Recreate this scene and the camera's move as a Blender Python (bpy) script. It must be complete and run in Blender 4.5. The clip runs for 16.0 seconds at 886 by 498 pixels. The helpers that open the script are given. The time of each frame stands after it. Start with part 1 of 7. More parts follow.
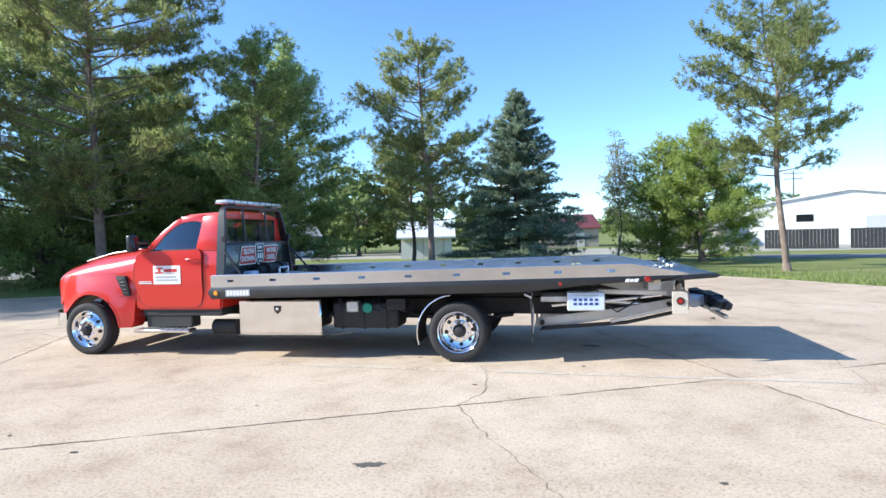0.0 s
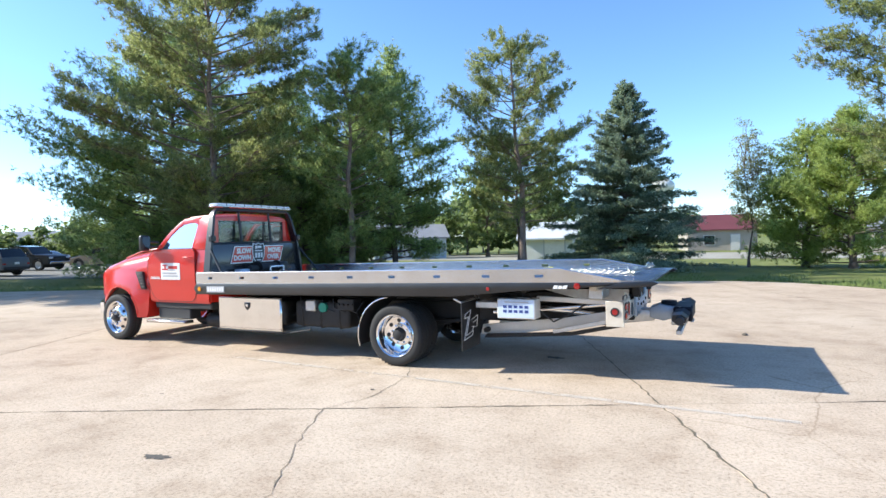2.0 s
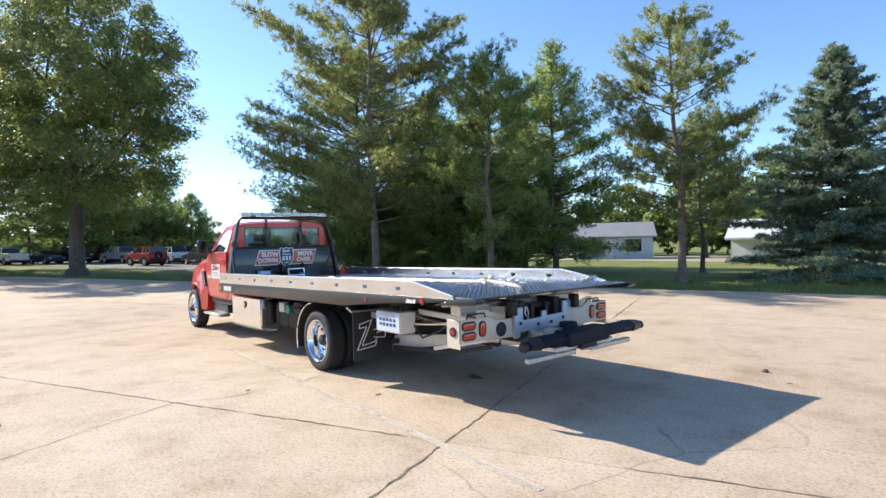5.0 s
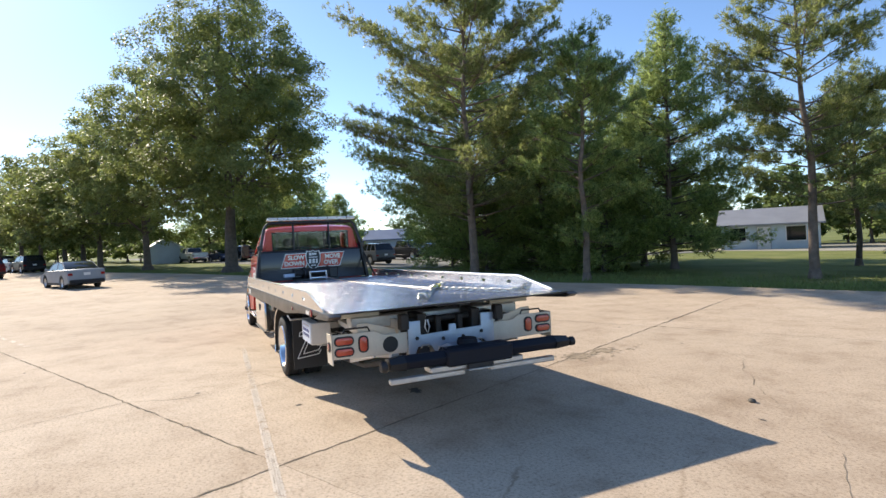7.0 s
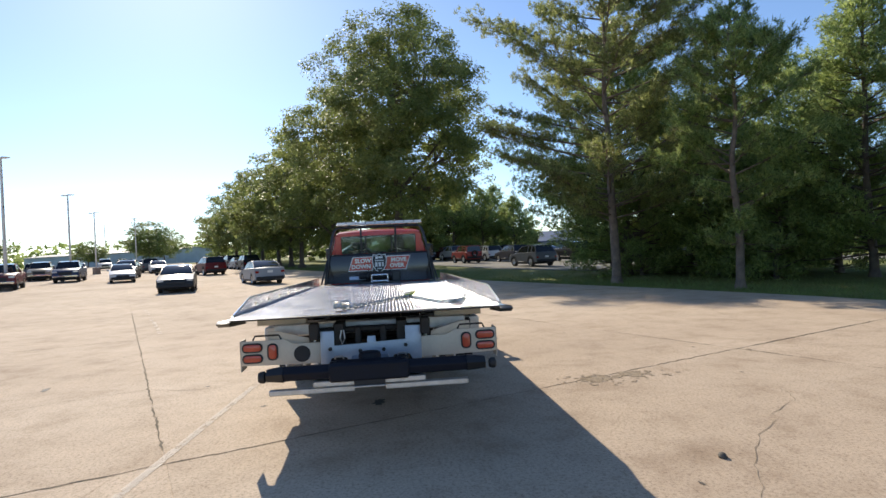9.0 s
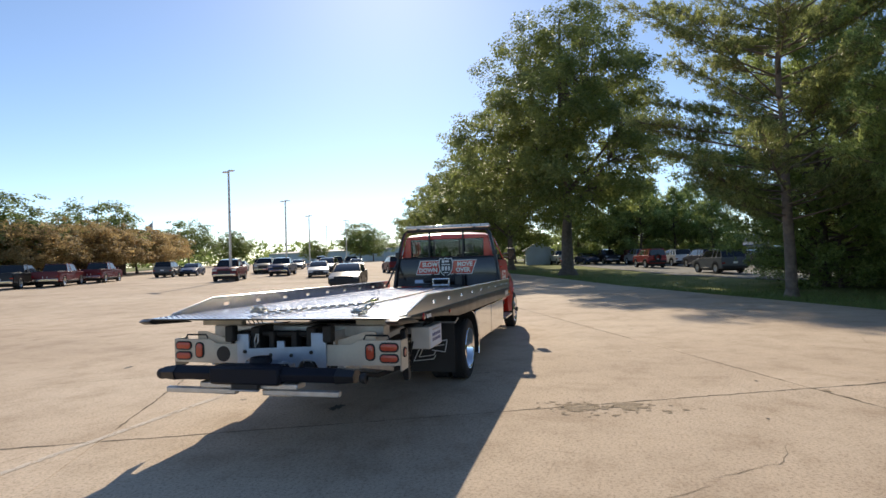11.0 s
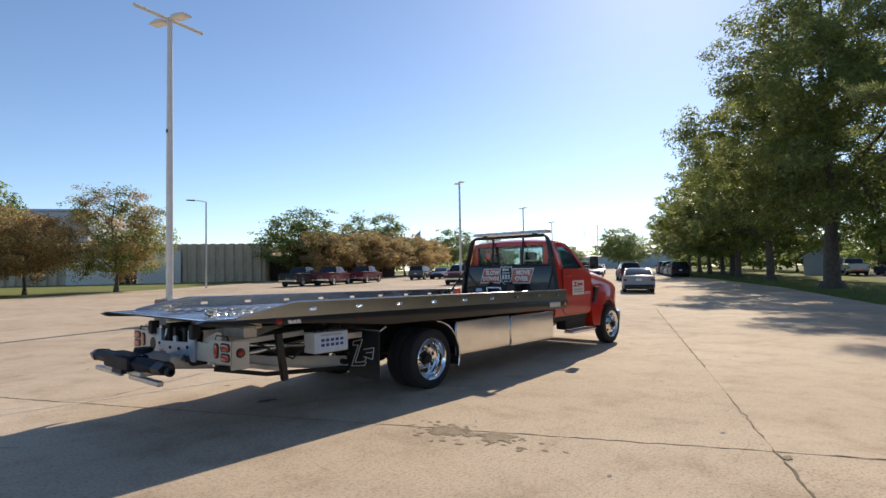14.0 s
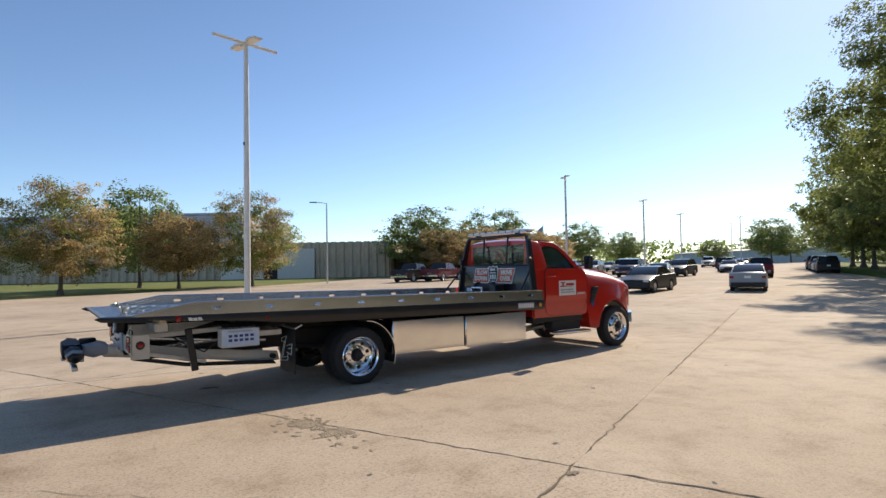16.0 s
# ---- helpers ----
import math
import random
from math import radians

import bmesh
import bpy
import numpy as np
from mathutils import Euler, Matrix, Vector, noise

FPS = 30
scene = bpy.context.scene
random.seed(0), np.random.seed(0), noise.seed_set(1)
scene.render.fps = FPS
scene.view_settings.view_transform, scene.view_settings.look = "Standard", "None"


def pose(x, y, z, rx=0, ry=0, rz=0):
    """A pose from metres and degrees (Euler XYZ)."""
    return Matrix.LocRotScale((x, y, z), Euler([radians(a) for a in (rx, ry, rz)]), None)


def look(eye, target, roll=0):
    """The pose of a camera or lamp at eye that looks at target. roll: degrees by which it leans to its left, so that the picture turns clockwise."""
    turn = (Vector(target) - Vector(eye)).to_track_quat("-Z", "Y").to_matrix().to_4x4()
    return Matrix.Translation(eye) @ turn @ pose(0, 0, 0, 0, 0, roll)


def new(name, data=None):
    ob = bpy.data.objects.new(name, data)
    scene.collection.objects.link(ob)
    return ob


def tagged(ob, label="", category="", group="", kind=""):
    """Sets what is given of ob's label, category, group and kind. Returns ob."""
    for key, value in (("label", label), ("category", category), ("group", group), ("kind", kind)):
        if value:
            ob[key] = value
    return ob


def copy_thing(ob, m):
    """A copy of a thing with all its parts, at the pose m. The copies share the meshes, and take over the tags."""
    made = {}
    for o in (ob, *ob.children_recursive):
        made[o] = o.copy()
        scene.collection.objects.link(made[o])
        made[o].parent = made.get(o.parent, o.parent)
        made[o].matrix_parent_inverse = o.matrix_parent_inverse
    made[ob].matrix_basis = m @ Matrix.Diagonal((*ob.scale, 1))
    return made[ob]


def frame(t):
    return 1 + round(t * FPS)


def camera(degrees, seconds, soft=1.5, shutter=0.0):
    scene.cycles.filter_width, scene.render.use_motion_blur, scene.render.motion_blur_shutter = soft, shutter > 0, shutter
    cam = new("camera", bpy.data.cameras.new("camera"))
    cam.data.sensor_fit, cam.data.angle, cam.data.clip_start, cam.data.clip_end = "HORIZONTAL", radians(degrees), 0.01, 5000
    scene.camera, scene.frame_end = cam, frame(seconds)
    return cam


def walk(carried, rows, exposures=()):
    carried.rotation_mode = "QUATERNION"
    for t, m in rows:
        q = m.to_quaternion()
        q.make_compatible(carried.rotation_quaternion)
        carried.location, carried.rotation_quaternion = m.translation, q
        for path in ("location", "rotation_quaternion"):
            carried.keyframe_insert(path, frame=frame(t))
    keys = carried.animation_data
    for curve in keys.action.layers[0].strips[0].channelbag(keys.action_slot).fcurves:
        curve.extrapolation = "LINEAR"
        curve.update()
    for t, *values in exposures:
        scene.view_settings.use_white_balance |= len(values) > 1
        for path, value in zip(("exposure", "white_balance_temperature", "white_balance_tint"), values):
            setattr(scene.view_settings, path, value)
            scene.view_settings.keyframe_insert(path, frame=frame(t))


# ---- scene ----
cam = camera(75.3, 16.0)
PATH = [
    (0, (1.357, -8.869, 1.76), (0.975, -6.906, 1.706), -1.6),
    (0.5, (2.032, -8.676, 1.755), (1.529, -6.741, 1.704), -1.5),
    (1, (2.731, -8.398, 1.73), (2.095, -6.503, 1.685), -1.4),
    (1.5, (3.394, -8.117, 1.714), (2.626, -6.271, 1.673), -1.6),
    (2, (4.03, -7.747, 1.687), (3.142, -5.956, 1.651), -1.4),
    (2.5, (4.633, -7.391, 1.682), (3.624, -5.664, 1.648), -1.6),
    (3, (5.14, -6.973, 1.687), (4.032, -5.308, 1.652), -1.5),
    (3.5, (5.684, -6.49, 1.695), (4.465, -4.904, 1.66), -1.5),
    (4, (6.15, -5.986, 1.694), (4.822, -4.491, 1.662), -1.7),
    (4.2, (6.372, -5.768, 1.69), (4.996, -4.316, 1.663), -1.5),
    (6.5, (8.103, -3.121, 1.784), (6.348, -2.162, 1.747), -2.7),
    (7, (8.247, -2.431, 1.781), (6.427, -1.603, 1.749), -2.7),
    (7.5, (8.434, -1.772, 1.771), (6.56, -1.074, 1.744), -2.7),
    (8, (8.54, -1.139, 1.763), (6.618, -0.587, 1.745), -2.9),
    (8.5, (8.632, -0.444, 1.739), (6.667, -0.07, 1.731), -2.9),
    (9, (8.517, 0.217, 1.718), (6.526, 0.403, 1.72), -2.7),
    (9.2, (8.471, 0.496, 1.707), (6.474, 0.605, 1.706), -2.4),
    (11.3, (7.846, 3.324, 1.682), (5.934, 2.74, 1.723), -1.6),
    (11.5, (7.74, 3.583, 1.684), (5.844, 2.947, 1.729), -1.5),
    (12, (7.392, 4.217, 1.671), (5.551, 3.438, 1.724), -1.4),
    (12.5, (7.084, 4.905, 1.658), (5.321, 3.964, 1.723), -1.2),
    (13, (6.69, 5.439, 1.643), (5.015, 4.349, 1.711), -1.3),
    (13.5, (6.314, 6.068, 1.615), (4.729, 4.851, 1.692), -1.0),
    (14, (5.922, 6.603, 1.628), (4.419, 5.285, 1.702), -0.9),
    (14.5, (5.527, 7.245, 1.639), (4.104, 5.842, 1.715), -0.9),
    (15, (5.011, 7.775, 1.653), (3.673, 6.289, 1.724), -0.9),
    (15.5, (4.48, 8.301, 1.659), (3.231, 6.74, 1.73), -0.9),
    (16, (3.855, 8.788, 1.674), (2.708, 7.15, 1.739), -1.0),
]
EXPOSURES = [(0, 0.93, 5280, 6), (3, 0.88, 5550, 7), (4.2, 0.82, 5700, 8), (6.5, 0.61, 6100, 10), (8, 0.36, 6150, 10), (9.2, 0.2, 6200, 10), (11.5, 0.03, 6400, 10), (13, 0.0, 6450, 10), (16, 0.1, 6300, 10)]
walk(cam, [(t, look(eye, target, roll)) for t, eye, target, roll in PATH], EXPOSURES)

# ---- world, sun, exposure ----
SUN_DIR = Vector((-1.76, -0.595, 1.16)).normalized()
world = bpy.data.worlds.new("sky")
scene.world = world
world.use_nodes = True
wn = world.node_tree.nodes
sky = wn.new("ShaderNodeTexSky")
sky.sky_type = "NISHITA"
sky.sun_disc = False
sky.sun_elevation = math.asin(SUN_DIR.z)
sky.sun_rotation = math.atan2(SUN_DIR.x, SUN_DIR.y)
sky.altitude = 200
sky.air_density = 0.8
sky.dust_density = 0.2
sky.ozone_density = 2.3
wn["Background"].inputs["Strength"].default_value = 0.145
world.node_tree.links.new(sky.outputs["Color"], wn["Background"].inputs["Color"])
sun_data = bpy.data.lights.new("sun", "SUN")
sun_data.energy = 5.2
sun_data.angle = radians(0.55)
sun_data.color = (1.0, 0.86, 0.67)
sun = new("sun", sun_data)
sun.matrix_world = look((0, 0, 40), Vector((0, 0, 40)) - SUN_DIR)


# ---- materials ----
def shader(name):
    m = bpy.data.materials.new(name)
    m.use_nodes = True
    nt = m.node_tree
    return m, nt, nt.nodes["Principled BSDF"]


def noise_node(nt, scale, detail=4.0, rough=0.55, vec=None, kind="ShaderNodeTexNoise"):
    n = nt.nodes.new(kind)
    n.inputs["Scale"].default_value = scale
    if "Detail" in n.inputs:
        n.inputs["Detail"].default_value = detail
    if "Roughness" in n.inputs:
        n.inputs["Roughness"].default_value = rough
    if vec is None:
        tc = nt.nodes.new("ShaderNodeTexCoord")
        vec = tc.outputs["Object"]
    nt.links.new(vec, n.inputs["Vector"])
    return n


def ramp(nt, src, stops):
    r = nt.nodes.new("ShaderNodeValToRGB")
    el = r.color_ramp.elements
    el[0].position, el[1].position = stops[0][0], stops[-1][0]
    el[0].color, el[1].color = (*stops[0][1], 1), (*stops[-1][1], 1)
    for p, c in stops[1:-1]:
        e = el.new(p)
        e.color = (*c, 1)
    nt.links.new(src, r.inputs["Fac"])
    return r.outputs["Color"]


def mixc(nt, a, b, fac, mode="MIX"):
    m = nt.nodes.new("ShaderNodeMix")
    m.data_type = "RGBA"
    m.blend_type = mode
    for sock, v in ((m.inputs[6], a), (m.inputs[7], b), (m.inputs[0], fac)):
        if isinstance(v, bpy.types.NodeSocket):
            nt.links.new(v, sock)
        elif isinstance(v, (int, float)):
            sock.default_value = v
        else:
            sock.default_value = (*v, 1)
    return m.outputs[2]


def bump(nt, bsdf, height, strength=0.3, dist=0.01):
    b = nt.nodes.new("ShaderNodeBump")
    b.inputs["Strength"].default_value = strength
    b.inputs["Distance"].default_value = dist
    nt.links.new(height, b.inputs["Height"])
    nt.links.new(b.outputs["Normal"], bsdf.inputs["Normal"])


def plain(name, col, rough=0.5, metal=0.0, vary=0.12, scale=6.0, coat=0.0, bumps=0.0, spec=0.5):
    """A surface with gentle two-scale variation of tone and roughness."""
    m, nt, b = shader(name)
    n1 = noise_node(nt, scale, 5)
    n2 = noise_node(nt, scale * 9, 3)
    lo = tuple(c * (1 - vary) for c in col)
    hi = tuple(min(1, c * (1 + vary)) for c in col)
    c1 = ramp(nt, n1.outputs["Fac"], [(0.3, lo), (0.7, hi)])
    c2 = ramp(nt, n2.outputs["Fac"], [(0.3, (1 - vary * 0.6,) * 3), (0.7, (1, 1, 1))])
    nt.links.new(mixc(nt, c1, c2, 1.0, "MULTIPLY"), b.inputs["Base Color"])
    r = nt.nodes.new("ShaderNodeMapRange")
    r.inputs["To Min"].default_value = max(0.02, rough * (1 - vary))
    r.inputs["To Max"].default_value = min(1, rough * (1 + vary * 1.5))
    nt.links.new(n1.outputs["Fac"], r.inputs["Value"])
    nt.links.new(r.outputs["Result"], b.inputs["Roughness"])
    b.inputs["Metallic"].default_value = metal
    b.inputs["Coat Weight"].default_value = coat
    b.inputs["Coat Roughness"].default_value = 0.07
    b.inputs["Specular IOR Level"].default_value = spec
    if bumps:
        bump(nt, b, n2.outputs["Fac"], bumps, 0.01)
    return m


RED = plain("red_paint", (0.55, 0.019, 0.009), 0.30, 0.0, 0.05, 1.5, coat=0.7)
BLACK = plain("black_paint", (0.014, 0.014, 0.015), 0.38, 0.0, 0.2, 4, coat=0.12)
BLACK_MATT = plain("black_powder_coat", (0.02, 0.02, 0.021), 0.55, 0.0, 0.25, 5)
RUBBER = plain("tyre_rubber", (0.028, 0.027, 0.026), 0.82, 0.0, 0.25, 9, bumps=0.2)
CHROME = plain("polished_aluminium", (0.86, 0.86, 0.87), 0.07, 1.0, 0.05, 6)
ALU = plain("aluminium_sheet", (0.72, 0.70, 0.68), 0.22, 1.0, 0.06, 3)
ALU_BOX = plain("polished_toolbox_aluminium", (0.80, 0.78, 0.75), 0.10, 1.0, 0.07, 2.5)
GALV = plain("galvanised_steel", (0.60, 0.60, 0.59), 0.42, 0.85, 0.12, 12, bumps=0.05)
WHITE_STEEL = plain("off_white_enamelled_steel", (0.72, 0.69, 0.63), 0.35, 0.0, 0.07, 5, coat=0.2)
# cream enamel, made darker than the off-white to carry the shade at the tail
SHADED_CREAM_STEEL = plain("shaded_cream_enamelled_steel", (0.62, 0.55, 0.44), 0.4, 0.0, 0.09, 5, coat=0.1)
DARK_STEEL = plain("dark_frame_steel", (0.035, 0.034, 0.033), 0.6, 0.3, 0.3, 7)
BLUE_STEEL = plain("blue_painted_steel", (0.009, 0.011, 0.019), 0.55, 0.0, 0.2, 8, spec=0.25)
PALE_BLUE = plain("pale_blue_zinc_plate", (0.38, 0.45, 0.55), 0.38, 0.45, 0.1, 8)
AMBER = plain("amber_lens", (0.85, 0.32, 0.02), 0.18, 0.0, 0.05, 20)
LENS_RED = plain("red_lens", (0.30, 0.010, 0.010), 0.16, 0.0, 0.1, 30, coat=0.5)
LENS_ORANGE = plain("orange_red_lens", (0.52, 0.075, 0.035), 0.22, 0.0, 0.1, 40, coat=0.5)
CLEAR_LENS = plain("clear_lens", (0.75, 0.77, 0.78), 0.1, 0.3, 0.05, 30)
DECAL_WHITE = plain("white_vinyl", (0.78, 0.77, 0.74), 0.4, 0.0, 0.03, 10)
DECAL_RED = plain("red_vinyl", (0.50, 0.035, 0.03), 0.4, 0.0, 0.05, 10)
DECAL_GREY = plain("grey_vinyl", (0.42, 0.42, 0.43), 0.4, 0.0, 0.05, 10)
DECAL_BLACK = plain("black_vinyl", (0.02, 0.02, 0.02), 0.4, 0.0, 0.05, 10)
DECAL_BLUE = plain("blue_panel_vinyl", (0.58, 0.66, 0.78), 0.35, 0.0, 0.08, 10)
LEGEND_BLUE = plain("blue_legend_ink", (0.03, 0.055, 0.22), 0.4, 0.0, 0.05, 10)
CHAIN_STEEL = plain("chain_zinc", (0.72, 0.68, 0.58), 0.22, 1.0, 0.1, 30)
SEAT_CLOTH = plain("grey_cab_cloth", (0.035, 0.035, 0.038), 0.85, 0.0, 0.2, 12)
TANK_GREEN = plain("green_reservoir", (0.02, 0.25, 0.17), 0.4, 0.0, 0.1, 12)
CURB_MAT = plain("brown_concrete_base", (0.30, 0.235, 0.19), 0.85, 0.0, 0.15, 4, bumps=0.3)


def glass_mat(name, tint, rough=0.02, alpha=0.0):
    m, nt, b = shader(name)
    b.inputs["Base Color"].default_value = (*tint, 1)
    b.inputs["Roughness"].default_value = rough
    b.inputs["IOR"].default_value = 1.45
    b.inputs["Transmission Weight"].default_value = 1.0 - alpha
    return m


GLASS = glass_mat("cab_glass", (0.46, 0.59, 0.65))
# deep blue tint: the sky's reflection in the door windows is put into the colour
DOOR_GLASS = glass_mat("door_glass", (0.08, 0.18, 0.30))
DARK_GLASS = plain("tinted_glass_dark_mirror", (0.012, 0.015, 0.018), 0.05, 0.0, 0.1, 3, spec=0.6)


def concrete_mat(name="weathered_concrete", wear=0.85, tone=1.0):
    m, nt, b = shader(name)
    geo = nt.nodes.new("ShaderNodeNewGeometry")
    pos = geo.outputs["Position"]
    big = noise_node(nt, 0.16, 6, 0.6, pos)
    mid = noise_node(nt, 1.3, 8, 0.65, pos)
    fine = noise_node(nt, 34, 5, 0.75, pos)
    spk = noise_node(nt, 95, 2, 0.6, pos)
    base = ramp(nt, big.outputs["Fac"], [(0.25, (0.425, 0.328, 0.236)), (0.5, (0.548, 0.44, 0.325)), (0.75, (0.633, 0.528, 0.405))])
    st = ramp(nt, mid.outputs["Fac"], [(0.30, (0.68, 0.63, 0.58)), (0.5, (0.98, 0.98, 0.98)), (0.72, (1.07, 1.06, 1.05))])
    c = mixc(nt, base, st, 0.65, "MULTIPLY")
    agg = ramp(nt, fine.outputs["Fac"], [(0.33, (0.48, 0.44, 0.40)), (0.48, (0.97, 0.97, 0.97)), (0.68, (1.16, 1.15, 1.13))])
    c = mixc(nt, c, agg, wear, "MULTIPLY")
    sp = ramp(nt, spk.outputs["Fac"], [(0.3, (0.55, 0.5, 0.46)), (0.42, (1, 1, 1))])
    c = mixc(nt, c, sp, 0.6, "MULTIPLY")
    rough_patch = noise_node(nt, 5.5, 10, 0.8, pos)
    rp = ramp(nt, rough_patch.outputs["Fac"], [(0.36, (0.70, 0.64, 0.58)), (0.50, (1, 1, 1)), (0.66, (1.06, 1.05, 1.04))])
    c = mixc(nt, c, rp, 0.42, "MULTIPLY")
    # drips and tyre stains
    stain = noise_node(nt, 0.55, 3, 0.5, pos)
    s2 = ramp(nt, stain.outputs["Fac"], [(0.60, (1, 1, 1)), (0.74, (0.80, 0.77, 0.74))])
    c = mixc(nt, c, s2, 0.7, "MULTIPLY")
    # each slab a little different
    oi = nt.nodes.new("ShaderNodeObjectInfo")
    slab = ramp(nt, oi.outputs["Random"], [(0.0, (0.93 * tone, 0.92 * tone, 0.90 * tone)), (1.0, (1.04 * tone, 1.03 * tone, 1.02 * tone))])
    c = mixc(nt, c, slab, 1.0, "MULTIPLY")
    # fine hairline cracks
    warp = noise_node(nt, 1.1, 5, 0.6, pos)
    wv = nt.nodes.new("ShaderNodeMix")
    wv.data_type = "VECTOR"
    wv.inputs[0].default_value = 0.22
    nt.links.new(pos, wv.inputs[4])
    nt.links.new(warp.outputs["Color"], wv.inputs[5])
    vor = nt.nodes.new("ShaderNodeTexVoronoi")
    vor.feature = "DISTANCE_TO_EDGE"
    vor.inputs["Scale"].default_value = 0.42
    nt.links.new(wv.outputs[1], vor.inputs["Vector"])
    line = ramp(nt, vor.outputs["Distance"], [(0.0, (0.70, 0.66, 0.61)), (0.004, (1, 1, 1))])
    gate = ramp(nt, noise_node(nt, 0.3, 2, 0.5, pos).outputs["Fac"], [(0.54, (0, 0, 0)), (0.64, (1, 1, 1))])
    c = mixc(nt, c, line, gate, "MULTIPLY")
    nt.links.new(c, b.inputs["Base Color"])
    b.inputs["Roughness"].default_value = 0.88
    b.inputs["Specular IOR Level"].default_value = 0.35
    add = nt.nodes.new("ShaderNodeMath")
    add.operation = "ADD"
    nt.links.new(fine.outputs["Fac"], add.inputs[0])
    nt.links.new(mid.outputs["Fac"], add.inputs[1])
    bump(nt, b, add.outputs[0], 0.45, 0.012)
    return m


CONCRETE = concrete_mat()
SMOOTH_CONCRETE = concrete_mat("newer_smooth_concrete", 0.55, 1.05)


def ground_mat(name, stops, scale, fine_scale, rough=0.95, bstr=0.6, bdist=0.04):
    m, nt, b = shader(name)
    geo = nt.nodes.new("ShaderNodeNewGeometry")
    pos = geo.outputs["Position"]
    n1 = noise_node(nt, scale, 6, 0.6, pos)
    n2 = noise_node(nt, fine_scale, 5, 0.7, pos)
    c = ramp(nt, n1.outputs["Fac"], stops)
    v = ramp(nt, n2.outputs["Fac"], [(0.3, (0.55, 0.58, 0.5)), (0.65, (1.12, 1.1, 1.05))])
    nt.links.new(mixc(nt, c, v, 0.8, "MULTIPLY"), b.inputs["Base Color"])
    b.inputs["Roughness"].default_value = rough
    b.inputs["Specular IOR Level"].default_value = 0.2
    bump(nt, b, n2.outputs["Fac"], bstr, bdist)
    return m


GRASS = ground_mat("mown_grass", [(0.3, (0.145, 0.172, 0.046)), (0.55, (0.21, 0.228, 0.07)), (0.75, (0.30, 0.275, 0.12))], 0.35, 14)
BLADE = plain("grass_blade", (0.17, 0.22, 0.05), 0.7, 0.0, 0.35, 0.8)
ASPHALT = ground_mat("old_asphalt", [(0.3, (0.20, 0.19, 0.175)), (0.7, (0.29, 0.275, 0.25))], 0.4, 30, 0.9, 0.3, 0.01)
GRAVEL = ground_mat("gravel_yard", [(0.3, (0.34, 0.31, 0.26)), (0.7, (0.46, 0.43, 0.38))], 0.3, 20, 0.95, 0.5, 0.03)
JOINT = ground_mat("joint_dirt", [(0.3, (0.15, 0.125, 0.095)), (0.7, (0.25, 0.21, 0.16))], 2.0, 40, 0.95, 0.5, 0.01)


def leaf_mat(name, dark, light, trans=0.35, rough=0.55):
    """Leaves: tone varies from leaf to leaf, some light passes through."""
    m, nt, b = shader(name)
    geo = nt.nodes.new("ShaderNodeNewGeometry")
    n = noise_node(nt, 0.55, 3, 0.5, geo.outputs["Position"])
    c1 = ramp(nt, geo.outputs["Random Per Island"], [(0.0, dark), (1.0, light)])
    c2 = ramp(nt, n.outputs["Fac"], [(0.3, (0.68, 0.72, 0.7)), (0.7, (1.25, 1.18, 1.0))])
    c = mixc(nt, c1, c2, 0.75, "MULTIPLY")
    nt.links.new(c, b.inputs["Base Color"])
    b.inputs["Roughness"].default_value = rough
    b.inputs["Specular IOR Level"].default_value = 0.3
    tr = nt.nodes.new("ShaderNodeBsdfTranslucent")
    nt.links.new(c, tr.inputs["Color"])
    mx = nt.nodes.new("ShaderNodeMixShader")
    mx.inputs["Fac"].default_value = trans
    nt.links.new(b.outputs["BSDF"], mx.inputs[1])
    nt.links.new(tr.outputs["BSDF"], mx.inputs[2])
    nt.links.new(mx.outputs["Shader"], nt.nodes["Material Output"].inputs["Surface"])
    return m


RED_PINE = leaf_mat("red_pine_needles", (0.16, 0.20, 0.08), (0.49, 0.52, 0.205), 0.6, 0.4)
WHITE_PINE = leaf_mat("white_pine_needles", (0.16, 0.235, 0.09), (0.53, 0.61, 0.23), 0.64, 0.4)
SPRUCE = leaf_mat("blue_spruce_needles", (0.12, 0.18, 0.135), (0.42, 0.50, 0.36), 0.45)
OAK_LEAF = leaf_mat("oak_leaves", (0.19, 0.235, 0.085), (0.33, 0.37, 0.145), 0.62, 0.45)
LIME_LEAF = leaf_mat("yellow_green_leaves", (0.20, 0.245, 0.08), (0.35, 0.39, 0.13), 0.62, 0.45)
BROWN_LEAF = leaf_mat("turning_brown_leaves", (0.36, 0.26, 0.12), (0.60, 0.46, 0.24), 0.66)
GREEN_LEAF = leaf_mat("locust_leaves", (0.15, 0.205, 0.07), (0.34, 0.41, 0.15), 0.6)
BIRCH_LEAF = leaf_mat("thin_pale_leaves", (0.24, 0.26, 0.11), (0.48, 0.48, 0.24), 0.6)
YELLOW_PINE = leaf_mat("yellow_green_needles", (0.22, 0.29, 0.075), (0.50, 0.58, 0.19), 0.58)
BARK = plain("grey_brown_bark", (0.15, 0.115, 0.088), 0.9, 0.0, 0.35, 5, bumps=0.8)
PINE_BARK = plain("red_pine_bark", (0.22, 0.165, 0.125), 0.9, 0.0, 0.35, 5, bumps=0.8)
PALE_BARK = plain("pale_bark", (0.32, 0.28, 0.23), 0.9, 0.0, 0.25, 5, bumps=0.5)


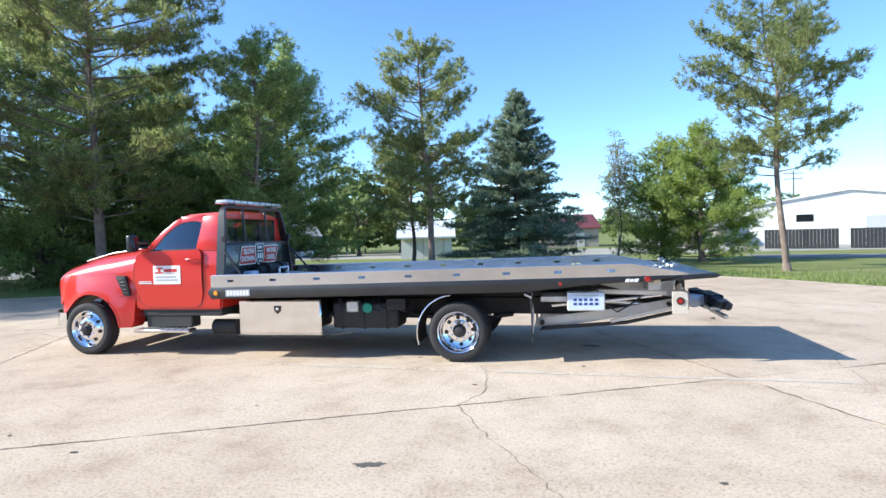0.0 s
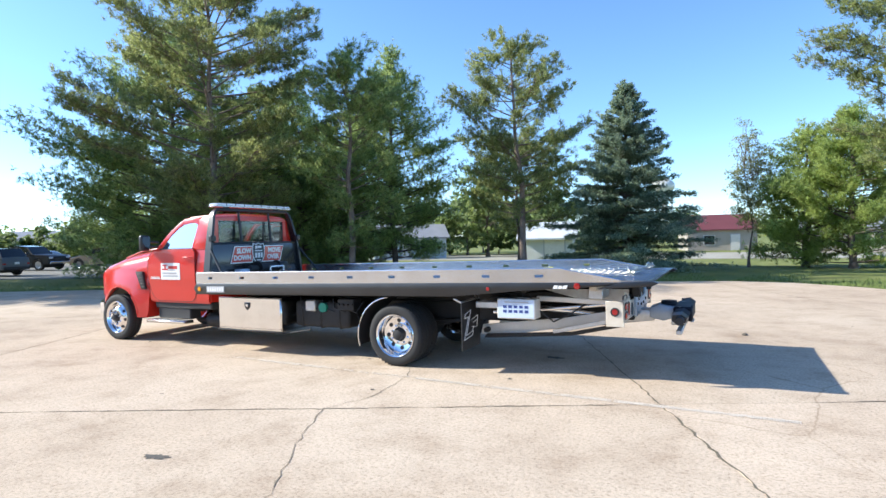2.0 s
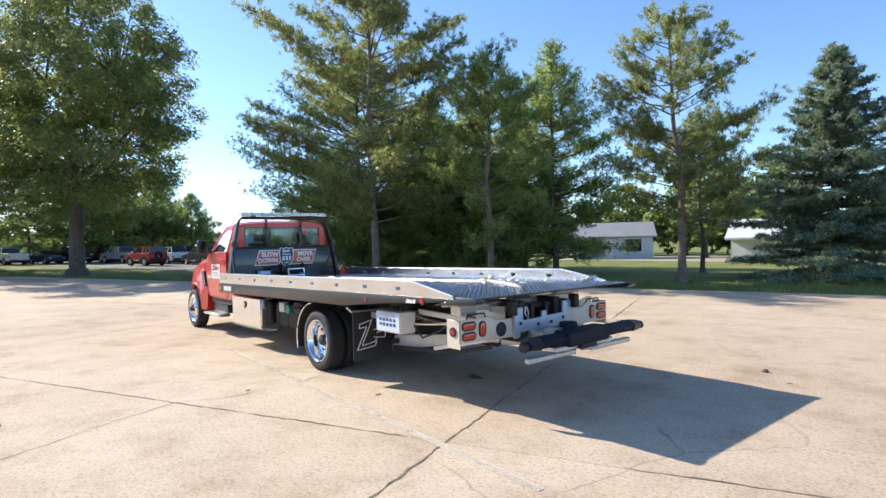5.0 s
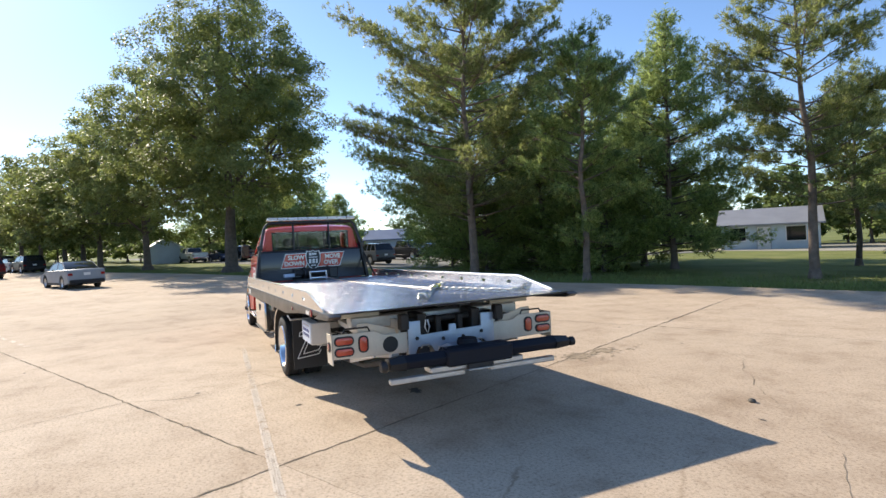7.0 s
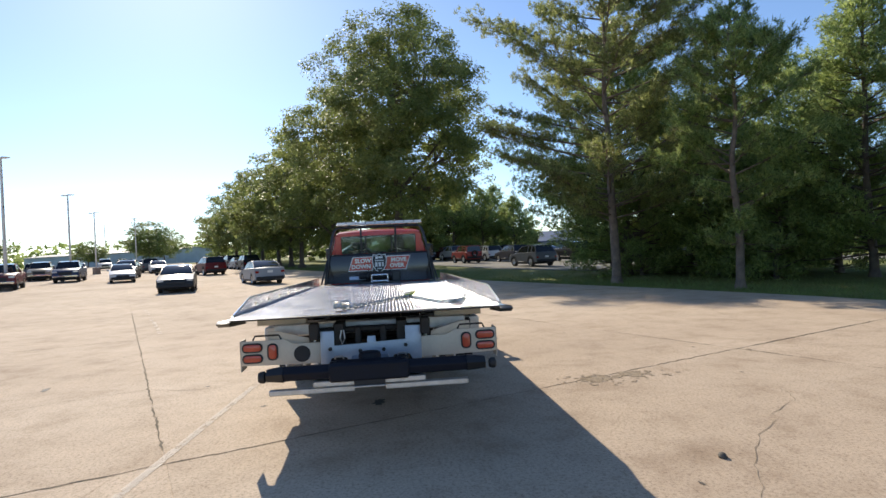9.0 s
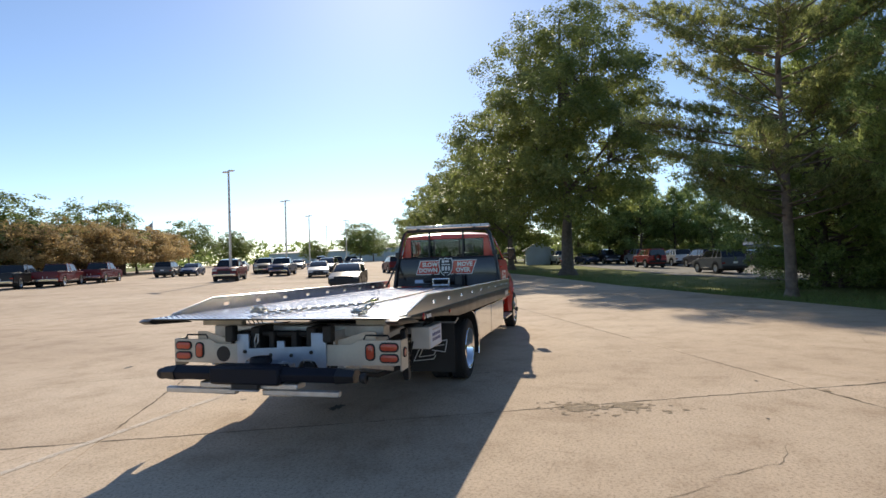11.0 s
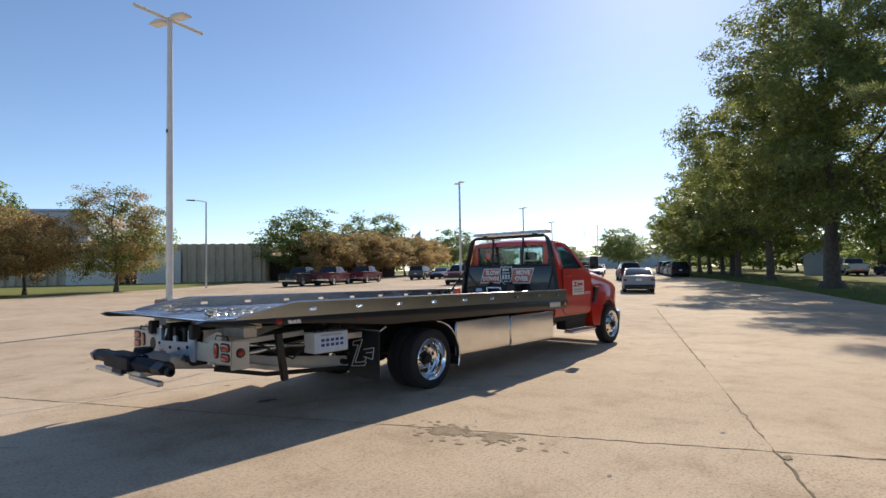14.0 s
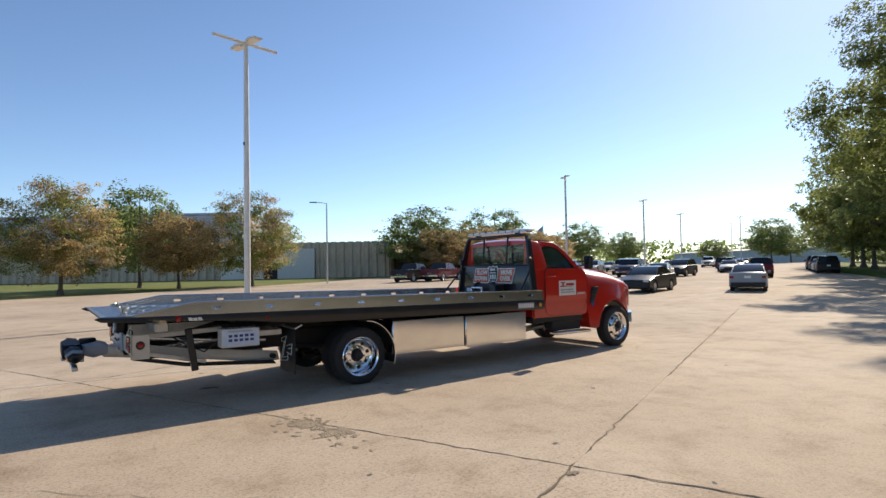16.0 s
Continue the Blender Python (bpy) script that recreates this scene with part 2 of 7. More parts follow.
# ---- building helpers ----
def finish(name, bm, mat, smooth=False):
    me = bpy.data.meshes.new(name)
    bm.normal_update()
    bm.to_mesh(me)
    bm.free()
    me.materials.append(mat)
    if smooth:
        me.polygons.foreach_set("use_smooth", [True] * len(me.polygons))
        me.set_sharp_from_angle(angle=radians(38))
    return me


def part(name, bm, mat, parent, label="", smooth=True):
    me = bm if isinstance(bm, bpy.types.Mesh) else finish(name, bm, mat, smooth)
    ob = new(name, me)
    ob.parent = parent
    if label:
        tagged(ob, label)
    return ob


def again(name, me, parent, m=None):
    """A further part on a mesh that exists already."""
    ob = new(name, me)
    ob.parent = parent
    if m is not None:
        ob.matrix_basis = m
    return ob


def thing(name, label, category, group="", m=None):
    ob = new(name)
    ob.empty_display_size = 0.3
    if m is not None:
        ob.matrix_basis = m
    return tagged(ob, label, category, group)


def box(x0, x1, y0, y1, z0, z1, bev=0.0, bm=None, m=None, seg=1):
    own = bm if bm is not None else bmesh.new()
    r = bmesh.ops.create_cube(own, size=1.0)
    vs = r["verts"]
    bmesh.ops.scale(own, vec=(x1 - x0, y1 - y0, z1 - z0), verts=vs)
    bmesh.ops.translate(own, vec=((x0 + x1) / 2, (y0 + y1) / 2, (z0 + z1) / 2), verts=vs)
    if m is not None:
        bmesh.ops.transform(own, matrix=m, verts=vs)
    if bev:
        es = list({e for v in vs for e in v.link_edges})
        bmesh.ops.bevel(own, geom=es, offset=bev, segments=seg, affect="EDGES", profile=0.5)
    return own


def tube(points, r, bm=None, seg=10, r_end=None):
    """A round bar along points."""
    own = bm if bm is not None else bmesh.new()
    pts = [Vector(p) for p in points]
    rings = []
    for i, p in enumerate(pts):
        d = (pts[min(i + 1, len(pts) - 1)] - pts[max(i - 1, 0)]).normalized()
        side = d.cross(Vector((0, 0, 1)) if abs(d.z) < 0.95 else Vector((1, 0, 0))).normalized()
        up = side.cross(d)
        rr = r if r_end is None else r + (r_end - r) * i / (len(pts) - 1)
        rings.append([own.verts.new(p + (side * math.cos(a) + up * math.sin(a)) * rr) for a in [2 * math.pi * k / seg for k in range(seg)]])
    for a, b in zip(rings, rings[1:]):
        for k in range(seg):
            own.faces.new((a[k], a[(k + 1) % seg], b[(k + 1) % seg], b[k]))
    own.faces.new(list(reversed(rings[0])))
    own.faces.new(rings[-1])
    return own


def lathe(profile, seg=32, bm=None, m=None, closed=False):
    """Turns a profile of (radius, y) about the y axis."""
    own = bm if bm is not None else bmesh.new()
    rings = []
    for r, y in profile:
        rings.append([own.verts.new((r * math.cos(2 * math.pi * k / seg), y, r * math.sin(2 * math.pi * k / seg))) for k in range(seg)])
    pairs = list(zip(rings, rings[1:])) + ([(rings[-1], rings[0])] if closed else [])
    for a, b in pairs:
        for k in range(seg):
            own.faces.new((a[k], b[k], b[(k + 1) % seg], a[(k + 1) % seg]))
    if m is not None:
        bmesh.ops.transform(own, matrix=m, verts=[v for ring in rings for v in ring])
    bmesh.ops.recalc_face_normals(own, faces=own.faces)
    return own


def prism(poly, axis, a, b, bev=0.0, bm=None, m=None):
    """A polygon given in the two other axes, drawn out along axis from a to b."""
    own = bm if bm is not None else bmesh.new()

    def at(p, q, w):
        return {"x": (w, p, q), "y": (p, w, q), "z": (p, q, w)}[axis]

    lo = [own.verts.new(at(p, q, a)) for p, q in poly]
    hi = [own.verts.new(at(p, q, b)) for p, q in poly]
    fs = [own.faces.new(lo), own.faces.new(list(reversed(hi)))]
    n = len(poly)
    for i in range(n):
        fs.append(own.faces.new((lo[(i + 1) % n], lo[i], hi[i], hi[(i + 1) % n])))
    bmesh.ops.recalc_face_normals(own, faces=fs)
    if bev:
        es = [e for e in {e for v in lo + hi for e in v.link_edges} if e.calc_face_angle(0) > 0.4]
        bmesh.ops.bevel(own, geom=es, offset=bev, segments=2, affect="EDGES", profile=0.5)
    if m is not None:
        bmesh.ops.transform(own, matrix=m, verts=own.verts)
    return own


def loft(rings, bm=None, cap=True):
    """Skins rings with the same number of points."""
    own = bm if bm is not None else bmesh.new()
    vr = [[own.verts.new(p) for p in ring] for ring in rings]
    n = len(vr[0])
    fs = []
    for a, b in zip(vr, vr[1:]):
        for k in range(n):
            fs.append(own.faces.new((a[k], a[(k + 1) % n], b[(k + 1) % n], b[k])))
    if cap:
        fs.append(own.faces.new(list(reversed(vr[0]))))
        fs.append(own.faces.new(vr[-1]))
    bmesh.ops.recalc_face_normals(own, faces=fs)
    return own


def sheet(poly, z, thick=0.0):
    """A flat outline at height z, with a skirt where thick."""
    bm = bmesh.new()
    top = [bm.verts.new((x, y, z)) for x, y in poly]
    f = bm.faces.new(top)
    if f.normal.z < 0:
        f.normal_flip()
    if thick:
        low = [bm.verts.new((x, y, z - thick)) for x, y in poly]
        for i in range(len(poly)):
            j = (i + 1) % len(poly)
            bm.faces.new((top[i], low[i], low[j], top[j]))
    bmesh.ops.recalc_face_normals(bm, faces=bm.faces)
    bm.normal_update()
    if bm.faces[0].normal.z < 0:
        bmesh.ops.reverse_faces(bm, faces=bm.faces)
    return bm


def letters(text, size, mat, parent, m, name="lettering", label="", extrude=0.002):
    cu = bpy.data.curves.new(name, "FONT")
    cu.body, cu.size, cu.extrude, cu.align_x, cu.align_y = text, size, extrude, "CENTER", "CENTER"
    cu.resolution_u = 2
    cu.offset = 0.004 * size / 0.1
    tmp = bpy.data.objects.new(name, cu)
    scene.collection.objects.link(tmp)
    me = bpy.data.meshes.new_from_object(tmp.evaluated_get(bpy.context.evaluated_depsgraph_get()))
    bpy.data.objects.remove(tmp)
    me.materials.clear()
    me.materials.append(mat)
    ob = new(name, me)
    ob.parent = parent
    ob.matrix_basis = m
    if label:
        tagged(ob, label)
    return ob


# ---- ground ----
AX, AY = math.cos(radians(24)), math.sin(radians(24))


def sn(s, n):
    """Plan place from distances along and across the slab joints."""
    return (s * AX - n * AY, s * AY + n * AX)


def gz(x, y):
    """The lie of the land: level round the truck, rising gently past the lot, falling a little behind the lawn."""
    u = -(0.80 * x + 0.60 * y) - 16
    z = 0.0112 * min(max(u, 0), 130)
    if y > 17:
        z -= 0.011 * min(y - 17, 50)
    return z


def drape(bm, step=6.0, reach=170):
    """Cuts a flat outline into cells and lays it on the land."""
    bmesh.ops.triangulate(bm, faces=bm.faces)
    xs = [v.co.x for v in bm.verts]
    ys = [v.co.y for v in bm.verts]
    for k in np.arange(max(min(xs), -reach) + 0.37, min(max(xs), reach), step):
        bmesh.ops.bisect_plane(bm, geom=list(bm.verts) + list(bm.edges) + list(bm.faces), plane_co=(k, 0, 0), plane_no=(1, 0, 0))
    for k in np.arange(max(min(ys), -reach) + 0.37, min(max(ys), reach), step):
        bmesh.ops.bisect_plane(bm, geom=list(bm.verts) + list(bm.edges) + list(bm.faces), plane_co=(0, k, 0), plane_no=(0, 1, 0))
    for v in bm.verts:
        v.co.z += gz(v.co.x, v.co.y)
    return bm


ground = tagged(new("ground", finish("ground", drape(sheet([(-2500, -2500), (2500, -2500), (2500, 2500), (-2500, 2500)], -0.09), 10.0), GRASS, True)), "wide mown lawn and fields reaching the horizon", "ground", kind="structure")
LAWN = [(-160, -60), (-95, -31), (-61, -15), (-53, -10.2), (-36.4, -1.3), (-28, 2.3), (-17.2, 6.9), (-10.3, 9.9), (-5.6, 11.7), (-0.6, 13.1), (4.0, 14.2), (5.9, 13.8), (7.5, 12.3), (8.7, 10.8), (10.1, 8.6), (14.5, 2.5), (24, -10)]
yard_base = [(30, -36), (12, -38), (-2, -41), (-16, -47), (-24, -52), (-30, -56), (-40, -58), (-140, -104)]
pavement = tagged(new("pavement", finish("pavement", drape(sheet(LAWN + yard_base, -0.0035, 0.05)), CONCRETE, True)), "weathered sunlit concrete lot with cracked joints", "pavement", kind="structure")
tagged(new("pavement_far_lot", finish("far_lot", drape(sheet([(-36, 8.5), (-27, 13.5), (-27, 40), (-120, 12), (-120, -14)], -0.06, 0.04)), ASPHALT, True)), "grey asphalt parking lot beyond the grass strip", "pavement", kind="structure")
tagged(new("pavement_gravel", finish("gravel", drape(sheet([(-30, 40.5), (22, 40), (60, 30), (90, 62), (-40, 62)], -0.06, 0.04)), GRAVEL, True)), "pale gravel yard before the white sheds", "pavement", kind="structure")
tagged(new("road", finish("road", drape(sheet([(13, 27.5), (70, 8), (72, 14), (14, 33)], -0.055, 0.04)), ASPHALT, True)), "grey side road behind the lawn", "road", kind="structure")

# slabs, each with worn edges, round the truck
rs = random.Random(5)


def slab(s0, s1, n0, n1):
    bm = bmesh.new()
    g = 0.0045
    ring = []
    corners = [(s0 + g, n0 + g), (s1 - g, n0 + g), (s1 - g, n1 - g), (s0 + g, n1 - g)]
    for i in range(4):
        (a, b), (c, d) = corners[i], corners[(i + 1) % 4]
        k = 60
        for j in range(k):
            f = j / k
            jit = 0.0045 if j else 0.0
            ring.append((a + (c - a) * f + rs.uniform(-jit, jit), b + (d - b) * f + rs.uniform(-jit, jit)))
    cx, cy = (s0 + s1) / 2, (n0 + n1) / 2
    lift = rs.uniform(-0.001, 0.001)
    layers = []
    for q, z in ((0.0, -0.007), (0.0, -0.002), (0.002, 0.0)):
        layers.append([bm.verts.new((*sn(s + math.copysign(min(q, abs(cx - s)), cx - s), n + math.copysign(min(q, abs(cy - n)), cy - n)), z + lift)) for s, n in ring])
    m = len(ring)
    for a, b in zip(layers, layers[1:]):
        for i in range(m):
            bm.faces.new((a[i], a[(i + 1) % m], b[(i + 1) % m], b[i]))
    bm.faces.new(layers[-1])
    for v in bm.verts:
        v.co.z += gz(v.co.x, v.co.y)
    return bm


def inside(p, poly):
    hit = False
    for i in range(len(poly)):
        (x0, y0), (x1, y1) = poly[i], poly[i - 1]
        if (y0 > p[1]) != (y1 > p[1]) and p[0] < (x1 - x0) * (p[1] - y0) / (y1 - y0) + x0:
            hit = not hit
    return hit


YARD = LAWN + yard_base
S_JOINTS = [-53.6, -47.0, -40.3, -33.6, -27.0, -20.3, -13.6, -6.95, 2.4, 8.8, 15.2]
N_JOINTS = [-34.9, -26.9, -18.9, -11.0, -3.0, 4.86, 12.1]


# ---- surface marks on the lot ----
def crack(points, width, mat=JOINT, z=0.0035, jag=0.022):
    """A ragged dark line along points."""
    bm = bmesh.new()
    pts = []
    for (x0, y0), (x1, y1) in zip(points, points[1:]):
        k = max(2, int(math.hypot(x1 - x0, y1 - y0) / 0.09))
        pts += [(x0 + (x1 - x0) * i / k + rs.uniform(-jag, jag), y0 + (y1 - y0) * i / k + rs.uniform(-jag, jag)) for i in range(k)]
    pts.append(points[-1])
    prev = None
    for i, (x, y) in enumerate(pts):
        nx, ny = pts[min(i + 1, len(pts) - 1)], pts[max(i - 1, 0)]
        dx, dy = nx[0] - ny[0], nx[1] - ny[1]
        ln = math.hypot(dx, dy) or 1
        w = width * rs.uniform(0.25, 1.2) * (0.3 if i in (0, len(pts) - 1) else 1)
        pair = (bm.verts.new((x - dy / ln * w, y + dx / ln * w, z)), bm.verts.new((x + dy / ln * w, y - dx / ln * w, z)))
        if prev:
            bm.faces.new((prev[0], prev[1], pair[1], pair[0]))
        prev = pair
    return part("crack", bm, mat, pavement, smooth=False)


CRACK_DIRT = ground_mat("pale_crack_filling", [(0.3, (0.22, 0.18, 0.135)), (0.7, (0.36, 0.30, 0.23))], 2.0, 40, 0.95, 0.5, 0.01)
crack([(1.42, -5.2), (1.02, -4.42), (0.66, -3.84), (0.36, -3.12), (0.58, -2.5), (0.46, -1.6), (0.2, -1.1)], 0.0055, CRACK_DIRT)
crack([(3.5, 3.7), (3.85, 3.3), (4.45, 2.85), (4.9, 2.6), (5.4, 2.25)], 0.004, CRACK_DIRT)
crack([(-4.6, -6.7), (-5.0, -5.9), (-4.7, -5.2)], 0.006)
crack([(2.45, 4.5), (2.9, 4.35), (3.4, 3.7)], 0.004, CRACK_DIRT)
crack([(5.5, 2.1), (6.1, 1.2), (6.3, 0.3)], 0.004, CRACK_DIRT)


# crumbled edges along the joints near the truck
for n in (-11.0, -3.0, 4.86):
    for a in range(-24, 15, 2):
        if rs.uniform(0, 1) < 0.93:
            crack([sn(a + rs.uniform(-0.3, 0.3), n), sn(a + 1, n + rs.uniform(-0.006, 0.006)), sn(a + 2, n)], rs.uniform(0.006, 0.013), JOINT, 0.0032, 0.017)
for s_ in (-13.6, -6.95, 2.4, 8.8):
    for a in range(-15, 12, 2):
        if rs.uniform(0, 1) < 0.93:
            crack([sn(s_, a + rs.uniform(-0.3, 0.3)), sn(s_ + rs.uniform(-0.006, 0.006), a + 1), sn(s_, a + 2)], rs.uniform(0.006, 0.013), JOINT, 0.0032, 0.017)


def blotch(x, y, rx, ry, turn, mat, seed, z=0.004, holes=0.0, name="stain"):
    """An irregular patch of other surface."""
    r = random.Random(seed)
    bm = bmesh.new()
    ph = [r.uniform(0, 6.28) for _ in range(4)]
    ring = []
    ca, sa = math.cos(radians(turn)), math.sin(radians(turn))
    for k in range(48):
        a = 2 * math.pi * k / 48
        q = 0.72 + 0.16 * math.sin(2 * a + ph[0]) + 0.12 * math.sin(5 * a + ph[1]) + 0.10 * math.sin(9 * a + ph[2]) + r.uniform(-0.08, 0.08)
        u, v = rx * q * math.cos(a), ry * q * math.sin(a)
        ring.append(bm.verts.new((x + u * ca - v * sa, y + u * sa + v * ca, z)))
    bm.faces.new(ring)
    return part(name, bm, mat, pavement, smooth=False)


SPALL = ground_mat("spalled_concrete", [(0.3, (0.34, 0.265, 0.19)), (0.7, (0.47, 0.38, 0.29))], 9.0, 60, 0.95, 0.8, 0.02)
OIL = ground_mat("dried_oil_drip", [(0.3, (0.10, 0.09, 0.08)), (0.7, (0.17, 0.15, 0.13))], 8.0, 50, 0.7, 0.2, 0.005)
blotch(1.50, 2.72, 0.16, 0.30, 20, SPALL, 3)
blotch(1.36, 3.26, 0.19, 0.27, -10, SPALL, 4)
blotch(1.44, 3.02, 0.09, 0.13, 40, SPALL, 5)
for i in range(80):
    a = rs.uniform(0, 6.28)
    blotch(1.43 + rs.gauss(0, 0.19), 3.0 + rs.gauss(0, 0.36), rs.uniform(0.01, 0.055), rs.uniform(0.01, 0.045), rs.uniform(0, 180), SPALL, 40 + i, 0.0036 + 0.00001 * i)
blotch(-0.08, -4.70, 0.13, 0.075, 10, OIL, 8)
blotch(1.87, 0.02, 0.16, 0.10, 10, OIL, 9)
blotch(0.33, 5.53, 0.09, 0.05, 20, SPALL, 10)
for i in range(26):
    blotch(rs.uniform(-8, 7), rs.uniform(-8, 8), rs.uniform(0.012, 0.05), rs.uniform(0.012, 0.04), rs.uniform(0, 180), OIL, 100 + i, 0.0042)

# worn white stall line: flakes of old paint
LINE_PAINT = plain("worn_white_line_paint", (0.69, 0.60, 0.49), 0.8, 0.0, 0.08, 8)


def worn_line(x0, y0, x1, y1, width, keep, seed):
    r = random.Random(seed)
    bm = bmesh.new()
    ln = math.hypot(x1 - x0, y1 - y0)
    dx, dy = (x1 - x0) / ln, (y1 - y0) / ln
    cell = 0.02
    for i in range(int(ln / cell)):
        for j in range(int(width / cell)):
            u, v = i * cell, j * cell - width / 2
            px, py = x0 + dx * u - dy * v, y0 + dy * u + dx * v
            if noise.noise(Vector((px * 2.2, py * 2.2, 0.3))) * 0.9 + noise.noise(Vector((px * 11, py * 11, 1.7))) * 0.6 + r.uniform(-0.2, 0.2) < keep:
                continue
            q = [(px + dx * a - dy * b + r.uniform(-0.006, 0.006), py + dy * a + dx * b + r.uniform(-0.006, 0.006)) for a, b in ((0, 0), (cell, 0), (cell, cell), (0, cell))]
            bm.faces.new([bm.verts.new((a, b, 0.0038)) for a, b in q])
    return part("painted_line", bm, LINE_PAINT, pavement, "faded white stall line", smooth=False)


worn_line(-2.6, -1.50, 4.6, -1.90, 0.09, -0.28, 1)
worn_line(-16, -9.9, -6.0, -5.4, 0.10, 0.1, 2)

# loose stone and leaf bits
stone = tagged(new("stone", finish("stone", loft([[(0.045 * q * math.cos(a) * (1 + 0.2 * math.sin(3 * a)), 0.035 * q * math.sin(a), z) for a in [k * 0.785 for k in range(8)]] for q, z in ((0.8, 0.0), (1.0, 0.012), (0.7, 0.032), (0.2, 0.04))]), OIL, True)), "small dark stone lying on the concrete", "stone")
stone.location = (4.26, 2.72, 0.0)

# grass blades along the lawn edge
def turf():
    rng = np.random.default_rng(9)
    P = []
    edge = LAWN[1:-1]
    for (x0, y0), (x1, y1) in zip(edge, edge[1:]):
        ln = math.hypot(x1 - x0, y1 - y0)
        k = int(min(ln, 40) * (520 if x0 > -20 else 260))
        f = rng.uniform(0, 1, k)
        d = rng.exponential(1.6, k) + rng.normal(0, 0.05, k)
        nx, ny = -(y1 - y0) / ln, (x1 - x0) / ln
        P.append(np.stack([x0 + (x1 - x0) * f + nx * d, y0 + (y1 - y0) * f + ny * d, np.full(k, -0.09)], 1))
    P = np.concatenate(P)
    P[:, 2] += np.array([gz(a, b) for a, b in P[:, :2]])
    n = len(P)
    way = rng.normal(0, 0.35, (n, 3))
    way[:, 2] = 1
    h = rng.uniform(0.06, 0.16, (n, 1))
    side = rng.normal(0, 1, (n, 3))
    side[:, 2] = 0
    side = side / np.linalg.norm(side, axis=1, keepdims=True) * 0.012
    return np.stack([P - side, P + side, P + way * h], 1)


# ---- the car carrier truck ----
truck = thing("car_carrier_truck", "red single-cab rollback tow truck with polished flat deck", "truck")


def both(fn):
    for s in (-1, 1):
        fn(s)


# wheels
def wheel_meshes():
    tyre = lathe([(0.275, -0.10), (0.30, -0.113), (0.355, -0.118), (0.39, -0.108), (0.403, -0.092), (0.410, -0.060), (0.410, -0.045), (0.402, -0.040), (0.402, -0.030), (0.411, -0.026),
                  (0.411, 0.026), (0.402, 0.030), (0.402, 0.040), (0.410, 0.045), (0.410, 0.060), (0.403, 0.092), (0.39, 0.108), (0.355, 0.118), (0.30, 0.113), (0.275, 0.10)], 48, closed=True)
    # tread blocks
    for k in range(48):
        a = 2 * math.pi * k / 48
        for y in (-0.077, 0.077):
            box(-0.012, 0.012, y - 0.016, y + 0.016, 0.402, 0.4135, bm=tyre, m=Matrix.Rotation(a, 4, "Y"))
    tyre = finish("tyre", tyre, RUBBER, True)
    # deep dished rear disc, outer face towards -y
    dish = lathe([(0.290, -0.112), (0.283, -0.120), (0.272, -0.112), (0.262, -0.098), (0.252, -0.06), (0.240, -0.035), (0.236, 0.02), (0.205, 0.045), (0.150, 0.052), (0.148, 0.035), (0.092, 0.030), (0.09, 0.06), (0.28, 0.11)], 48)
    dish = finish("rim", dish, CHROME, True)
    # front disc bulges outwards
    bulge = lathe([(0.290, -0.112), (0.283, -0.120), (0.270, -0.110), (0.255, -0.085), (0.238, -0.055), (0.222, -0.058), (0.19, -0.088), (0.165, -0.112), (0.150, -0.120), (0.11, -0.122), (0.10, -0.10), (0.09, 0.0), (0.28, 0.10)], 48)
    bulge = finish("rim", bulge, CHROME, True)
    hole = lathe([(0.0, -0.006), (0.026, -0.006), (0.030, 0.0), (0.030, 0.01), (0.0, 0.01)], 14)
    hole = finish("hand_hole", hole, BLACK, True)
    nut = lathe([(0.0, -0.035), (0.010, -0.033), (0.016, -0.012), (0.018, 0.0)], 6)
    nut = finish("lug_nut", nut, CHROME, False)
    hub_front = finish("hub_cap", lathe([(0.0, -0.185), (0.04, -0.183), (0.052, -0.17), (0.056, -0.13), (0.075, -0.122), (0.08, -0.10)], 24), BLACK, True)
    hub_rear = finish("hub_cap", lathe([(0.0, -0.060), (0.055, -0.058), (0.068, -0.05), (0.072, 0.02), (0.095, 0.03), (0.10, 0.05)], 24), DARK_STEEL, True)
    return tyre, dish, bulge, hole, nut, hub_front, hub_rear


TYRE, DISH, BULGE, HOLE, NUT, HUB_F, HUB_R = wheel_meshes()


def wheel(x, y, side, front):
    face = pose(x, y, 0.41, 0, random.uniform(0, 40), 0) if side < 0 else pose(x, y, 0.41, 0, random.uniform(0, 40), 180)
    w = new("wheel")
    w.parent = truck
    w.matrix_basis = face
    again("tyre", TYRE, w)
    again("rim", BULGE if front else DISH, w)
    again("hub_cap", HUB_F if front else HUB_R, w)
    for k in range(8):
        a = 2 * math.pi * k / 8
        r, d = (0.128, -0.121) if front else (0.122, 0.033)
        again("lug_nut", NUT, w, Matrix.Translation((r * math.cos(a), d, r * math.sin(a))))
        a += math.pi / 8
        r, d, tilt = (0.202, -0.083, 40) if front else (0.188, 0.046, 0)
        again("hand_hole", HOLE, w, Matrix.Rotation(-a, 4, "Y") @ Matrix.Translation((r, d, 0)) @ Matrix.Rotation(radians(tilt), 4, "Z"))


both(lambda s: wheel(-5.91, s * 0.965, s, True))
both(lambda s: wheel(0.04, s * 1.105, s, False))
both(lambda s: wheel(0.04, s * 0.835, s, False))
part("rear_axle", tube([(0, -0.8, 0.41), (0, 0.8, 0.41)], 0.075, lathe([(0.0, -0.2), (0.12, -0.16), (0.17, 0), (0.12, 0.16), (0, 0.2)], 20, m=pose(0, 0, 0.41))), DARK_STEEL, truck)
part("front_axle", box(-5.94, -5.82, -0.85, 0.85, 0.33, 0.43, 0.02), DARK_STEEL, truck)


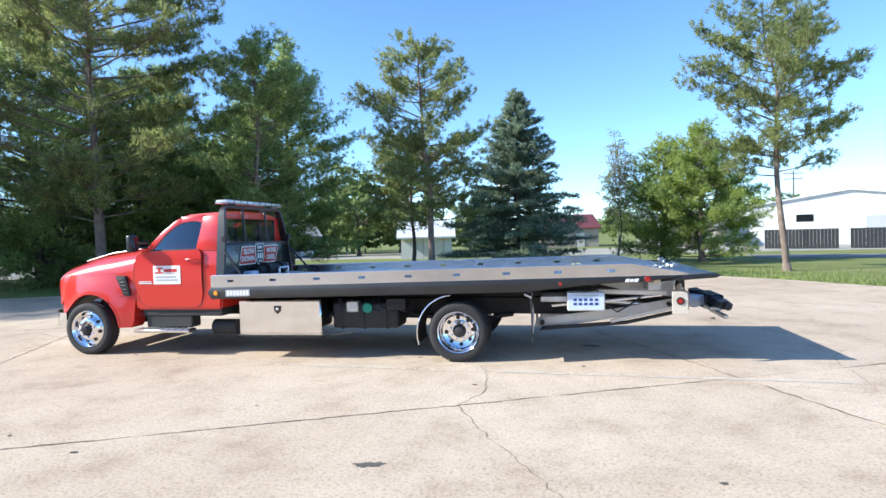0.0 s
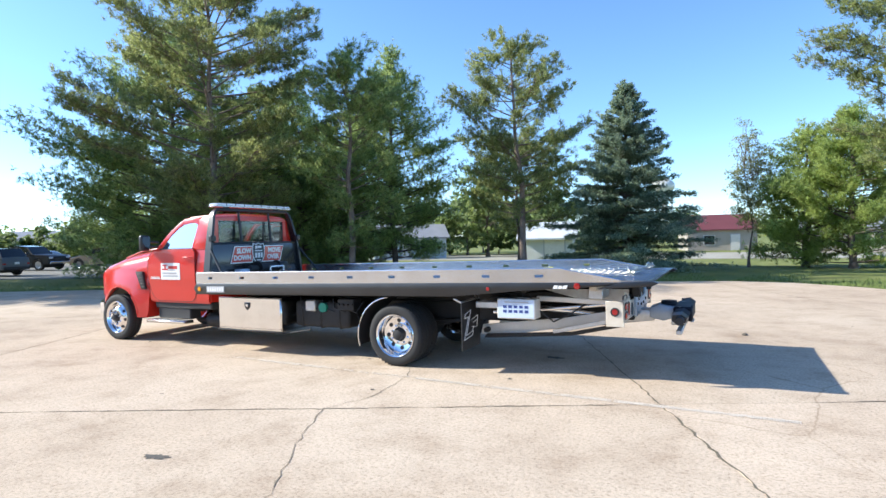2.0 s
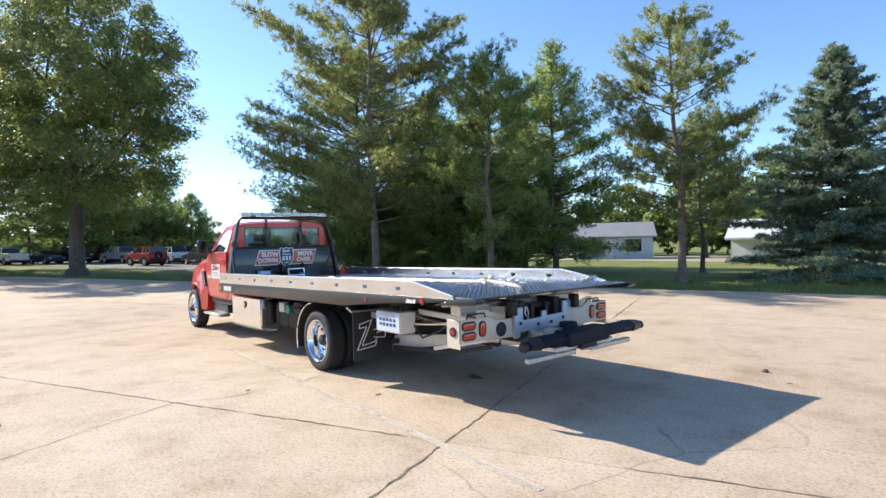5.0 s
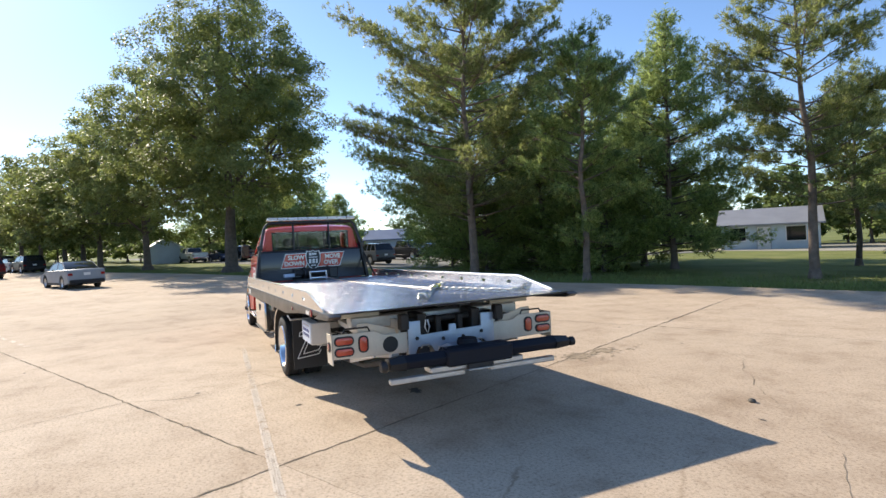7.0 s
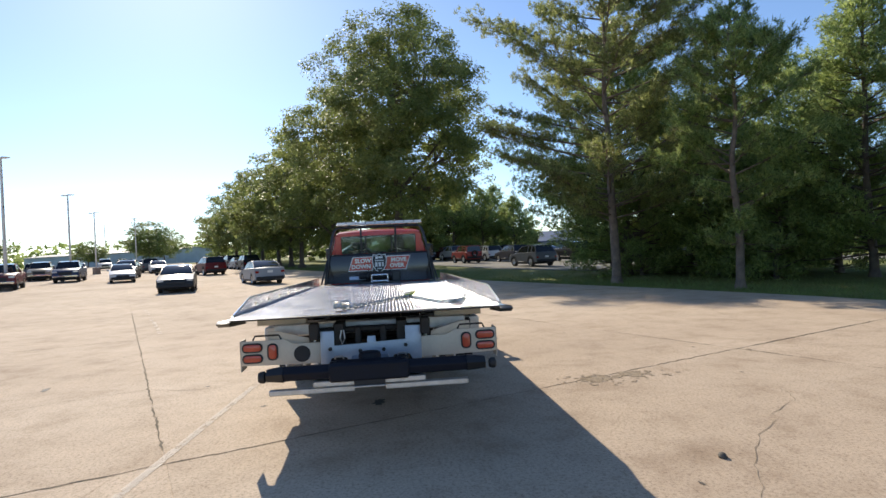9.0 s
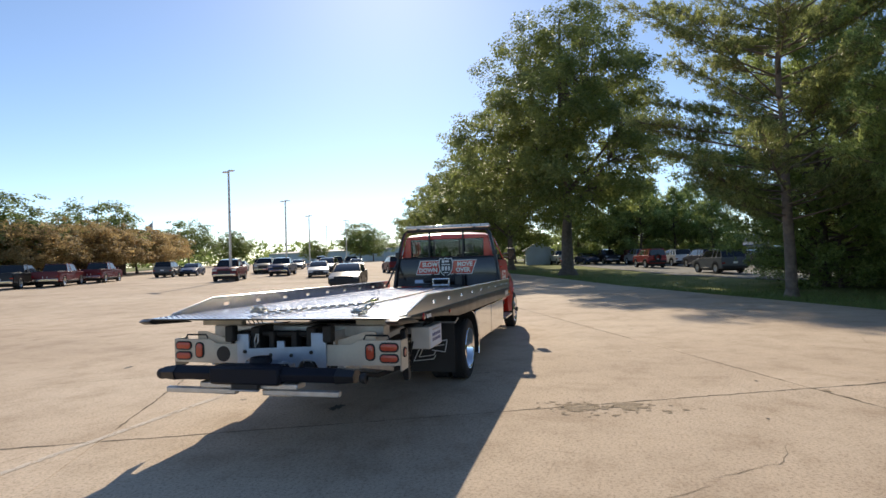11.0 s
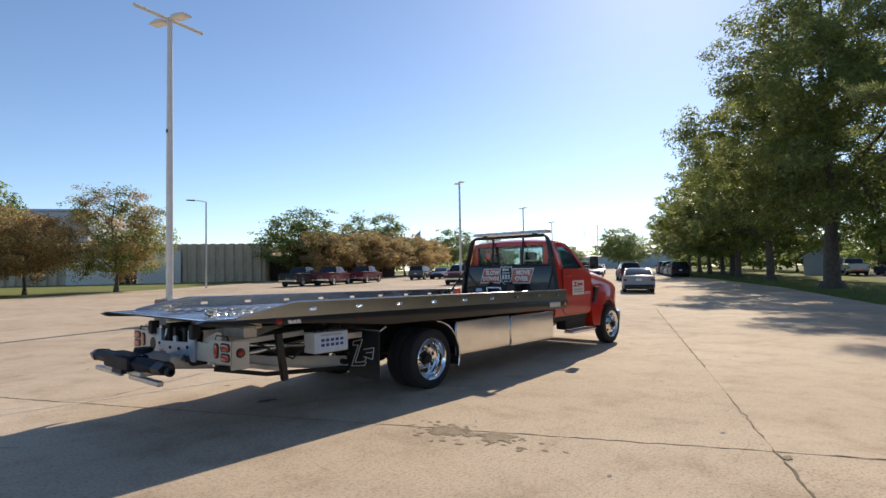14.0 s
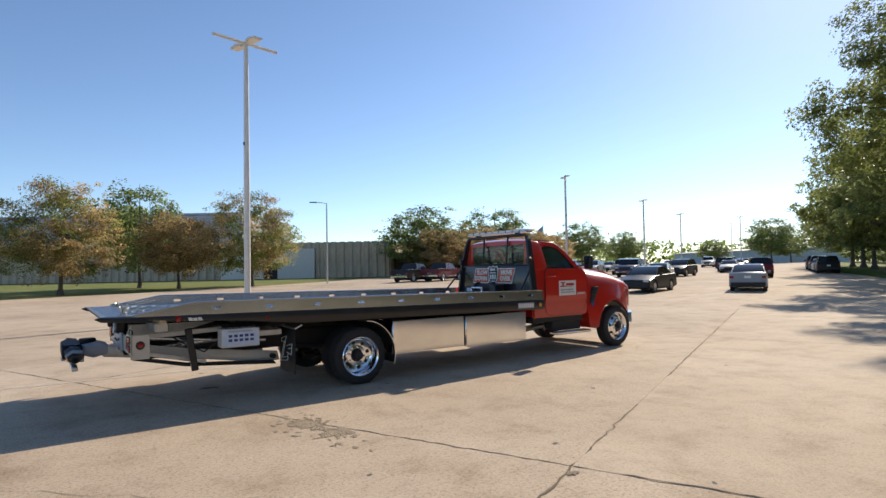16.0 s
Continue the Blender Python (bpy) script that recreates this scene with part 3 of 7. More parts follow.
# chassis
both(lambda s: part("chassis_rail", box(-6.2, 2.75, s * 0.43 - 0.04, s * 0.43 + 0.04, 0.56, 0.80, 0.01), DARK_STEEL, truck))
for x in (-5.2, -3.6, -1.6, -0.7, 0.8, 1.9):
    part("cross_member", box(x - 0.05, x + 0.05, -0.4, 0.4, 0.58, 0.76, 0.01), DARK_STEEL, truck)
both(lambda s: part("leaf_spring", prism([(-0.75, 0.54), (-0.4, 0.49), (0, 0.47), (0.4, 0.49), (0.75, 0.54), (0.75, 0.58), (0.4, 0.54), (0, 0.53), (-0.4, 0.54), (-0.75, 0.58)], "y", s * 0.48, s * 0.56), DARK_STEEL, truck))
both(lambda s: part("subframe_beam", box(-3.4, 2.95, s * 0.38 - 0.05, s * 0.38 + 0.05, 0.80, 0.95, 0.012), DARK_STEEL, truck))
part("drive_shaft", tube([(-4.6, 0, 0.58), (-0.2, 0, 0.46)], 0.05), DARK_STEEL, truck)
part("fuel_tank", box(-1.85, -0.85, -0.98, -0.5, 0.42, 0.80, 0.05, seg=3), DARK_STEEL, truck, "dark underslung fuel tank")
for x in (-1.70, -1.36, -1.02):
    part("tank_strap", box(x - 0.02, x + 0.02, -0.992, -0.49, 0.405, 0.815, 0.02), DARK_STEEL, truck)
part("air_tank", tube([(-1.3, -1.02, 0.72), (-1.3, -0.9, 0.72), (-1.3, -0.7, 0.72)], 0.07, seg=16), TANK_GREEN, truck, "small green canister under the deck")
part("valve_block", box(-1.62, -1.44, -1.02, -0.86, 0.66, 0.82, 0.015), GALV, truck)
for k in range(5):
    x = -1.75 + 0.2 * k
    part("hose", tube([(x, -0.95, 0.85), (x + 0.05, -1.0, 0.72), (x + 0.22, -0.98, 0.66), (x + 0.3, -0.9, 0.82)], 0.012, seg=8), BLACK, truck)
for k in range(6):
    x = -0.62 - 0.22 * k
    part("brake_hose", tube([(x, -0.62, 0.78), (x - 0.06, -0.80, 0.62), (x - 0.16, -0.84, 0.55), (x - 0.26, -0.78, 0.70), (x - 0.30, -0.6, 0.80)], 0.010, seg=6), BLACK, truck)
part("valve_bank", box(-1.0, -0.72, -1.06, -0.86, 0.70, 0.86, 0.01), DARK_STEEL, truck)
for k in range(4):
    part("valve_cap", tube([(-0.97 + 0.075 * k, -1.06, 0.78), (-0.97 + 0.075 * k, -1.085, 0.78)], 0.018, seg=10), DARK_STEEL, truck)
part("engine_block", box(-6.1, -4.9, -0.38, 0.38, 0.42, 0.95, 0.06), DARK_STEEL, truck)
part("exhaust_pipe", tube([(-4.8, 0.35, 0.5), (-3.6, 0.62, 0.46), (-2.0, 0.62, 0.5)], 0.055), GALV, truck)
part("muffler", tube([(-3.9, -0.72, 0.40), (-3.72, -0.72, 0.40), (-3.5, -0.72, 0.40)], 0.12, seg=16), DARK_STEEL, truck)


# toolboxes
def toolbox(x0, x1, y0, y1, z0, z1, s, latch_x):
    t = new("toolbox")
    t.parent = truck
    tagged(t, "polished aluminium underbody toolbox")
    part("body", box(x0, x1, y0, y1, z0, z1, 0.012), ALU_BOX, t)
    yo = y0 if s < 0 else y1
    part("door", box(x0 + 0.012, x1 - 0.012, min(yo, yo + s * 0.012), max(yo, yo + s * 0.012), z0 + 0.03, z1 - 0.015, 0.006), ALU_BOX, t)
    yl = yo + s * 0.012
    if s > 0:
        part("hinge", tube([(x0 + 0.03, yl, z1 - 0.01), (x1 - 0.03, yl, z1 - 0.01)], 0.006, seg=6), ALU, t)
        return
    part("latch", prism([(latch_x - 0.055, z1 - 0.08), (latch_x + 0.055, z1 - 0.08), (latch_x + 0.05, z1 - 0.15), (latch_x, z1 - 0.20), (latch_x - 0.05, z1 - 0.15)], "y", yl, yl + s * 0.012, 0.003), BLACK, t, "black shield-shaped paddle latch")
    part("handle", box(latch_x - 0.022, latch_x + 0.022, min(yl + s * 0.010, yl + s * 0.022), max(yl + s * 0.010, yl + s * 0.022), z1 - 0.145, z1 - 0.10, 0.004), CHROME, t)
    part("lower_lip", box(x0 - 0.01, x1 + 0.01, min(yo, yo + s * 0.03), max(yo, yo + s * 0.03), z0 - 0.012, z0 + 0.006, 0.003), DARK_STEEL, t)


toolbox(-3.22, -1.94, -1.18, -0.62, 0.352, 0.86, -1, -2.60)
toolbox(-3.25, -1.885, 0.62, 1.19, 0.37, 0.87, 1, -2.55)
toolbox(-1.865, -0.50, 0.62, 1.19, 0.385, 0.885, 1, -1.2)
part("toolbox_bracket", box(-3.0, -1.2, 0.45, 0.65, 0.6, 0.7, 0.01), DARK_STEEL, truck)
part("toolbox_bracket", box(-3.0, -2.1, -0.65, -0.45, 0.6, 0.7, 0.01), DARK_STEEL, truck)
part("toolbox_step_rail", tube([(-3.1, -1.12, 0.33), (-1.95, -1.14, 0.325), (-1.45, -1.12, 0.40)], 0.012, seg=8), DARK_STEEL, truck)

# ---- cab ----
cab = new("cab")
cab.parent = truck
tagged(cab, "glossy red single cab with long sloping bonnet")


def section(x, w, z_top, z_sh, z_lo=0.95, e=2.7, n=9):
    """A cross-section of the bonnet at x: upright sides, rounded shoulders, a gently domed top."""
    pts = []
    for i in range(2 * n + 1):
        a = math.pi * i / (2 * n)
        c, s_ = math.cos(a), math.sin(a)
        pts.append((x, math.copysign(abs(c) ** (2 / e), c) * w, z_sh + (z_top - z_sh) * s_ ** (2 / e)))
    return [(x, w * 0.99, z_lo)] + pts + [(x, -w * 0.99, z_lo)]


hood = loft([section(-6.53, 0.78, 1.235, 1.10, 0.80), section(-6.51, 0.83, 1.30, 1.10, 0.78), section(-6.46, 0.87, 1.365, 1.11, 0.78), section(-6.38, 0.90, 1.425, 1.12, 0.9), section(-6.26, 0.915, 1.485, 1.14), section(-6.08, 0.955, 1.54, 1.16),
             section(-5.8, 0.975, 1.595, 1.20), section(-5.5, 0.99, 1.632, 1.24), section(-5.2, 1.002, 1.657, 1.28, e=3.0), section(-4.95, 1.014, 1.675, 1.32, e=3.3), section(-4.72, 1.018, 1.672, 1.34, e=3.3)])
part("bonnet", hood, RED, cab)
both(lambda s: part("bonnet_crease", tube([(-6.30, s * 0.55, 1.463), (-5.8, s * 0.60, 1.585), (-5.2, s * 0.64, 1.645), (-4.80, s * 0.66, 1.66)], 0.012, seg=6), RED, cab))
part("cowl", box(-4.90, -4.70, -0.9, 0.9, 1.60, 1.655, 0.02), BLACK_MATT, cab)


def arc(cx, cz, r, a0, a1, n):
    return [(cx + r * math.cos(radians(a0 + (a1 - a0) * i / n)), cz + r * math.sin(radians(a0 + (a1 - a0) * i / n))) for i in range(n + 1)]


def swell(bm, s, base=0.0):
    """Rounds a side panel: in towards the nose and over at the top, out round the wheel."""
    for k in np.arange(-6.44, -4.98, 0.06):
        bmesh.ops.bisect_plane(bm, geom=list(bm.verts) + list(bm.edges) + list(bm.faces), plane_co=(k, 0, 0), plane_no=(1, 0, 0))
    for k in (0.6, 0.75, 0.9, 1.0, 1.06, 1.12, 1.18, 1.23):
        bmesh.ops.bisect_plane(bm, geom=list(bm.verts) + list(bm.edges) + list(bm.faces), plane_co=(0, 0, k), plane_no=(0, 0, 1))
    for v in bm.verts:
        x, y, z = v.co
        if abs(y) < 0.9:
            continue
        d = 0.055 * max(0, min(1, (z - 0.96) / 0.30)) ** 2 + 0.17 * max(0, min(1, (-6.06 - x) / 0.44)) ** 2.6
        d += 0.05 * ((x + 5.62) / 0.62) ** 2
        d -= 0.022 * math.exp(-((math.hypot(x + 5.87, z - 0.43) - 0.55) / 0.12) ** 2)
        if z < 0.92 and x > -5.5:
            d -= 0.02 * min(1, (0.92 - z) / 0.1)
        v.co.y = s * (abs(y) - d)
    bmesh.ops.recalc_face_normals(bm, faces=bm.faces)
    return bm


def fender(s):
    poly = [(-6.36, 0.60), (-6.47, 0.72), (-6.52, 0.88), (-6.51, 1.08), (-6.43, 1.20), (-6.28, 1.255), (-5.6, 1.29), (-5.07, 1.30), (-5.07, 0.92), (-5.11, 0.52), (-5.15, 0.43), (-5.35, 0.43)] + arc(-5.87, 0.43, 0.525, 4, 160, 22)
    part("fender", swell(prism(poly, "y", s * 0.78, s * 1.045), s), RED, cab)
    part("wheel_arch_liner", prism(arc(-5.87, 0.43, 0.52, 4, 168, 14) + list(reversed(arc(-5.87, 0.43, 0.49, 4, 168, 14))), "y", s * 0.62, s * 0.95), BLACK_MATT, cab)
    part("arch_lip", swell(prism(arc(-5.87, 0.43, 0.54, 4, 158, 22) + list(reversed(arc(-5.87, 0.43, 0.520, 4, 158, 22))), "y", s * 0.98, s * 1.052), s), RED, cab)
    part("wing_seam", tube([(-5.07, s * 1.047, 1.05), (-5.07, s * 1.05, 0.93), (-5.34, s * 1.058, 0.915)], 0.004, seg=5), BLACK_MATT, cab)
    if s > 0:
        part("round_badge", lathe([(0, -0.004), (0.04, -0.004), (0.045, 0.004)], 16, m=Matrix.Translation((-5.20, 1.058, 0.90)) @ Matrix.Rotation(math.pi, 4, "Z")), LEGEND_BLUE, cab, "small blue round badge")
    vent = new("vent")
    vent.parent = cab
    # solid black block and slats stand in for shade inside the body-coloured slot
    part("vent_recess", prism([(-5.40, 1.235), (-5.23, 1.235), (-5.14, 0.93), (-5.26, 0.93)], "y", s * 0.94, s * 1.050, 0.004), BLACK_MATT, vent)
    for k in range(5):
        z = 0.955 + 0.055 * k
        part("slat", box(-5.25 - 0.027 * k, -5.15 - 0.015 * k, min(s * 1.040, s * 1.056), max(s * 1.040, s * 1.056), z, z + 0.02, 0.004), BLACK, vent)


both(fender)

# lower cab with raised door skins
lower = loft([[(-5.09, -1.0, 0.70), (-3.62, -1.0, 0.70), (-3.62, 1.0, 0.70), (-5.09, 1.0, 0.70)],
              [(-5.09, -1.015, 0.80), (-3.60, -1.015, 0.80), (-3.60, 1.015, 0.80), (-5.09, 1.015, 0.80)],
              [(-5.08, -1.03, 1.30), (-3.60, -1.03, 1.30), (-3.60, 1.03, 1.30), (-5.08, 1.03, 1.30)],
              [(-4.90, -1.0, 1.60), (-3.60, -1.0, 1.60), (-3.60, 1.0, 1.60), (-4.90, 1.0, 1.60)],
              [(-4.86, -0.985, 1.64), (-3.605, -0.985, 1.64), (-3.605, 0.985, 1.64), (-4.86, 0.985, 1.64)]])
bmesh.ops.bevel(lower, geom=[e for e in lower.edges if e.calc_face_angle(0) > 0.5], offset=0.03, segments=2, affect="EDGES")
lower_faces = [f for f in lower.faces if f.normal.z > 0.9]
bmesh.ops.delete(lower, geom=lower_faces, context="FACES")
part("cab_body", lower, RED, cab)
part("sill", box(-5.0, -3.62, -0.97, 0.97, 0.60, 0.72, 0.02), BLACK_MATT, cab)


def shear(bm, s):
    """Leans a side panel inwards towards the roof."""
    for v in bm.verts:
        v.co.y = s * (v.co.y + 0.985 - max(0, v.co.z - 1.62) * 0.27)
    bmesh.ops.recalc_face_normals(bm, faces=bm.faces)
    return bm


def side(s):
    d = new("door")
    d.parent = cab
    outline = [(-5.045, 1.42), (-5.0, 1.53), (-4.90, 1.612), (-3.95, 1.625), (-3.90, 1.56), (-3.90, 0.95), (-3.94, 0.80), (-4.03, 0.735), (-4.84, 0.735), (-4.96, 0.80), (-5.04, 1.0), (-5.06, 1.25)]

    bm = prism(outline, "y", 0.0, 0.032)
    for k in np.arange(0.78, 1.62, 0.06):
        bmesh.ops.bisect_plane(bm, geom=list(bm.verts) + list(bm.edges) + list(bm.faces), plane_co=(0, 0, k), plane_no=(0, 0, 1))
    for v in bm.verts:
        z = v.co.z
        belly = 1.0 - ((z - 1.30) / 0.62) ** 2 * 0.9
        v.co.y = s * (0.978 + 0.042 * belly + v.co.y - (0.008 if z < 1.03 else 0.0))
    bmesh.ops.recalc_face_normals(bm, faces=bm.faces)
    part("door_skin", bm, RED, d)
    seam = [(x, z) for x, z in outline]
    part("seam", tube([(x + 0.006 * (1 if x < -4.4 else -1) * -1, s * (1.007 + 0.042 * (1.0 - ((z - 1.30) / 0.62) ** 2 * 0.9) - (0.008 if z < 1.03 else 0)), z) for x, z in seam + seam[:1]], 0.005, seg=5), BLACK_MATT, d)
    part("handle", tube([(-4.16, s * 1.055, 1.475), (-4.12, s * 1.085, 1.478), (-3.99, s * 1.085, 1.478), (-3.95, s * 1.055, 1.475)], 0.014, seg=8), RED, d)
    part("window_trim", shear(prism([(-4.80, 1.612), (-3.96, 1.612), (-3.96, 1.632), (-4.80, 1.632)], "y", -0.01, 0.028), s), BLACK, d)
    part("window", shear(prism([(-4.76, 1.62), (-4.01, 1.62), (-3.965, 1.98), (-3.985, 2.035), (-4.05, 2.055), (-4.18, 2.052), (-4.31, 2.03), (-4.43, 1.965), (-4.57, 1.85)], "y", 0.008, 0.014), s), DOOR_GLASS, d).visible_shadow = False
    # pillars and roof rail
    part("rear_pillar", shear(prism([(-4.01, 1.60), (-3.60, 1.60), (-3.63, 2.13), (-3.70, 2.16), (-3.97, 2.12), (-3.955, 2.05)], "y", -0.05, 0.025, 0.008), s), RED, cab)
    part("windscreen_pillar", shear(prism([(-4.90, 1.61), (-4.76, 1.61), (-4.57, 1.85), (-4.43, 1.965), (-4.31, 2.03), (-4.30, 2.13), (-4.42, 2.07), (-4.62, 1.915)], "y", -0.05, 0.025, 0.008), s), RED, cab)
    part("roof_rail", shear(prism([(-4.34, 2.02), (-4.31, 2.03), (-4.18, 2.052), (-4.05, 2.055), (-3.985, 2.035), (-3.94, 2.03), (-3.94, 2.15), (-4.32, 2.13)], "y", -0.05, 0.025, 0.008), s), RED, cab)
    # mirror
    mr = new("mirror")
    mr.parent = cab
    part("mirror_housing", box(-5.03, -4.93, s * 1.16 - 0.085, s * 1.16 + 0.085, 1.60, 1.87, 0.035, seg=3), BLACK, mr)
    # dark opaque glass: the dim reflection of truck and trees is put into its colour
    part("mirror_glass", box(-0.003, 0.003, -0.065, 0.065, -0.105, 0.105, m=pose(-4.928, s * 1.16, 1.735, 0, 3, 6 * s)), DARK_GLASS, mr)
    for z in (1.66, 1.74):
        part("mirror_arm", tube([(-4.84, s * 0.98, z), (-4.97, s * 1.14, z + 0.02)], 0.017, seg=8), BLACK, mr)
    # running board and step
    st = new("running_board")
    st.parent = cab
    part("tread", box(-5.05, -4.10, min(s * 0.92, s * 1.13), max(s * 0.92, s * 1.13), 0.365, 0.415, 0.012), ALU, st)
    for k in range(8):
        part("grip", box(-4.98 + 0.11 * k, -4.93 + 0.11 * k, min(s * 0.95, s * 1.10), max(s * 0.95, s * 1.10), 0.412, 0.418), GALV, st)
    part("step_box", box(-4.95, -4.15, min(s * 0.72, s * 0.95), max(s * 0.72, s * 0.95), 0.42, 0.62, 0.02), BLACK_MATT, st)
    # door sign
    dc = new("door_sign")
    dc.parent = d
    y0, y1 = sorted((s * 1.051, s * 1.056))
    part("card", box(-4.72, -4.25, y0, y1, 1.10, 1.385, 0.003), DECAL_WHITE, dc, "white magnetic door sign with unreadable lettering")
    yt = s * 1.0585
    bars = [(-4.67, -4.55, 1.358, 1.335, DECAL_RED), (-4.63, -4.59, 1.335, 1.29, DECAL_RED), (-4.69, -4.54, 1.29, 1.265, DECAL_RED), (-4.53, -4.31, 1.335, 1.285, DECAL_RED), (-4.55, -4.36, 1.272, 1.258, DECAL_GREY), (-4.68, -4.33, 1.225, 1.195, DECAL_GREY), (-4.67, -4.30, 1.175, 1.150, DECAL_GREY)]
    for x0, x1, za, zb, mt in bars:
        if s > 0:
            x0, x1 = -8.97 - x1, -8.97 - x0
        part("text_bar", box(x0, x1, min(yt, yt - s * 0.003), max(yt, yt - s * 0.003), zb, za), mt, dc)
    for k, (xa, xb, z) in enumerate(((-4.98, -4.76, 1.135), (-4.98, -4.74, 1.11))):
        part("text_bar", box(xa, xb, min(s * 1.053, s * 1.057), max(s * 1.053, s * 1.057), z, z + 0.013), DECAL_WHITE, d)


both(side)
roof = loft([[(-4.36, -0.84, 2.09), (-4.30, -0.84, 2.135), (-4.22, -0.80, 2.165), (-3.75, -0.81, 2.185), (-3.64, -0.83, 2.15), (-3.63, -0.84, 2.10)],
             [(-4.40, -0.5, 2.10), (-4.33, -0.5, 2.155), (-4.22, -0.5, 2.195), (-3.75, -0.5, 2.21), (-3.62, -0.5, 2.17), (-3.615, -0.5, 2.10)],
             [(-4.42, 0, 2.105), (-4.35, 0, 2.165), (-4.22, 0, 2.205), (-3.75, 0, 2.22), (-3.615, 0, 2.18), (-3.61, 0, 2.10)],
             [(-4.40, 0.5, 2.10), (-4.33, 0.5, 2.155), (-4.22, 0.5, 2.195), (-3.75, 0.5, 2.21), (-3.62, 0.5, 2.17), (-3.615, 0.5, 2.10)],
             [(-4.36, 0.84, 2.09), (-4.30, 0.84, 2.135), (-4.22, 0.80, 2.165), (-3.75, 0.81, 2.185), (-3.64, 0.83, 2.15), (-3.63, 0.84, 2.10)]])
part("roof", roof, RED, cab)
# windscreen and rear wall
part("windscreen", loft([[(-4.80, -0.92, 1.62), (-4.80, 0.92, 1.62), (-4.81, 0.92, 1.62), (-4.81, -0.92, 1.62)], [(-4.36, -0.80, 2.08), (-4.36, 0.80, 2.08), (-4.37, 0.80, 2.085), (-4.37, -0.80, 2.085)]]), GLASS, cab).visible_shadow = False
for nm, (y0, y1, z0, z1) in (("rear_wall", (-0.98, 0.98, 1.60, 1.715)), ("rear_wall", (-0.86, 0.86, 2.085, 2.13)), ("rear_wall", (-0.90, -0.78, 1.71, 2.09)), ("rear_wall", (0.78, 0.90, 1.71, 2.09))):
    part(nm, box(-3.66, -3.615, y0, y1, z0, z1, 0.008), RED, cab)
rw = new("rear_window")
rw.parent = cab
for y0, y1 in ((-0.78, -0.27), (-0.27, 0.27), (0.27, 0.78)):
    part("pane", box(-3.640, -3.634, y0 + 0.012, y1 - 0.012, 1.715, 2.085), GLASS, rw).visible_shadow = False
for y in (-0.78, -0.27, 0.27, 0.78):
    part("mullion", box(-3.648, -3.625, y - 0.014, y + 0.014, 1.71, 2.09, 0.003), BLACK, rw)
# interior
part("headliner", box(-4.30, -3.68, -0.80, 0.80, 2.06, 2.085), SEAT_CLOTH, cab)
for y0, y1, z0, z1 in ((-0.92, 0.92, 0.80, 1.73), (-0.84, -0.78, 1.73, 2.06), (0.78, 0.84, 1.73, 2.06)):
    part("rear_trim", box(-3.69, -3.665, y0, y1, z0, z1), SEAT_CLOTH, cab)
both(lambda s: part("door_trim", box(-4.85, -3.70, min(s * 0.955, s * 0.925), max(s * 0.955, s * 0.925), 0.80, 1.60), SEAT_CLOTH, cab))
both(lambda s: part("pillar_trim", prism([(-3.97, 1.60), (-3.68, 1.60), (-3.68, 2.08), (-3.93, 2.05)], "y", s * 0.835, s * 0.85), SEAT_CLOTH, cab))
part("dashboard", box(-4.85, -4.50, -0.9, 0.9, 1.30, 1.62, 0.05, seg=2), BLACK_MATT, cab)
part("cab_floor", box(-4.95, -3.65, -0.95, 0.95, 0.74, 0.80), BLACK_MATT, cab)
part("steering_wheel", tube([(-4.42 + 0.06 * math.sin(a), -0.42 + 0.19 * math.cos(a), 1.56 + 0.18 * math.sin(a)) for a in [2 * math.pi * k / 20 for k in range(21)]], 0.014, seg=8), BLACK, cab)
for y in (-0.42, 0.42):
    se = new("seat")
    se.parent = cab
    part("cushion", box(-4.3, -3.85, y - 0.26, y + 0.26, 1.05, 1.22, 0.05, seg=2), SEAT_CLOTH, se)
    part("backrest", prism([(-3.92, 1.15), (-3.80, 1.15), (-3.72, 1.78), (-3.82, 1.80)], "y", y - 0.24, y + 0.24, 0.03), SEAT_CLOTH, se)
    part("headrest", box(-3.81, -3.72, y - 0.13, y + 0.13, 1.80, 1.96, 0.035, seg=2), SEAT_CLOTH, se)
# nose
gr = new("grille")
gr.parent = cab
part("grille_panel", box(-6.525, -6.49, -0.60, 0.60, 0.78, 1.24, 0.02), BLACK_MATT, gr)
for k in range(4):
    part("grille_bar", box(-6.545, -6.51, -0.58, 0.58, 0.83 + 0.105 * k, 0.86 + 0.105 * k, 0.008), CHROME, gr)
both(lambda s: part("headlight", loft([[(-6.535, s * 0.60, 0.95), (-6.485, s * 0.765, 0.97), (-6.475, s * 0.765, 1.20), (-6.525, s * 0.60, 1.22)], [(-6.42, s * 0.60, 0.95), (-6.34, s * 0.80, 0.97), (-6.32, s * 0.80, 1.20), (-6.40, s * 0.60, 1.22)]]), CLEAR_LENS, cab))
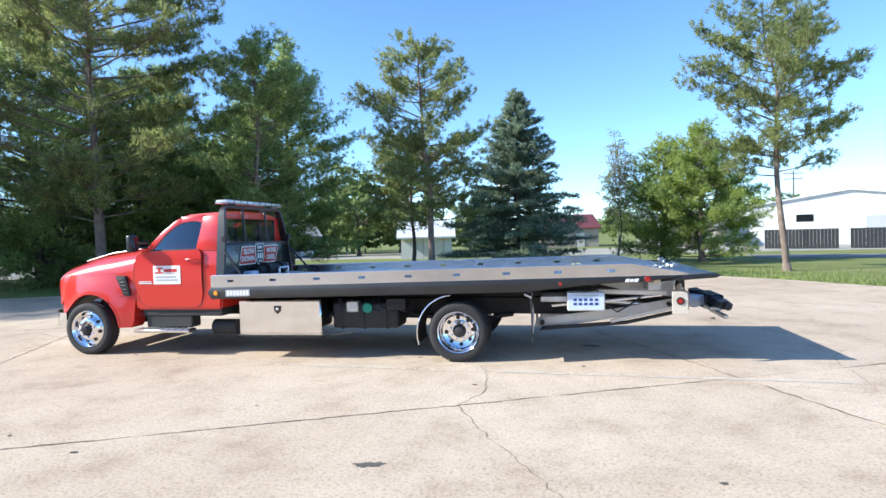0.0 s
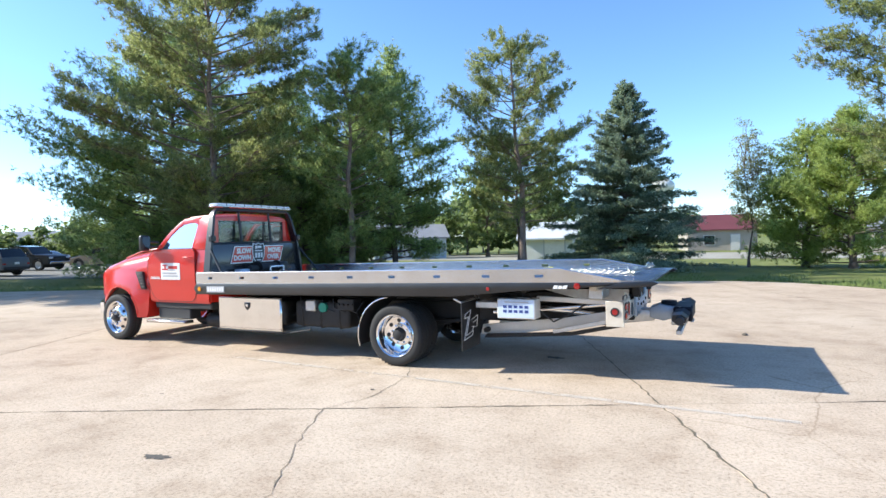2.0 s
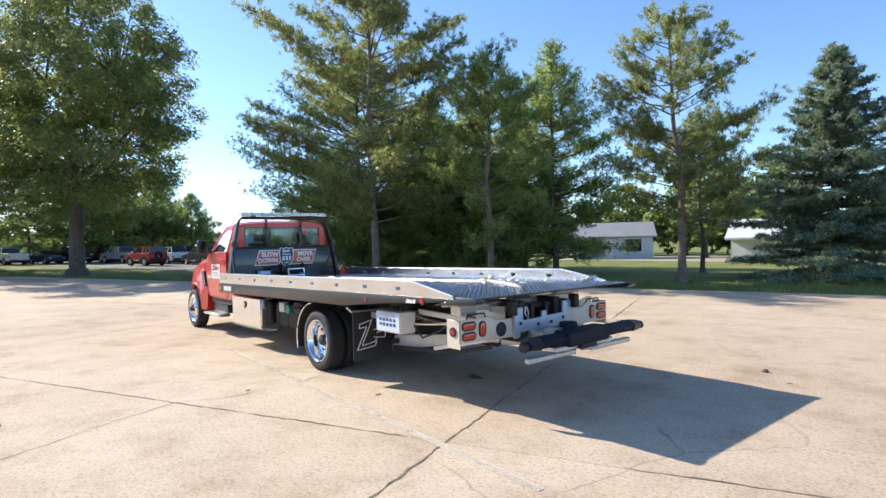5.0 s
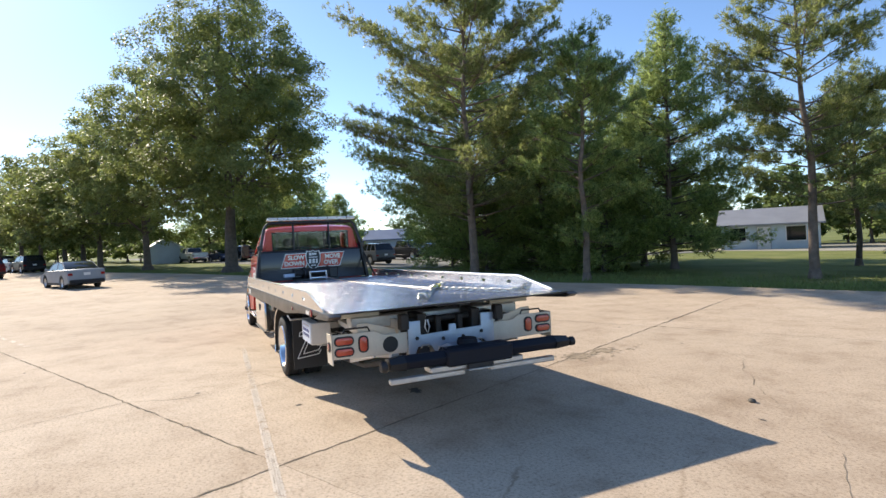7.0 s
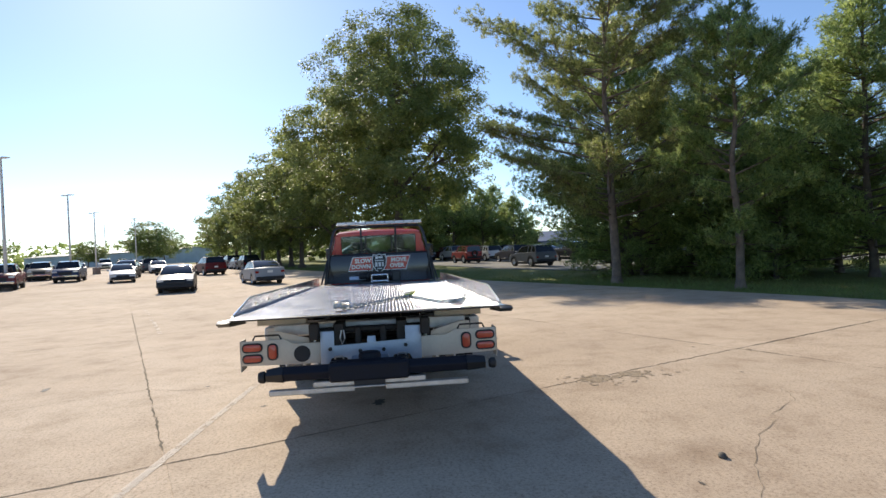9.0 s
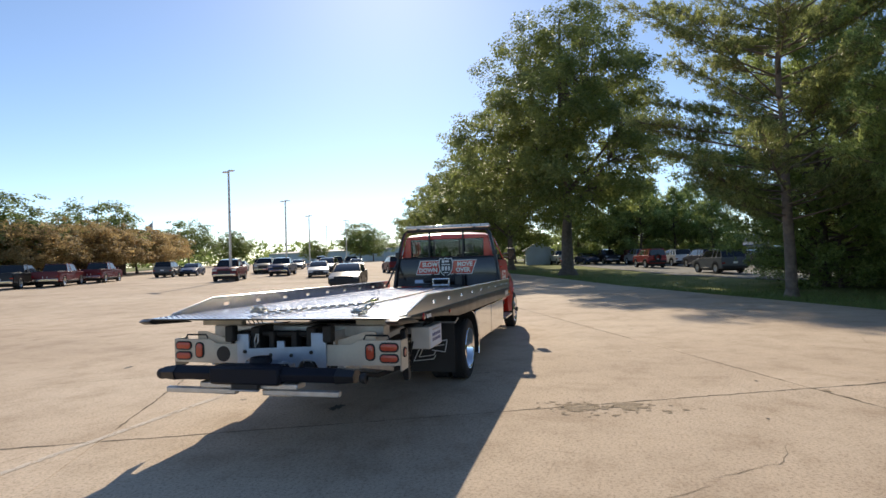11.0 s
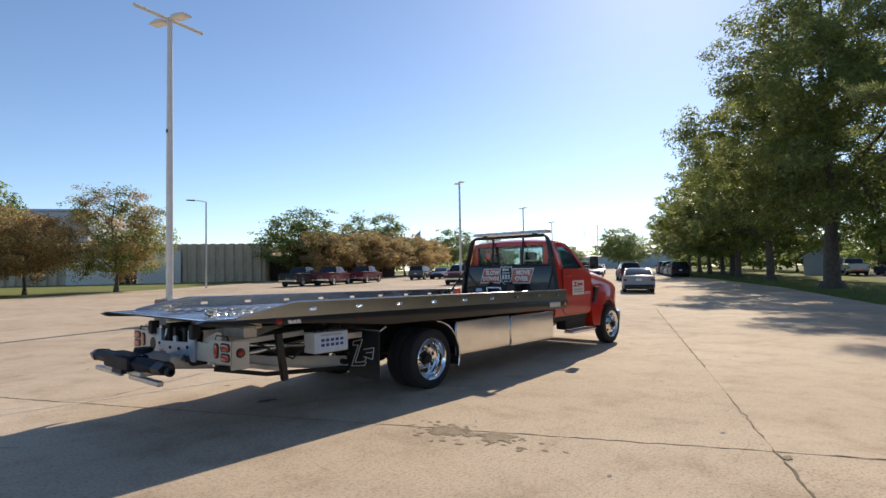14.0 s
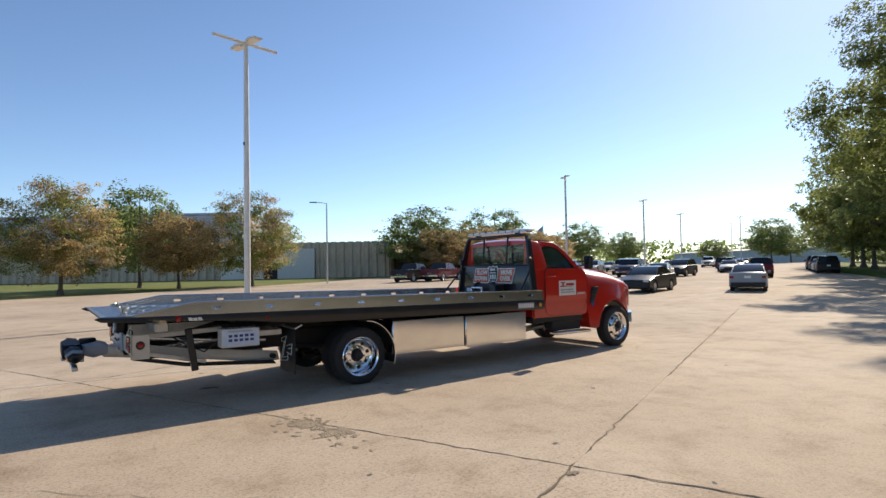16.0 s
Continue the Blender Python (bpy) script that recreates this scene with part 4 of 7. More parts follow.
part("bumper", loft([[(-6.36, -1.03, 0.46), (-6.36, -1.03, 0.66), (-6.30, -1.03, 0.66), (-6.30, -1.03, 0.46)], [(-6.55, -0.86, 0.42), (-6.55, -0.86, 0.68), (-6.40, -0.86, 0.68), (-6.40, -0.86, 0.42)], [(-6.60, -0.6, 0.42), (-6.60, -0.6, 0.69), (-6.45, -0.6, 0.69), (-6.45, -0.6, 0.42)],
                     [(-6.60, 0.6, 0.42), (-6.60, 0.6, 0.69), (-6.45, 0.6, 0.69), (-6.45, 0.6, 0.42)], [(-6.55, 0.86, 0.42), (-6.55, 0.86, 0.68), (-6.40, 0.86, 0.68), (-6.40, 0.86, 0.42)], [(-6.36, 1.03, 0.46), (-6.36, 1.03, 0.66), (-6.30, 1.03, 0.66), (-6.30, 1.03, 0.46)]]), CHROME, cab)

# the nose runs a little further forward than the wheel arch
for ob in cab.children_recursive:
    if ob.type == "MESH":
        for v in ob.data.vertices:
            f = min(1, max(0, (-6.22 - v.co.x) / 0.22))
            v.co.x -= 0.12 * f * f * (3 - 2 * f)


# ---- deck ----
bed = new("deck")
bed.parent = truck
tagged(bed, "long tilting steel flatbed with low slotted aluminium rails")
bed.matrix_basis = pose(0, 0, 1.125, 0, -0.75, 0)


def deck_plate_mat():
    m, nt, b = shader("diamond_tread_plate")
    tc = nt.nodes.new("ShaderNodeTexCoord")
    mp = nt.nodes.new("ShaderNodeMapping")
    mp.inputs["Rotation"].default_value = (0, 0, radians(45))
    mp.inputs["Scale"].default_value = (24, 30, 24)
    nt.links.new(tc.outputs["Object"], mp.inputs["Vector"])
    ch = nt.nodes.new("ShaderNodeTexVoronoi")
    ch.voronoi_dimensions = "2D"
    ch.inputs["Scale"].default_value = 1.0
    ch.inputs["Randomness"].default_value = 0.0
    nt.links.new(mp.outputs["Vector"], ch.inputs["Vector"])
    lug = nt.nodes.new("ShaderNodeMapRange")
    lug.inputs["From Min"].default_value, lug.inputs["From Max"].default_value = 0.15, 0.5
    lug.inputs["To Min"].default_value, lug.inputs["To Max"].default_value = 1.0, 0.0
    nt.links.new(ch.outputs["Distance"], lug.inputs["Value"])
    n = noise_node(nt, 2.2, 6, 0.6)
    c = ramp(nt, n.outputs["Fac"], [(0.3, (0.40, 0.41, 0.45)), (0.7, (0.56, 0.57, 0.61))])
    nt.links.new(c, b.inputs["Base Color"])
    b.inputs["Metallic"].default_value = 1.0
    r = nt.nodes.new("ShaderNodeMapRange")
    r.inputs["To Min"].default_value, r.inputs["To Max"].default_value = 0.15, 0.30
    nt.links.new(n.outputs["Fac"], r.inputs["Value"])
    nt.links.new(r.outputs["Result"], b.inputs["Roughness"])
    bump(nt, b, lug.outputs["Result"], 0.2, 0.002)
    return m


DECK_PLATE = deck_plate_mat()
part("deck_plate", prism([(-3.50, -0.02), (-3.50, 0.02), (2.55, 0.02), (3.31, 0.012), (3.31, 0.0), (2.55, -0.02)], "y", -1.255, 1.255, 0.0), DECK_PLATE, bed, "blue-grey diamond tread plate floor")
part("tail_edge", tube([(3.31, -1.295, 0.004), (3.31, 1.295, 0.004)], 0.008, seg=8), DARK_STEEL, bed)
both(lambda s: part("tail_corner", prism([(2.72, -0.075), (3.30, -0.045), (3.37, -0.012), (3.31, 0.010), (2.98, -0.004)], "y", s * 1.20, s * 1.315, 0.004), BLACK, bed))
both(lambda s: part("rear_frame", box(2.60, 2.68, min(s * 0.64, s * 1.12), max(s * 0.64, s * 1.12), -0.115, -0.022, 0.006), SHADED_CREAM_STEEL, bed, "cream frame member under the deck"))
for k in range(8):
    x = -3.2 + 0.72 * k
    part("deck_rib", box(x - 0.03, x + 0.03, -1.2, 1.2, -0.13, -0.022, 0.006), DARK_STEEL, bed)


def rail(s):
    # slotted upright: a plate with real slots
    bm = bmesh.new()
    slots = [(-3.285 + 0.668 * k) for k in range(9)]
    cuts = [-3.60]
    for x in slots:
        cuts += [x - 0.05, x + 0.05]
    cuts.append(2.30)
    zs = [-0.012, 0.055, 0.09, 0.152]
    for y in (s * 1.262, s * 1.278):
        grid = [[bm.verts.new((x, y, z)) for z in zs] for x in cuts]
        for i in range(len(cuts) - 1):
            for j in range(3):
                if j == 1 and i % 2 == 1:
                    continue
                bm.faces.new((grid[i][j], grid[i + 1][j], grid[i + 1][j + 1], grid[i][j + 1]))
        e = [bm.verts.new((2.98, y, 0.02)), bm.verts.new((2.98, y, -0.012))]
        bm.faces.new((grid[-1][0], e[1], e[0], grid[-1][3], grid[-1][2], grid[-1][1]))
        if y == s * 1.262:
            g0, e0 = grid, e
    for i in range(len(cuts) - 1):
        bm.faces.new((g0[i][3], g0[i + 1][3], grid[i + 1][3], grid[i][3]))
        if i % 2 == 1:
            for a, b in (((i, 1), (i + 1, 1)), ((i + 1, 1), (i + 1, 2)), ((i + 1, 2), (i, 2)), ((i, 2), (i, 1))):
                bm.faces.new((g0[a[0]][a[1]], g0[b[0]][b[1]], grid[b[0]][b[1]], grid[a[0]][a[1]]))
    bm.faces.new((g0[-1][3], e0[0], e[0], grid[-1][3]))
    bm.faces.new((e0[0], e0[1], e[1], e[0]))
    bm.faces.new((g0[0][0], g0[0][1], g0[0][2], g0[0][3], grid[0][3], grid[0][2], grid[0][1], grid[0][0]))
    bmesh.ops.recalc_face_normals(bm, faces=bm.faces)
    part("side_rail", bm, ALU, bed, "bright aluminium side rail with lashing slots", smooth=False)
    part("rail_cap", tube([(-3.58, s * 1.268, 0.155), (2.30, s * 1.268, 0.155), (2.96, s * 1.268, 0.024)], 0.011, seg=8), ALU, bed)
    # black beam below, rising to the tail
    beam = prism([(-3.60, -0.012), (-3.66, -0.09), (-3.60, -0.185), (0.9, -0.18), (1.85, -0.10), (2.6, -0.06), (3.31, 0.0), (3.31, 0.012), (2.98, -0.002)], "y", s * 1.20, s * 1.286, 0.008)
    part("side_beam", beam, BLACK, bed, "glossy black side beam under the rail")
    ye = s * 1.288
    lamp = lathe([(0.0, -0.014), (0.03, -0.012), (0.036, 0.0)], 18, m=Matrix.Translation((-3.52, ye, -0.10)) @ Matrix.Rotation(0 if s < 0 else math.pi, 4, "Z"))
    part("amber_marker_lamp", lamp, AMBER, bed)
    lamp = lathe([(0.0, -0.014), (0.032, -0.012), (0.038, 0.0)], 18, m=Matrix.Translation((2.50, ye, -0.045)) @ Matrix.Rotation(0 if s < 0 else math.pi, 4, "Z"))
    part("red_marker_lamp", lamp, LENS_RED, bed)
    part("red_marker_lamp", box(1.40, 1.44, min(ye, ye + s * 0.008), max(ye, ye + s * 0.008), -0.10, -0.06, 0.004), LENS_RED, bed)
    # maker plate as plain bars
    mp = new("maker_plate")
    mp.parent = bed
    y0, y1 = sorted((ye, ye + s * 0.004))
    part("plate", box(-3.36, -2.98, y0, y1, -0.150, -0.055), DECAL_GREY, mp)
    for k in range(7):
        x = -3.34 + 0.051 * k
        part("text_bar", box(x, x + 0.036, min(y0, ye + s * 0.006), max(y1, ye + s * 0.006), -0.135, -0.07), DECAL_WHITE, mp)
    for k in range(3):
        x = 2.22 + 0.055 * k
        part("text_bar", prism([(x, -0.075), (x + 0.05, -0.075), (x + 0.065, -0.035 - 0.01 * (k % 2)), (x + 0.02, -0.035)], "y", ye, ye + s * 0.003), DECAL_WHITE, bed)


both(rail)

# headboard with light bar
hb = new("headboard")
hb.parent = bed
tagged(hb, "black steel headboard frame with warning sign and light bar")
PANEL_GLOSS = plain("gloss_black_sheet", (0.02, 0.02, 0.021), 0.22, 0.0, 0.2, 4, coat=0.6)
SIGN_RED = plain("glossy_red_sign_sheeting", (0.50, 0.035, 0.03), 0.2, 0.0, 0.05, 10, coat=1.0)
SIGN_WHITE = plain("glossy_white_sign_sheeting", (0.74, 0.73, 0.70), 0.2, 0.0, 0.03, 10, coat=1.0)


def hbz(z):
    return z - 1.09


both(lambda s: part("post", loft([[(x0, s * (y - 0.025), hbz(z)), (x1, s * (y - 0.025), hbz(z)), (x1, s * (y + 0.025), hbz(z)), (x0, s * (y + 0.025), hbz(z))] for x0, x1, y, z in ((-3.60, -3.47, 1.13, 1.09), (-3.61, -3.48, 1.03, 1.72), (-3.63, -3.53, 0.93, 2.15), (-3.625, -3.545, 0.89, 2.24), (-3.615, -3.555, 0.82, 2.29))]), BLACK, hb))
part("top_bar", tube([(-3.585, -0.83, hbz(2.28)), (-3.585, 0.83, hbz(2.28))], 0.032, seg=10), BLACK, hb)
part("lower_panel", prism([(-1.10, hbz(1.12)), (1.10, hbz(1.12)), (1.01, hbz(1.70)), (-1.01, hbz(1.70))], "x", -3.54, -3.515, 0.004), PANEL_GLOSS, hb, "black sheet panel of the headboard")
part("panel_cap", tube([(-3.525, -1.02, hbz(1.705)), (-3.525, 1.02, hbz(1.705))], 0.02, seg=8), BLACK, hb)
for y in (-0.36, 0.36):
    part("upright_bar", tube([(-3.53, y, hbz(1.7)), (-3.58, y, hbz(2.28))], 0.02, seg=8), BLACK, hb)
both(lambda s: part("brace", tube([(-3.50, s * 1.06, hbz(1.62)), (-3.10, s * 1.16, hbz(1.14))], 0.018, seg=8), BLACK, hb))
both(lambda s: part("work_lamp", box(-3.52, -3.44, s * 1.03 - 0.05, s * 1.03 + 0.05, hbz(1.74), hbz(1.84), 0.012), BLACK, hb))
lb = new("light_bar")
lb.parent = bed
tagged(lb, "long slim silver warning light bar")
part("base", box(-3.74, -3.52, -0.86, 0.92, hbz(2.325), hbz(2.345), 0.006), ALU, lb)
part("lens", box(-3.73, -3.53, -0.85, 0.91, hbz(2.345), hbz(2.385), 0.014, seg=2), CLEAR_LENS, lb)
for y in (-0.6, 0.6):
    part("bracket", box(-3.66, -3.56, y - 0.03, y + 0.03, hbz(2.27), hbz(2.33), 0.006), BLACK, lb)
for k in range(8):
    part("divider", box(-3.735, -3.525, -0.66 + 0.2 * k, -0.648 + 0.2 * k, hbz(2.343), hbz(2.388)), BLACK, lb)

# the warning sign
sg = new("warning_sign")
sg.parent = bed
tagged(sg, "red and white slow down move over sign with shield")
SX = -3.505


def slanted(y0, y1, z0, z1, lean=0.05, inset=0.0):
    return [(y0 - lean + inset, z0 + inset), (y1 - lean - inset, z0 + inset), (y1 + lean - inset, z1 - inset), (y0 + lean + inset, z1 - inset)]


for y0, y1, words in ((-0.60, -0.10, ("SLOW", "DOWN")), (0.10, 0.60, ("MOVE", "OVER"))):
    part("border", prism(slanted(y0, y1, hbz(1.36), hbz(1.655)), "x", SX, SX + 0.006), DECAL_WHITE, sg)
    part("field", prism(slanted(y0, y1, hbz(1.36), hbz(1.655), 0.05, 0.016), "x", SX + 0.005, SX + 0.009), SIGN_RED, sg)
    for k, wd in enumerate(words):
        letters(wd, 0.118, SIGN_WHITE, sg, pose(SX + 0.011, (y0 + y1) / 2 + (0.03 if k == 0 else -0.01) + (-0.02 if y0 < 0 else 0.02), hbz(1.566 - 0.117 * k), 90, 0, 90), "lettering", "white capital letters", 0.002)
shield = [(-0.13, 1.70), (-0.05, 1.685), (0, 1.71), (0.05, 1.685), (0.13, 1.70), (0.155, 1.60), (0.14, 1.46), (0.08, 1.36), (0, 1.31), (-0.08, 1.36), (-0.14, 1.46), (-0.155, 1.60)]
part("shield", prism([(y, hbz(z)) for y, z in shield], "x", SX + 0.004, SX + 0.012), DECAL_WHITE, sg, "white highway shield")
part("shield_field", prism([(y * 0.88, hbz(1.515 + (z - 1.515) * 0.9)) for y, z in shield], "x", SX + 0.011, SX + 0.015), DECAL_BLACK, sg)
for y0, y1, z0, z1 in ((-0.08, -0.03, 1.60, 1.655), (-0.02, 0.07, 1.61, 1.65), (-0.09, 0.09, 1.555, 1.575), (-0.09, -0.04, 1.44, 1.53), (-0.02, 0.03, 1.44, 1.53), (0.05, 0.09, 1.44, 1.53), (-0.05, 0.05, 1.39, 1.41)):
    part("text_bar", box(SX + 0.014, SX + 0.018, y0, y1, hbz(z0), hbz(z1)), DECAL_WHITE, sg)

# winch
wi = new("winch")
wi.parent = bed
tagged(wi, "black deck winch with bright rollers")
part("winch_bed", box(-3.48, -3.10, -0.42, 0.42, 0.02, 0.06, 0.008), BLACK, wi)
part("drum", tube([(-3.30, -0.22, 0.17), (-3.30, 0.22, 0.17)], 0.085, seg=18), DARK_STEEL, wi)
both(lambda s: part("drum_flange", lathe([(0.0, -0.012), (0.125, -0.012), (0.125, 0.012), (0, 0.012)], 20, m=Matrix.Translation((-3.30, s * 0.23, 0.17))), BLACK, wi))
part("gearbox", box(-3.42, -3.18, 0.24, 0.42, 0.05, 0.26, 0.02), BLACK, wi)
part("motor", tube([(-3.30, -0.25, 0.17), (-3.30, -0.42, 0.17)], 0.06, seg=14), DARK_STEEL, wi)
part("hydraulic_box", box(-3.46, -3.30, -0.62, -0.28, 0.10, 0.17, 0.012), DECAL_BLUE, wi, "pale blue hydraulic box")
both(lambda s: part("fairlead_roller", tube([(-3.08, s * 0.16, 0.04), (-3.08, s * 0.16, 0.20)], 0.022, seg=12), CHROME, wi))
for z in (0.07, 0.19):
    part("fairlead_roller", tube([(-3.08, -0.16, z), (-3.08, 0.16, z)], 0.018, seg=12), CHROME, wi)


def deck_z(x):
    return 1.125 + 0.02 + 0.0131 * x


# ---- tail of the truck ----
def rounded(y0, y1, z0, z1, r):
    """A rectangle with round corners."""
    r = min(r, (y1 - y0) * 0.45, (z1 - z0) * 0.45)
    pts = []
    for cy, cz, a in ((y1 - r, z1 - r, 0), (y0 + r, z1 - r, 90), (y0 + r, z0 + r, 180), (y1 - r, z0 + r, 270)):
        pts += [(cy + r * math.cos(radians(a + q)), cz + r * math.sin(radians(a + q))) for q in (0, 30, 60, 90)]
    return pts


def tail_plate(s):
    tp = new("tail_light_panel")
    tp.parent = truck
    tagged(tp, "cream steel tail panel with three lamps")
    yi, yo = s * 0.47, s * 1.215
    poly = [(yi, 0.70), (yo, 0.715), (yo, 0.945), (s * 0.80, 0.945), (s * 0.72, 0.90), (yi, 0.90)]
    part("panel", prism(poly, "x", 2.985, 3.0, 0.004), SHADED_CREAM_STEEL, tp)
    part("inner_panel", prism([(s * 0.58, 0.86), (s * 0.96, 0.90), (s * 0.96, 1.02), (s * 0.86, 1.02), (s * 0.58, 0.94)], "x", 2.955, 2.97, 0.004), SHADED_CREAM_STEEL, tp)
    part("side_plate", box(2.80, 3.0, min(yo, yo - s * 0.012), max(yo, yo - s * 0.012), 0.66, 0.945, 0.004), SHADED_CREAM_STEEL, tp)
    part("top_rail", tube([(2.97, s * 1.10, 0.945), (2.97, s * 1.08, 0.985), (2.97, s * 0.86, 0.985), (2.97, s * 0.84, 0.945)], 0.009, seg=8), BLACK, tp)

    def lamp(y0, y1, z0, z1):
        ya, yb = sorted((s * y0, s * y1))
        lm = new("tail_lamp")
        lm.parent = tp
        part("grommet", prism(rounded(ya, yb, z0, z1, 0.04), "x", 2.998, 3.008), BLACK_MATT, lm)
        part("lens", prism(rounded(ya + 0.014, yb - 0.014, z0 + 0.014, z1 - 0.014, 0.03), "x", 3.004, 3.016, 0.004), LENS_ORANGE, lm, "orange-red ribbed lens")

    lamp(1.005, 1.195, 0.835, 0.925)
    lamp(1.005, 1.195, 0.735, 0.822)
    lamp(0.865, 0.965, 0.755, 0.915)
    part("marker_ring", lathe([(0.034, -0.010), (0.047, -0.010), (0.05, 0.0)], 20, m=Matrix.Translation((2.90, yo, 0.825)) @ Matrix.Rotation(0 if s < 0 else math.pi, 4, "Z")), BLACK_MATT, tp)
    mk = lathe([(0.0, -0.014), (0.03, -0.012), (0.036, 0.0)], 20, m=Matrix.Translation((2.90, yo, 0.825)) @ Matrix.Rotation(0 if s < 0 else math.pi, 4, "Z"))
    part("side_marker_lamp", mk, LENS_RED, tp)
    if s < 0:
        part("round_port", lathe([(0.0, -0.004), (0.075, -0.004), (0.082, 0.006)], 24, m=Matrix.Translation((3.0, -0.645, 0.80)) @ Matrix.Rotation(radians(90), 4, "Z")), BLACK_MATT, tp)


both(tail_plate)

cr = new("rear_carriage")
cr.parent = truck
tagged(cr, "pale zinc-plated lift carriage between the tail panels")
part("face_plate", prism([(-0.47, 0.68), (-0.40, 0.68), (-0.37, 0.745), (-0.23, 0.745), (-0.19, 0.68), (0.18, 0.68), (0.22, 0.745), (0.36, 0.745), (0.40, 0.68), (0.48, 0.68), (0.48, 1.01), (0.33, 1.015), (0.33, 0.885), (0.05, 0.875), (0.045, 0.935), (-0.03, 0.935), (-0.035, 0.87), (-0.34, 0.86), (-0.34, 1.0), (-0.47, 1.0)], "x", 3.0, 3.03, 0.004), PALE_BLUE, cr)
for ya, yb in ((-0.36, -0.24), (0.23, 0.35)):
    part("pocket", box(2.98, 3.012, ya, yb, 0.66, 0.735, 0.004), BLACK_MATT, cr)
    part("pocket_handle", tube([(3.03, ya + 0.02, 0.735), (3.055, ya + 0.03, 0.765), (3.055, yb - 0.03, 0.765), (3.03, yb - 0.02, 0.735)], 0.007, seg=6), GALV, cr)
both(lambda s: part("rubber_stop", box(2.99, 3.09, min(s * 0.475, s * 0.565), max(s * 0.475, s * 0.565), 0.93, 1.085, 0.012), DARK_STEEL, cr))
part("hanging_chain", tube([(3.0, -0.27, 1.0), (3.01, -0.285, 0.93), (3.035, -0.265, 0.87), (3.02, -0.24, 0.93), (3.0, -0.25, 1.0)], 0.008, seg=6), GALV, cr)
for y, z in ((-0.38, 0.83), (0.33, 0.83), (-0.10, 0.80), (0.12, 0.80)):
    part("bolt", lathe([(0, -0.012), (0.018, -0.012), (0.02, 0)], 6, m=Matrix.Translation((3.03, y, z)) @ Matrix.Rotation(radians(90), 4, "Z")), DARK_STEEL, cr)
both(lambda s: part("vertical_beam", box(2.70, 2.98, s * 0.30 - 0.05, s * 0.30 + 0.05, 0.62, 1.06, 0.01), DARK_STEEL, cr))
both(lambda s: part("hinge_lug", box(2.86, 2.98, s * 0.12 - 0.03, s * 0.12 + 0.03, 0.80, 1.02, 0.01), DARK_STEEL, cr))
part("pivot_pin", tube([(2.9, -0.5, 0.99), (2.9, 0.5, 0.99)], 0.03, seg=12), DARK_STEEL, cr)
part("cross_tube", box(2.55, 2.72, -0.95, 0.95, 0.93, 1.05, 0.012), GALV, cr)
both(lambda s: part("gusset", prism([(1.9, 1.0), (2.95, 1.02), (2.95, 0.80), (2.3, 0.90)], "y", s * 0.52, s * 0.54), GALV, cr))

wl = new("wheel_lift")
wl.parent = truck
tagged(wl, "folded wheel lift with dark blue crossbar")
part("boom", prism([(1.1, 0.40), (1.15, 0.56), (2.9, 0.74), (3.2, 0.72), (3.2, 0.60), (2.9, 0.56), (1.6, 0.40)], "y", -0.16, 0.16, 0.012), GALV, wl)
both(lambda s: part("side_link", prism([(1.05, 0.40), (1.08, 0.53), (2.2, 0.66), (2.95, 0.80), (2.95, 0.66), (1.35, 0.395)], "y", s * 0.62, s * 0.65, 0.006), WHITE_STEEL, wl))
both(lambda s: part("lift_cylinder", tube([(1.2, s * 0.55, 0.80), (2.2, s * 0.55, 0.74), (2.85, s * 0.55, 0.66)], 0.04, seg=12), CHROME, wl))
both(lambda s: part("adjuster_bar", box(-0.45, 0.45, -0.012, 0.012, -0.025, 0.025, 0.004, m=pose(2.52, s * 0.80, 0.605, 0, -13, 0)), GALV, wl))
part("crossbar", prism([(3.44, 0.70), (3.50, 0.655), (3.60, 0.675), (3.625, 0.74), (3.56, 0.79), (3.46, 0.775)], "y", -0.74, 0.86, 0.008), BLUE_STEEL, wl, "dark blue crossbar")
for ya, yb in ((0.84, 1.0), (-0.72, -0.86)):
    part("crossbar_end", loft([[(3.44, ya, 0.70), (3.50, ya, 0.65), (3.61, ya, 0.67), (3.63, ya, 0.74), (3.56, ya, 0.795), (3.45, ya, 0.78)], [(3.455, yb, 0.705), (3.505, yb, 0.665), (3.595, yb, 0.68), (3.615, yb, 0.735), (3.56, yb, 0.775), (3.465, yb, 0.765)]]), BLACK, wl)
part("crossbar_sleeve", box(3.43, 3.645, -0.34, 0.34, 0.645, 0.80, 0.02), BLUE_STEEL, wl)
part("receiver_box", box(3.40, 3.63, -0.13, 0.13, 0.60, 0.66, 0.006), BLACK_MATT, wl)
part("receiver_rim", box(3.60, 3.645, -0.135, 0.135, 0.592, 0.606, 0.004), GALV, wl)
for y, r in ((-0.80, 0.05), (0.93, 0.045)):
    part("end_knob", lathe([(0.0, -0.03), (r * 0.8, -0.03), (r, -0.01), (r, 0.02), (r * 0.6, 0.03)], 14, m=Matrix.Translation((3.54, y + (0.14 if y > 0 else -0.10), 0.71))), BLACK_MATT, wl)
both(lambda s: part("upper_link", box(-0.45, 0.45, -0.02, 0.02, -0.03, 0.03, 0.006, m=pose(2.35, s * 0.86, 0.905, 0, 2, 0)), WHITE_STEEL, wl))
part("pivot_head", prism([(3.14, 0.64), (3.30, 0.60), (3.48, 0.66), (3.48, 0.77), (3.26, 0.80), (3.14, 0.76)], "y", -0.17, 0.17, 0.015), PALE_BLUE, wl)
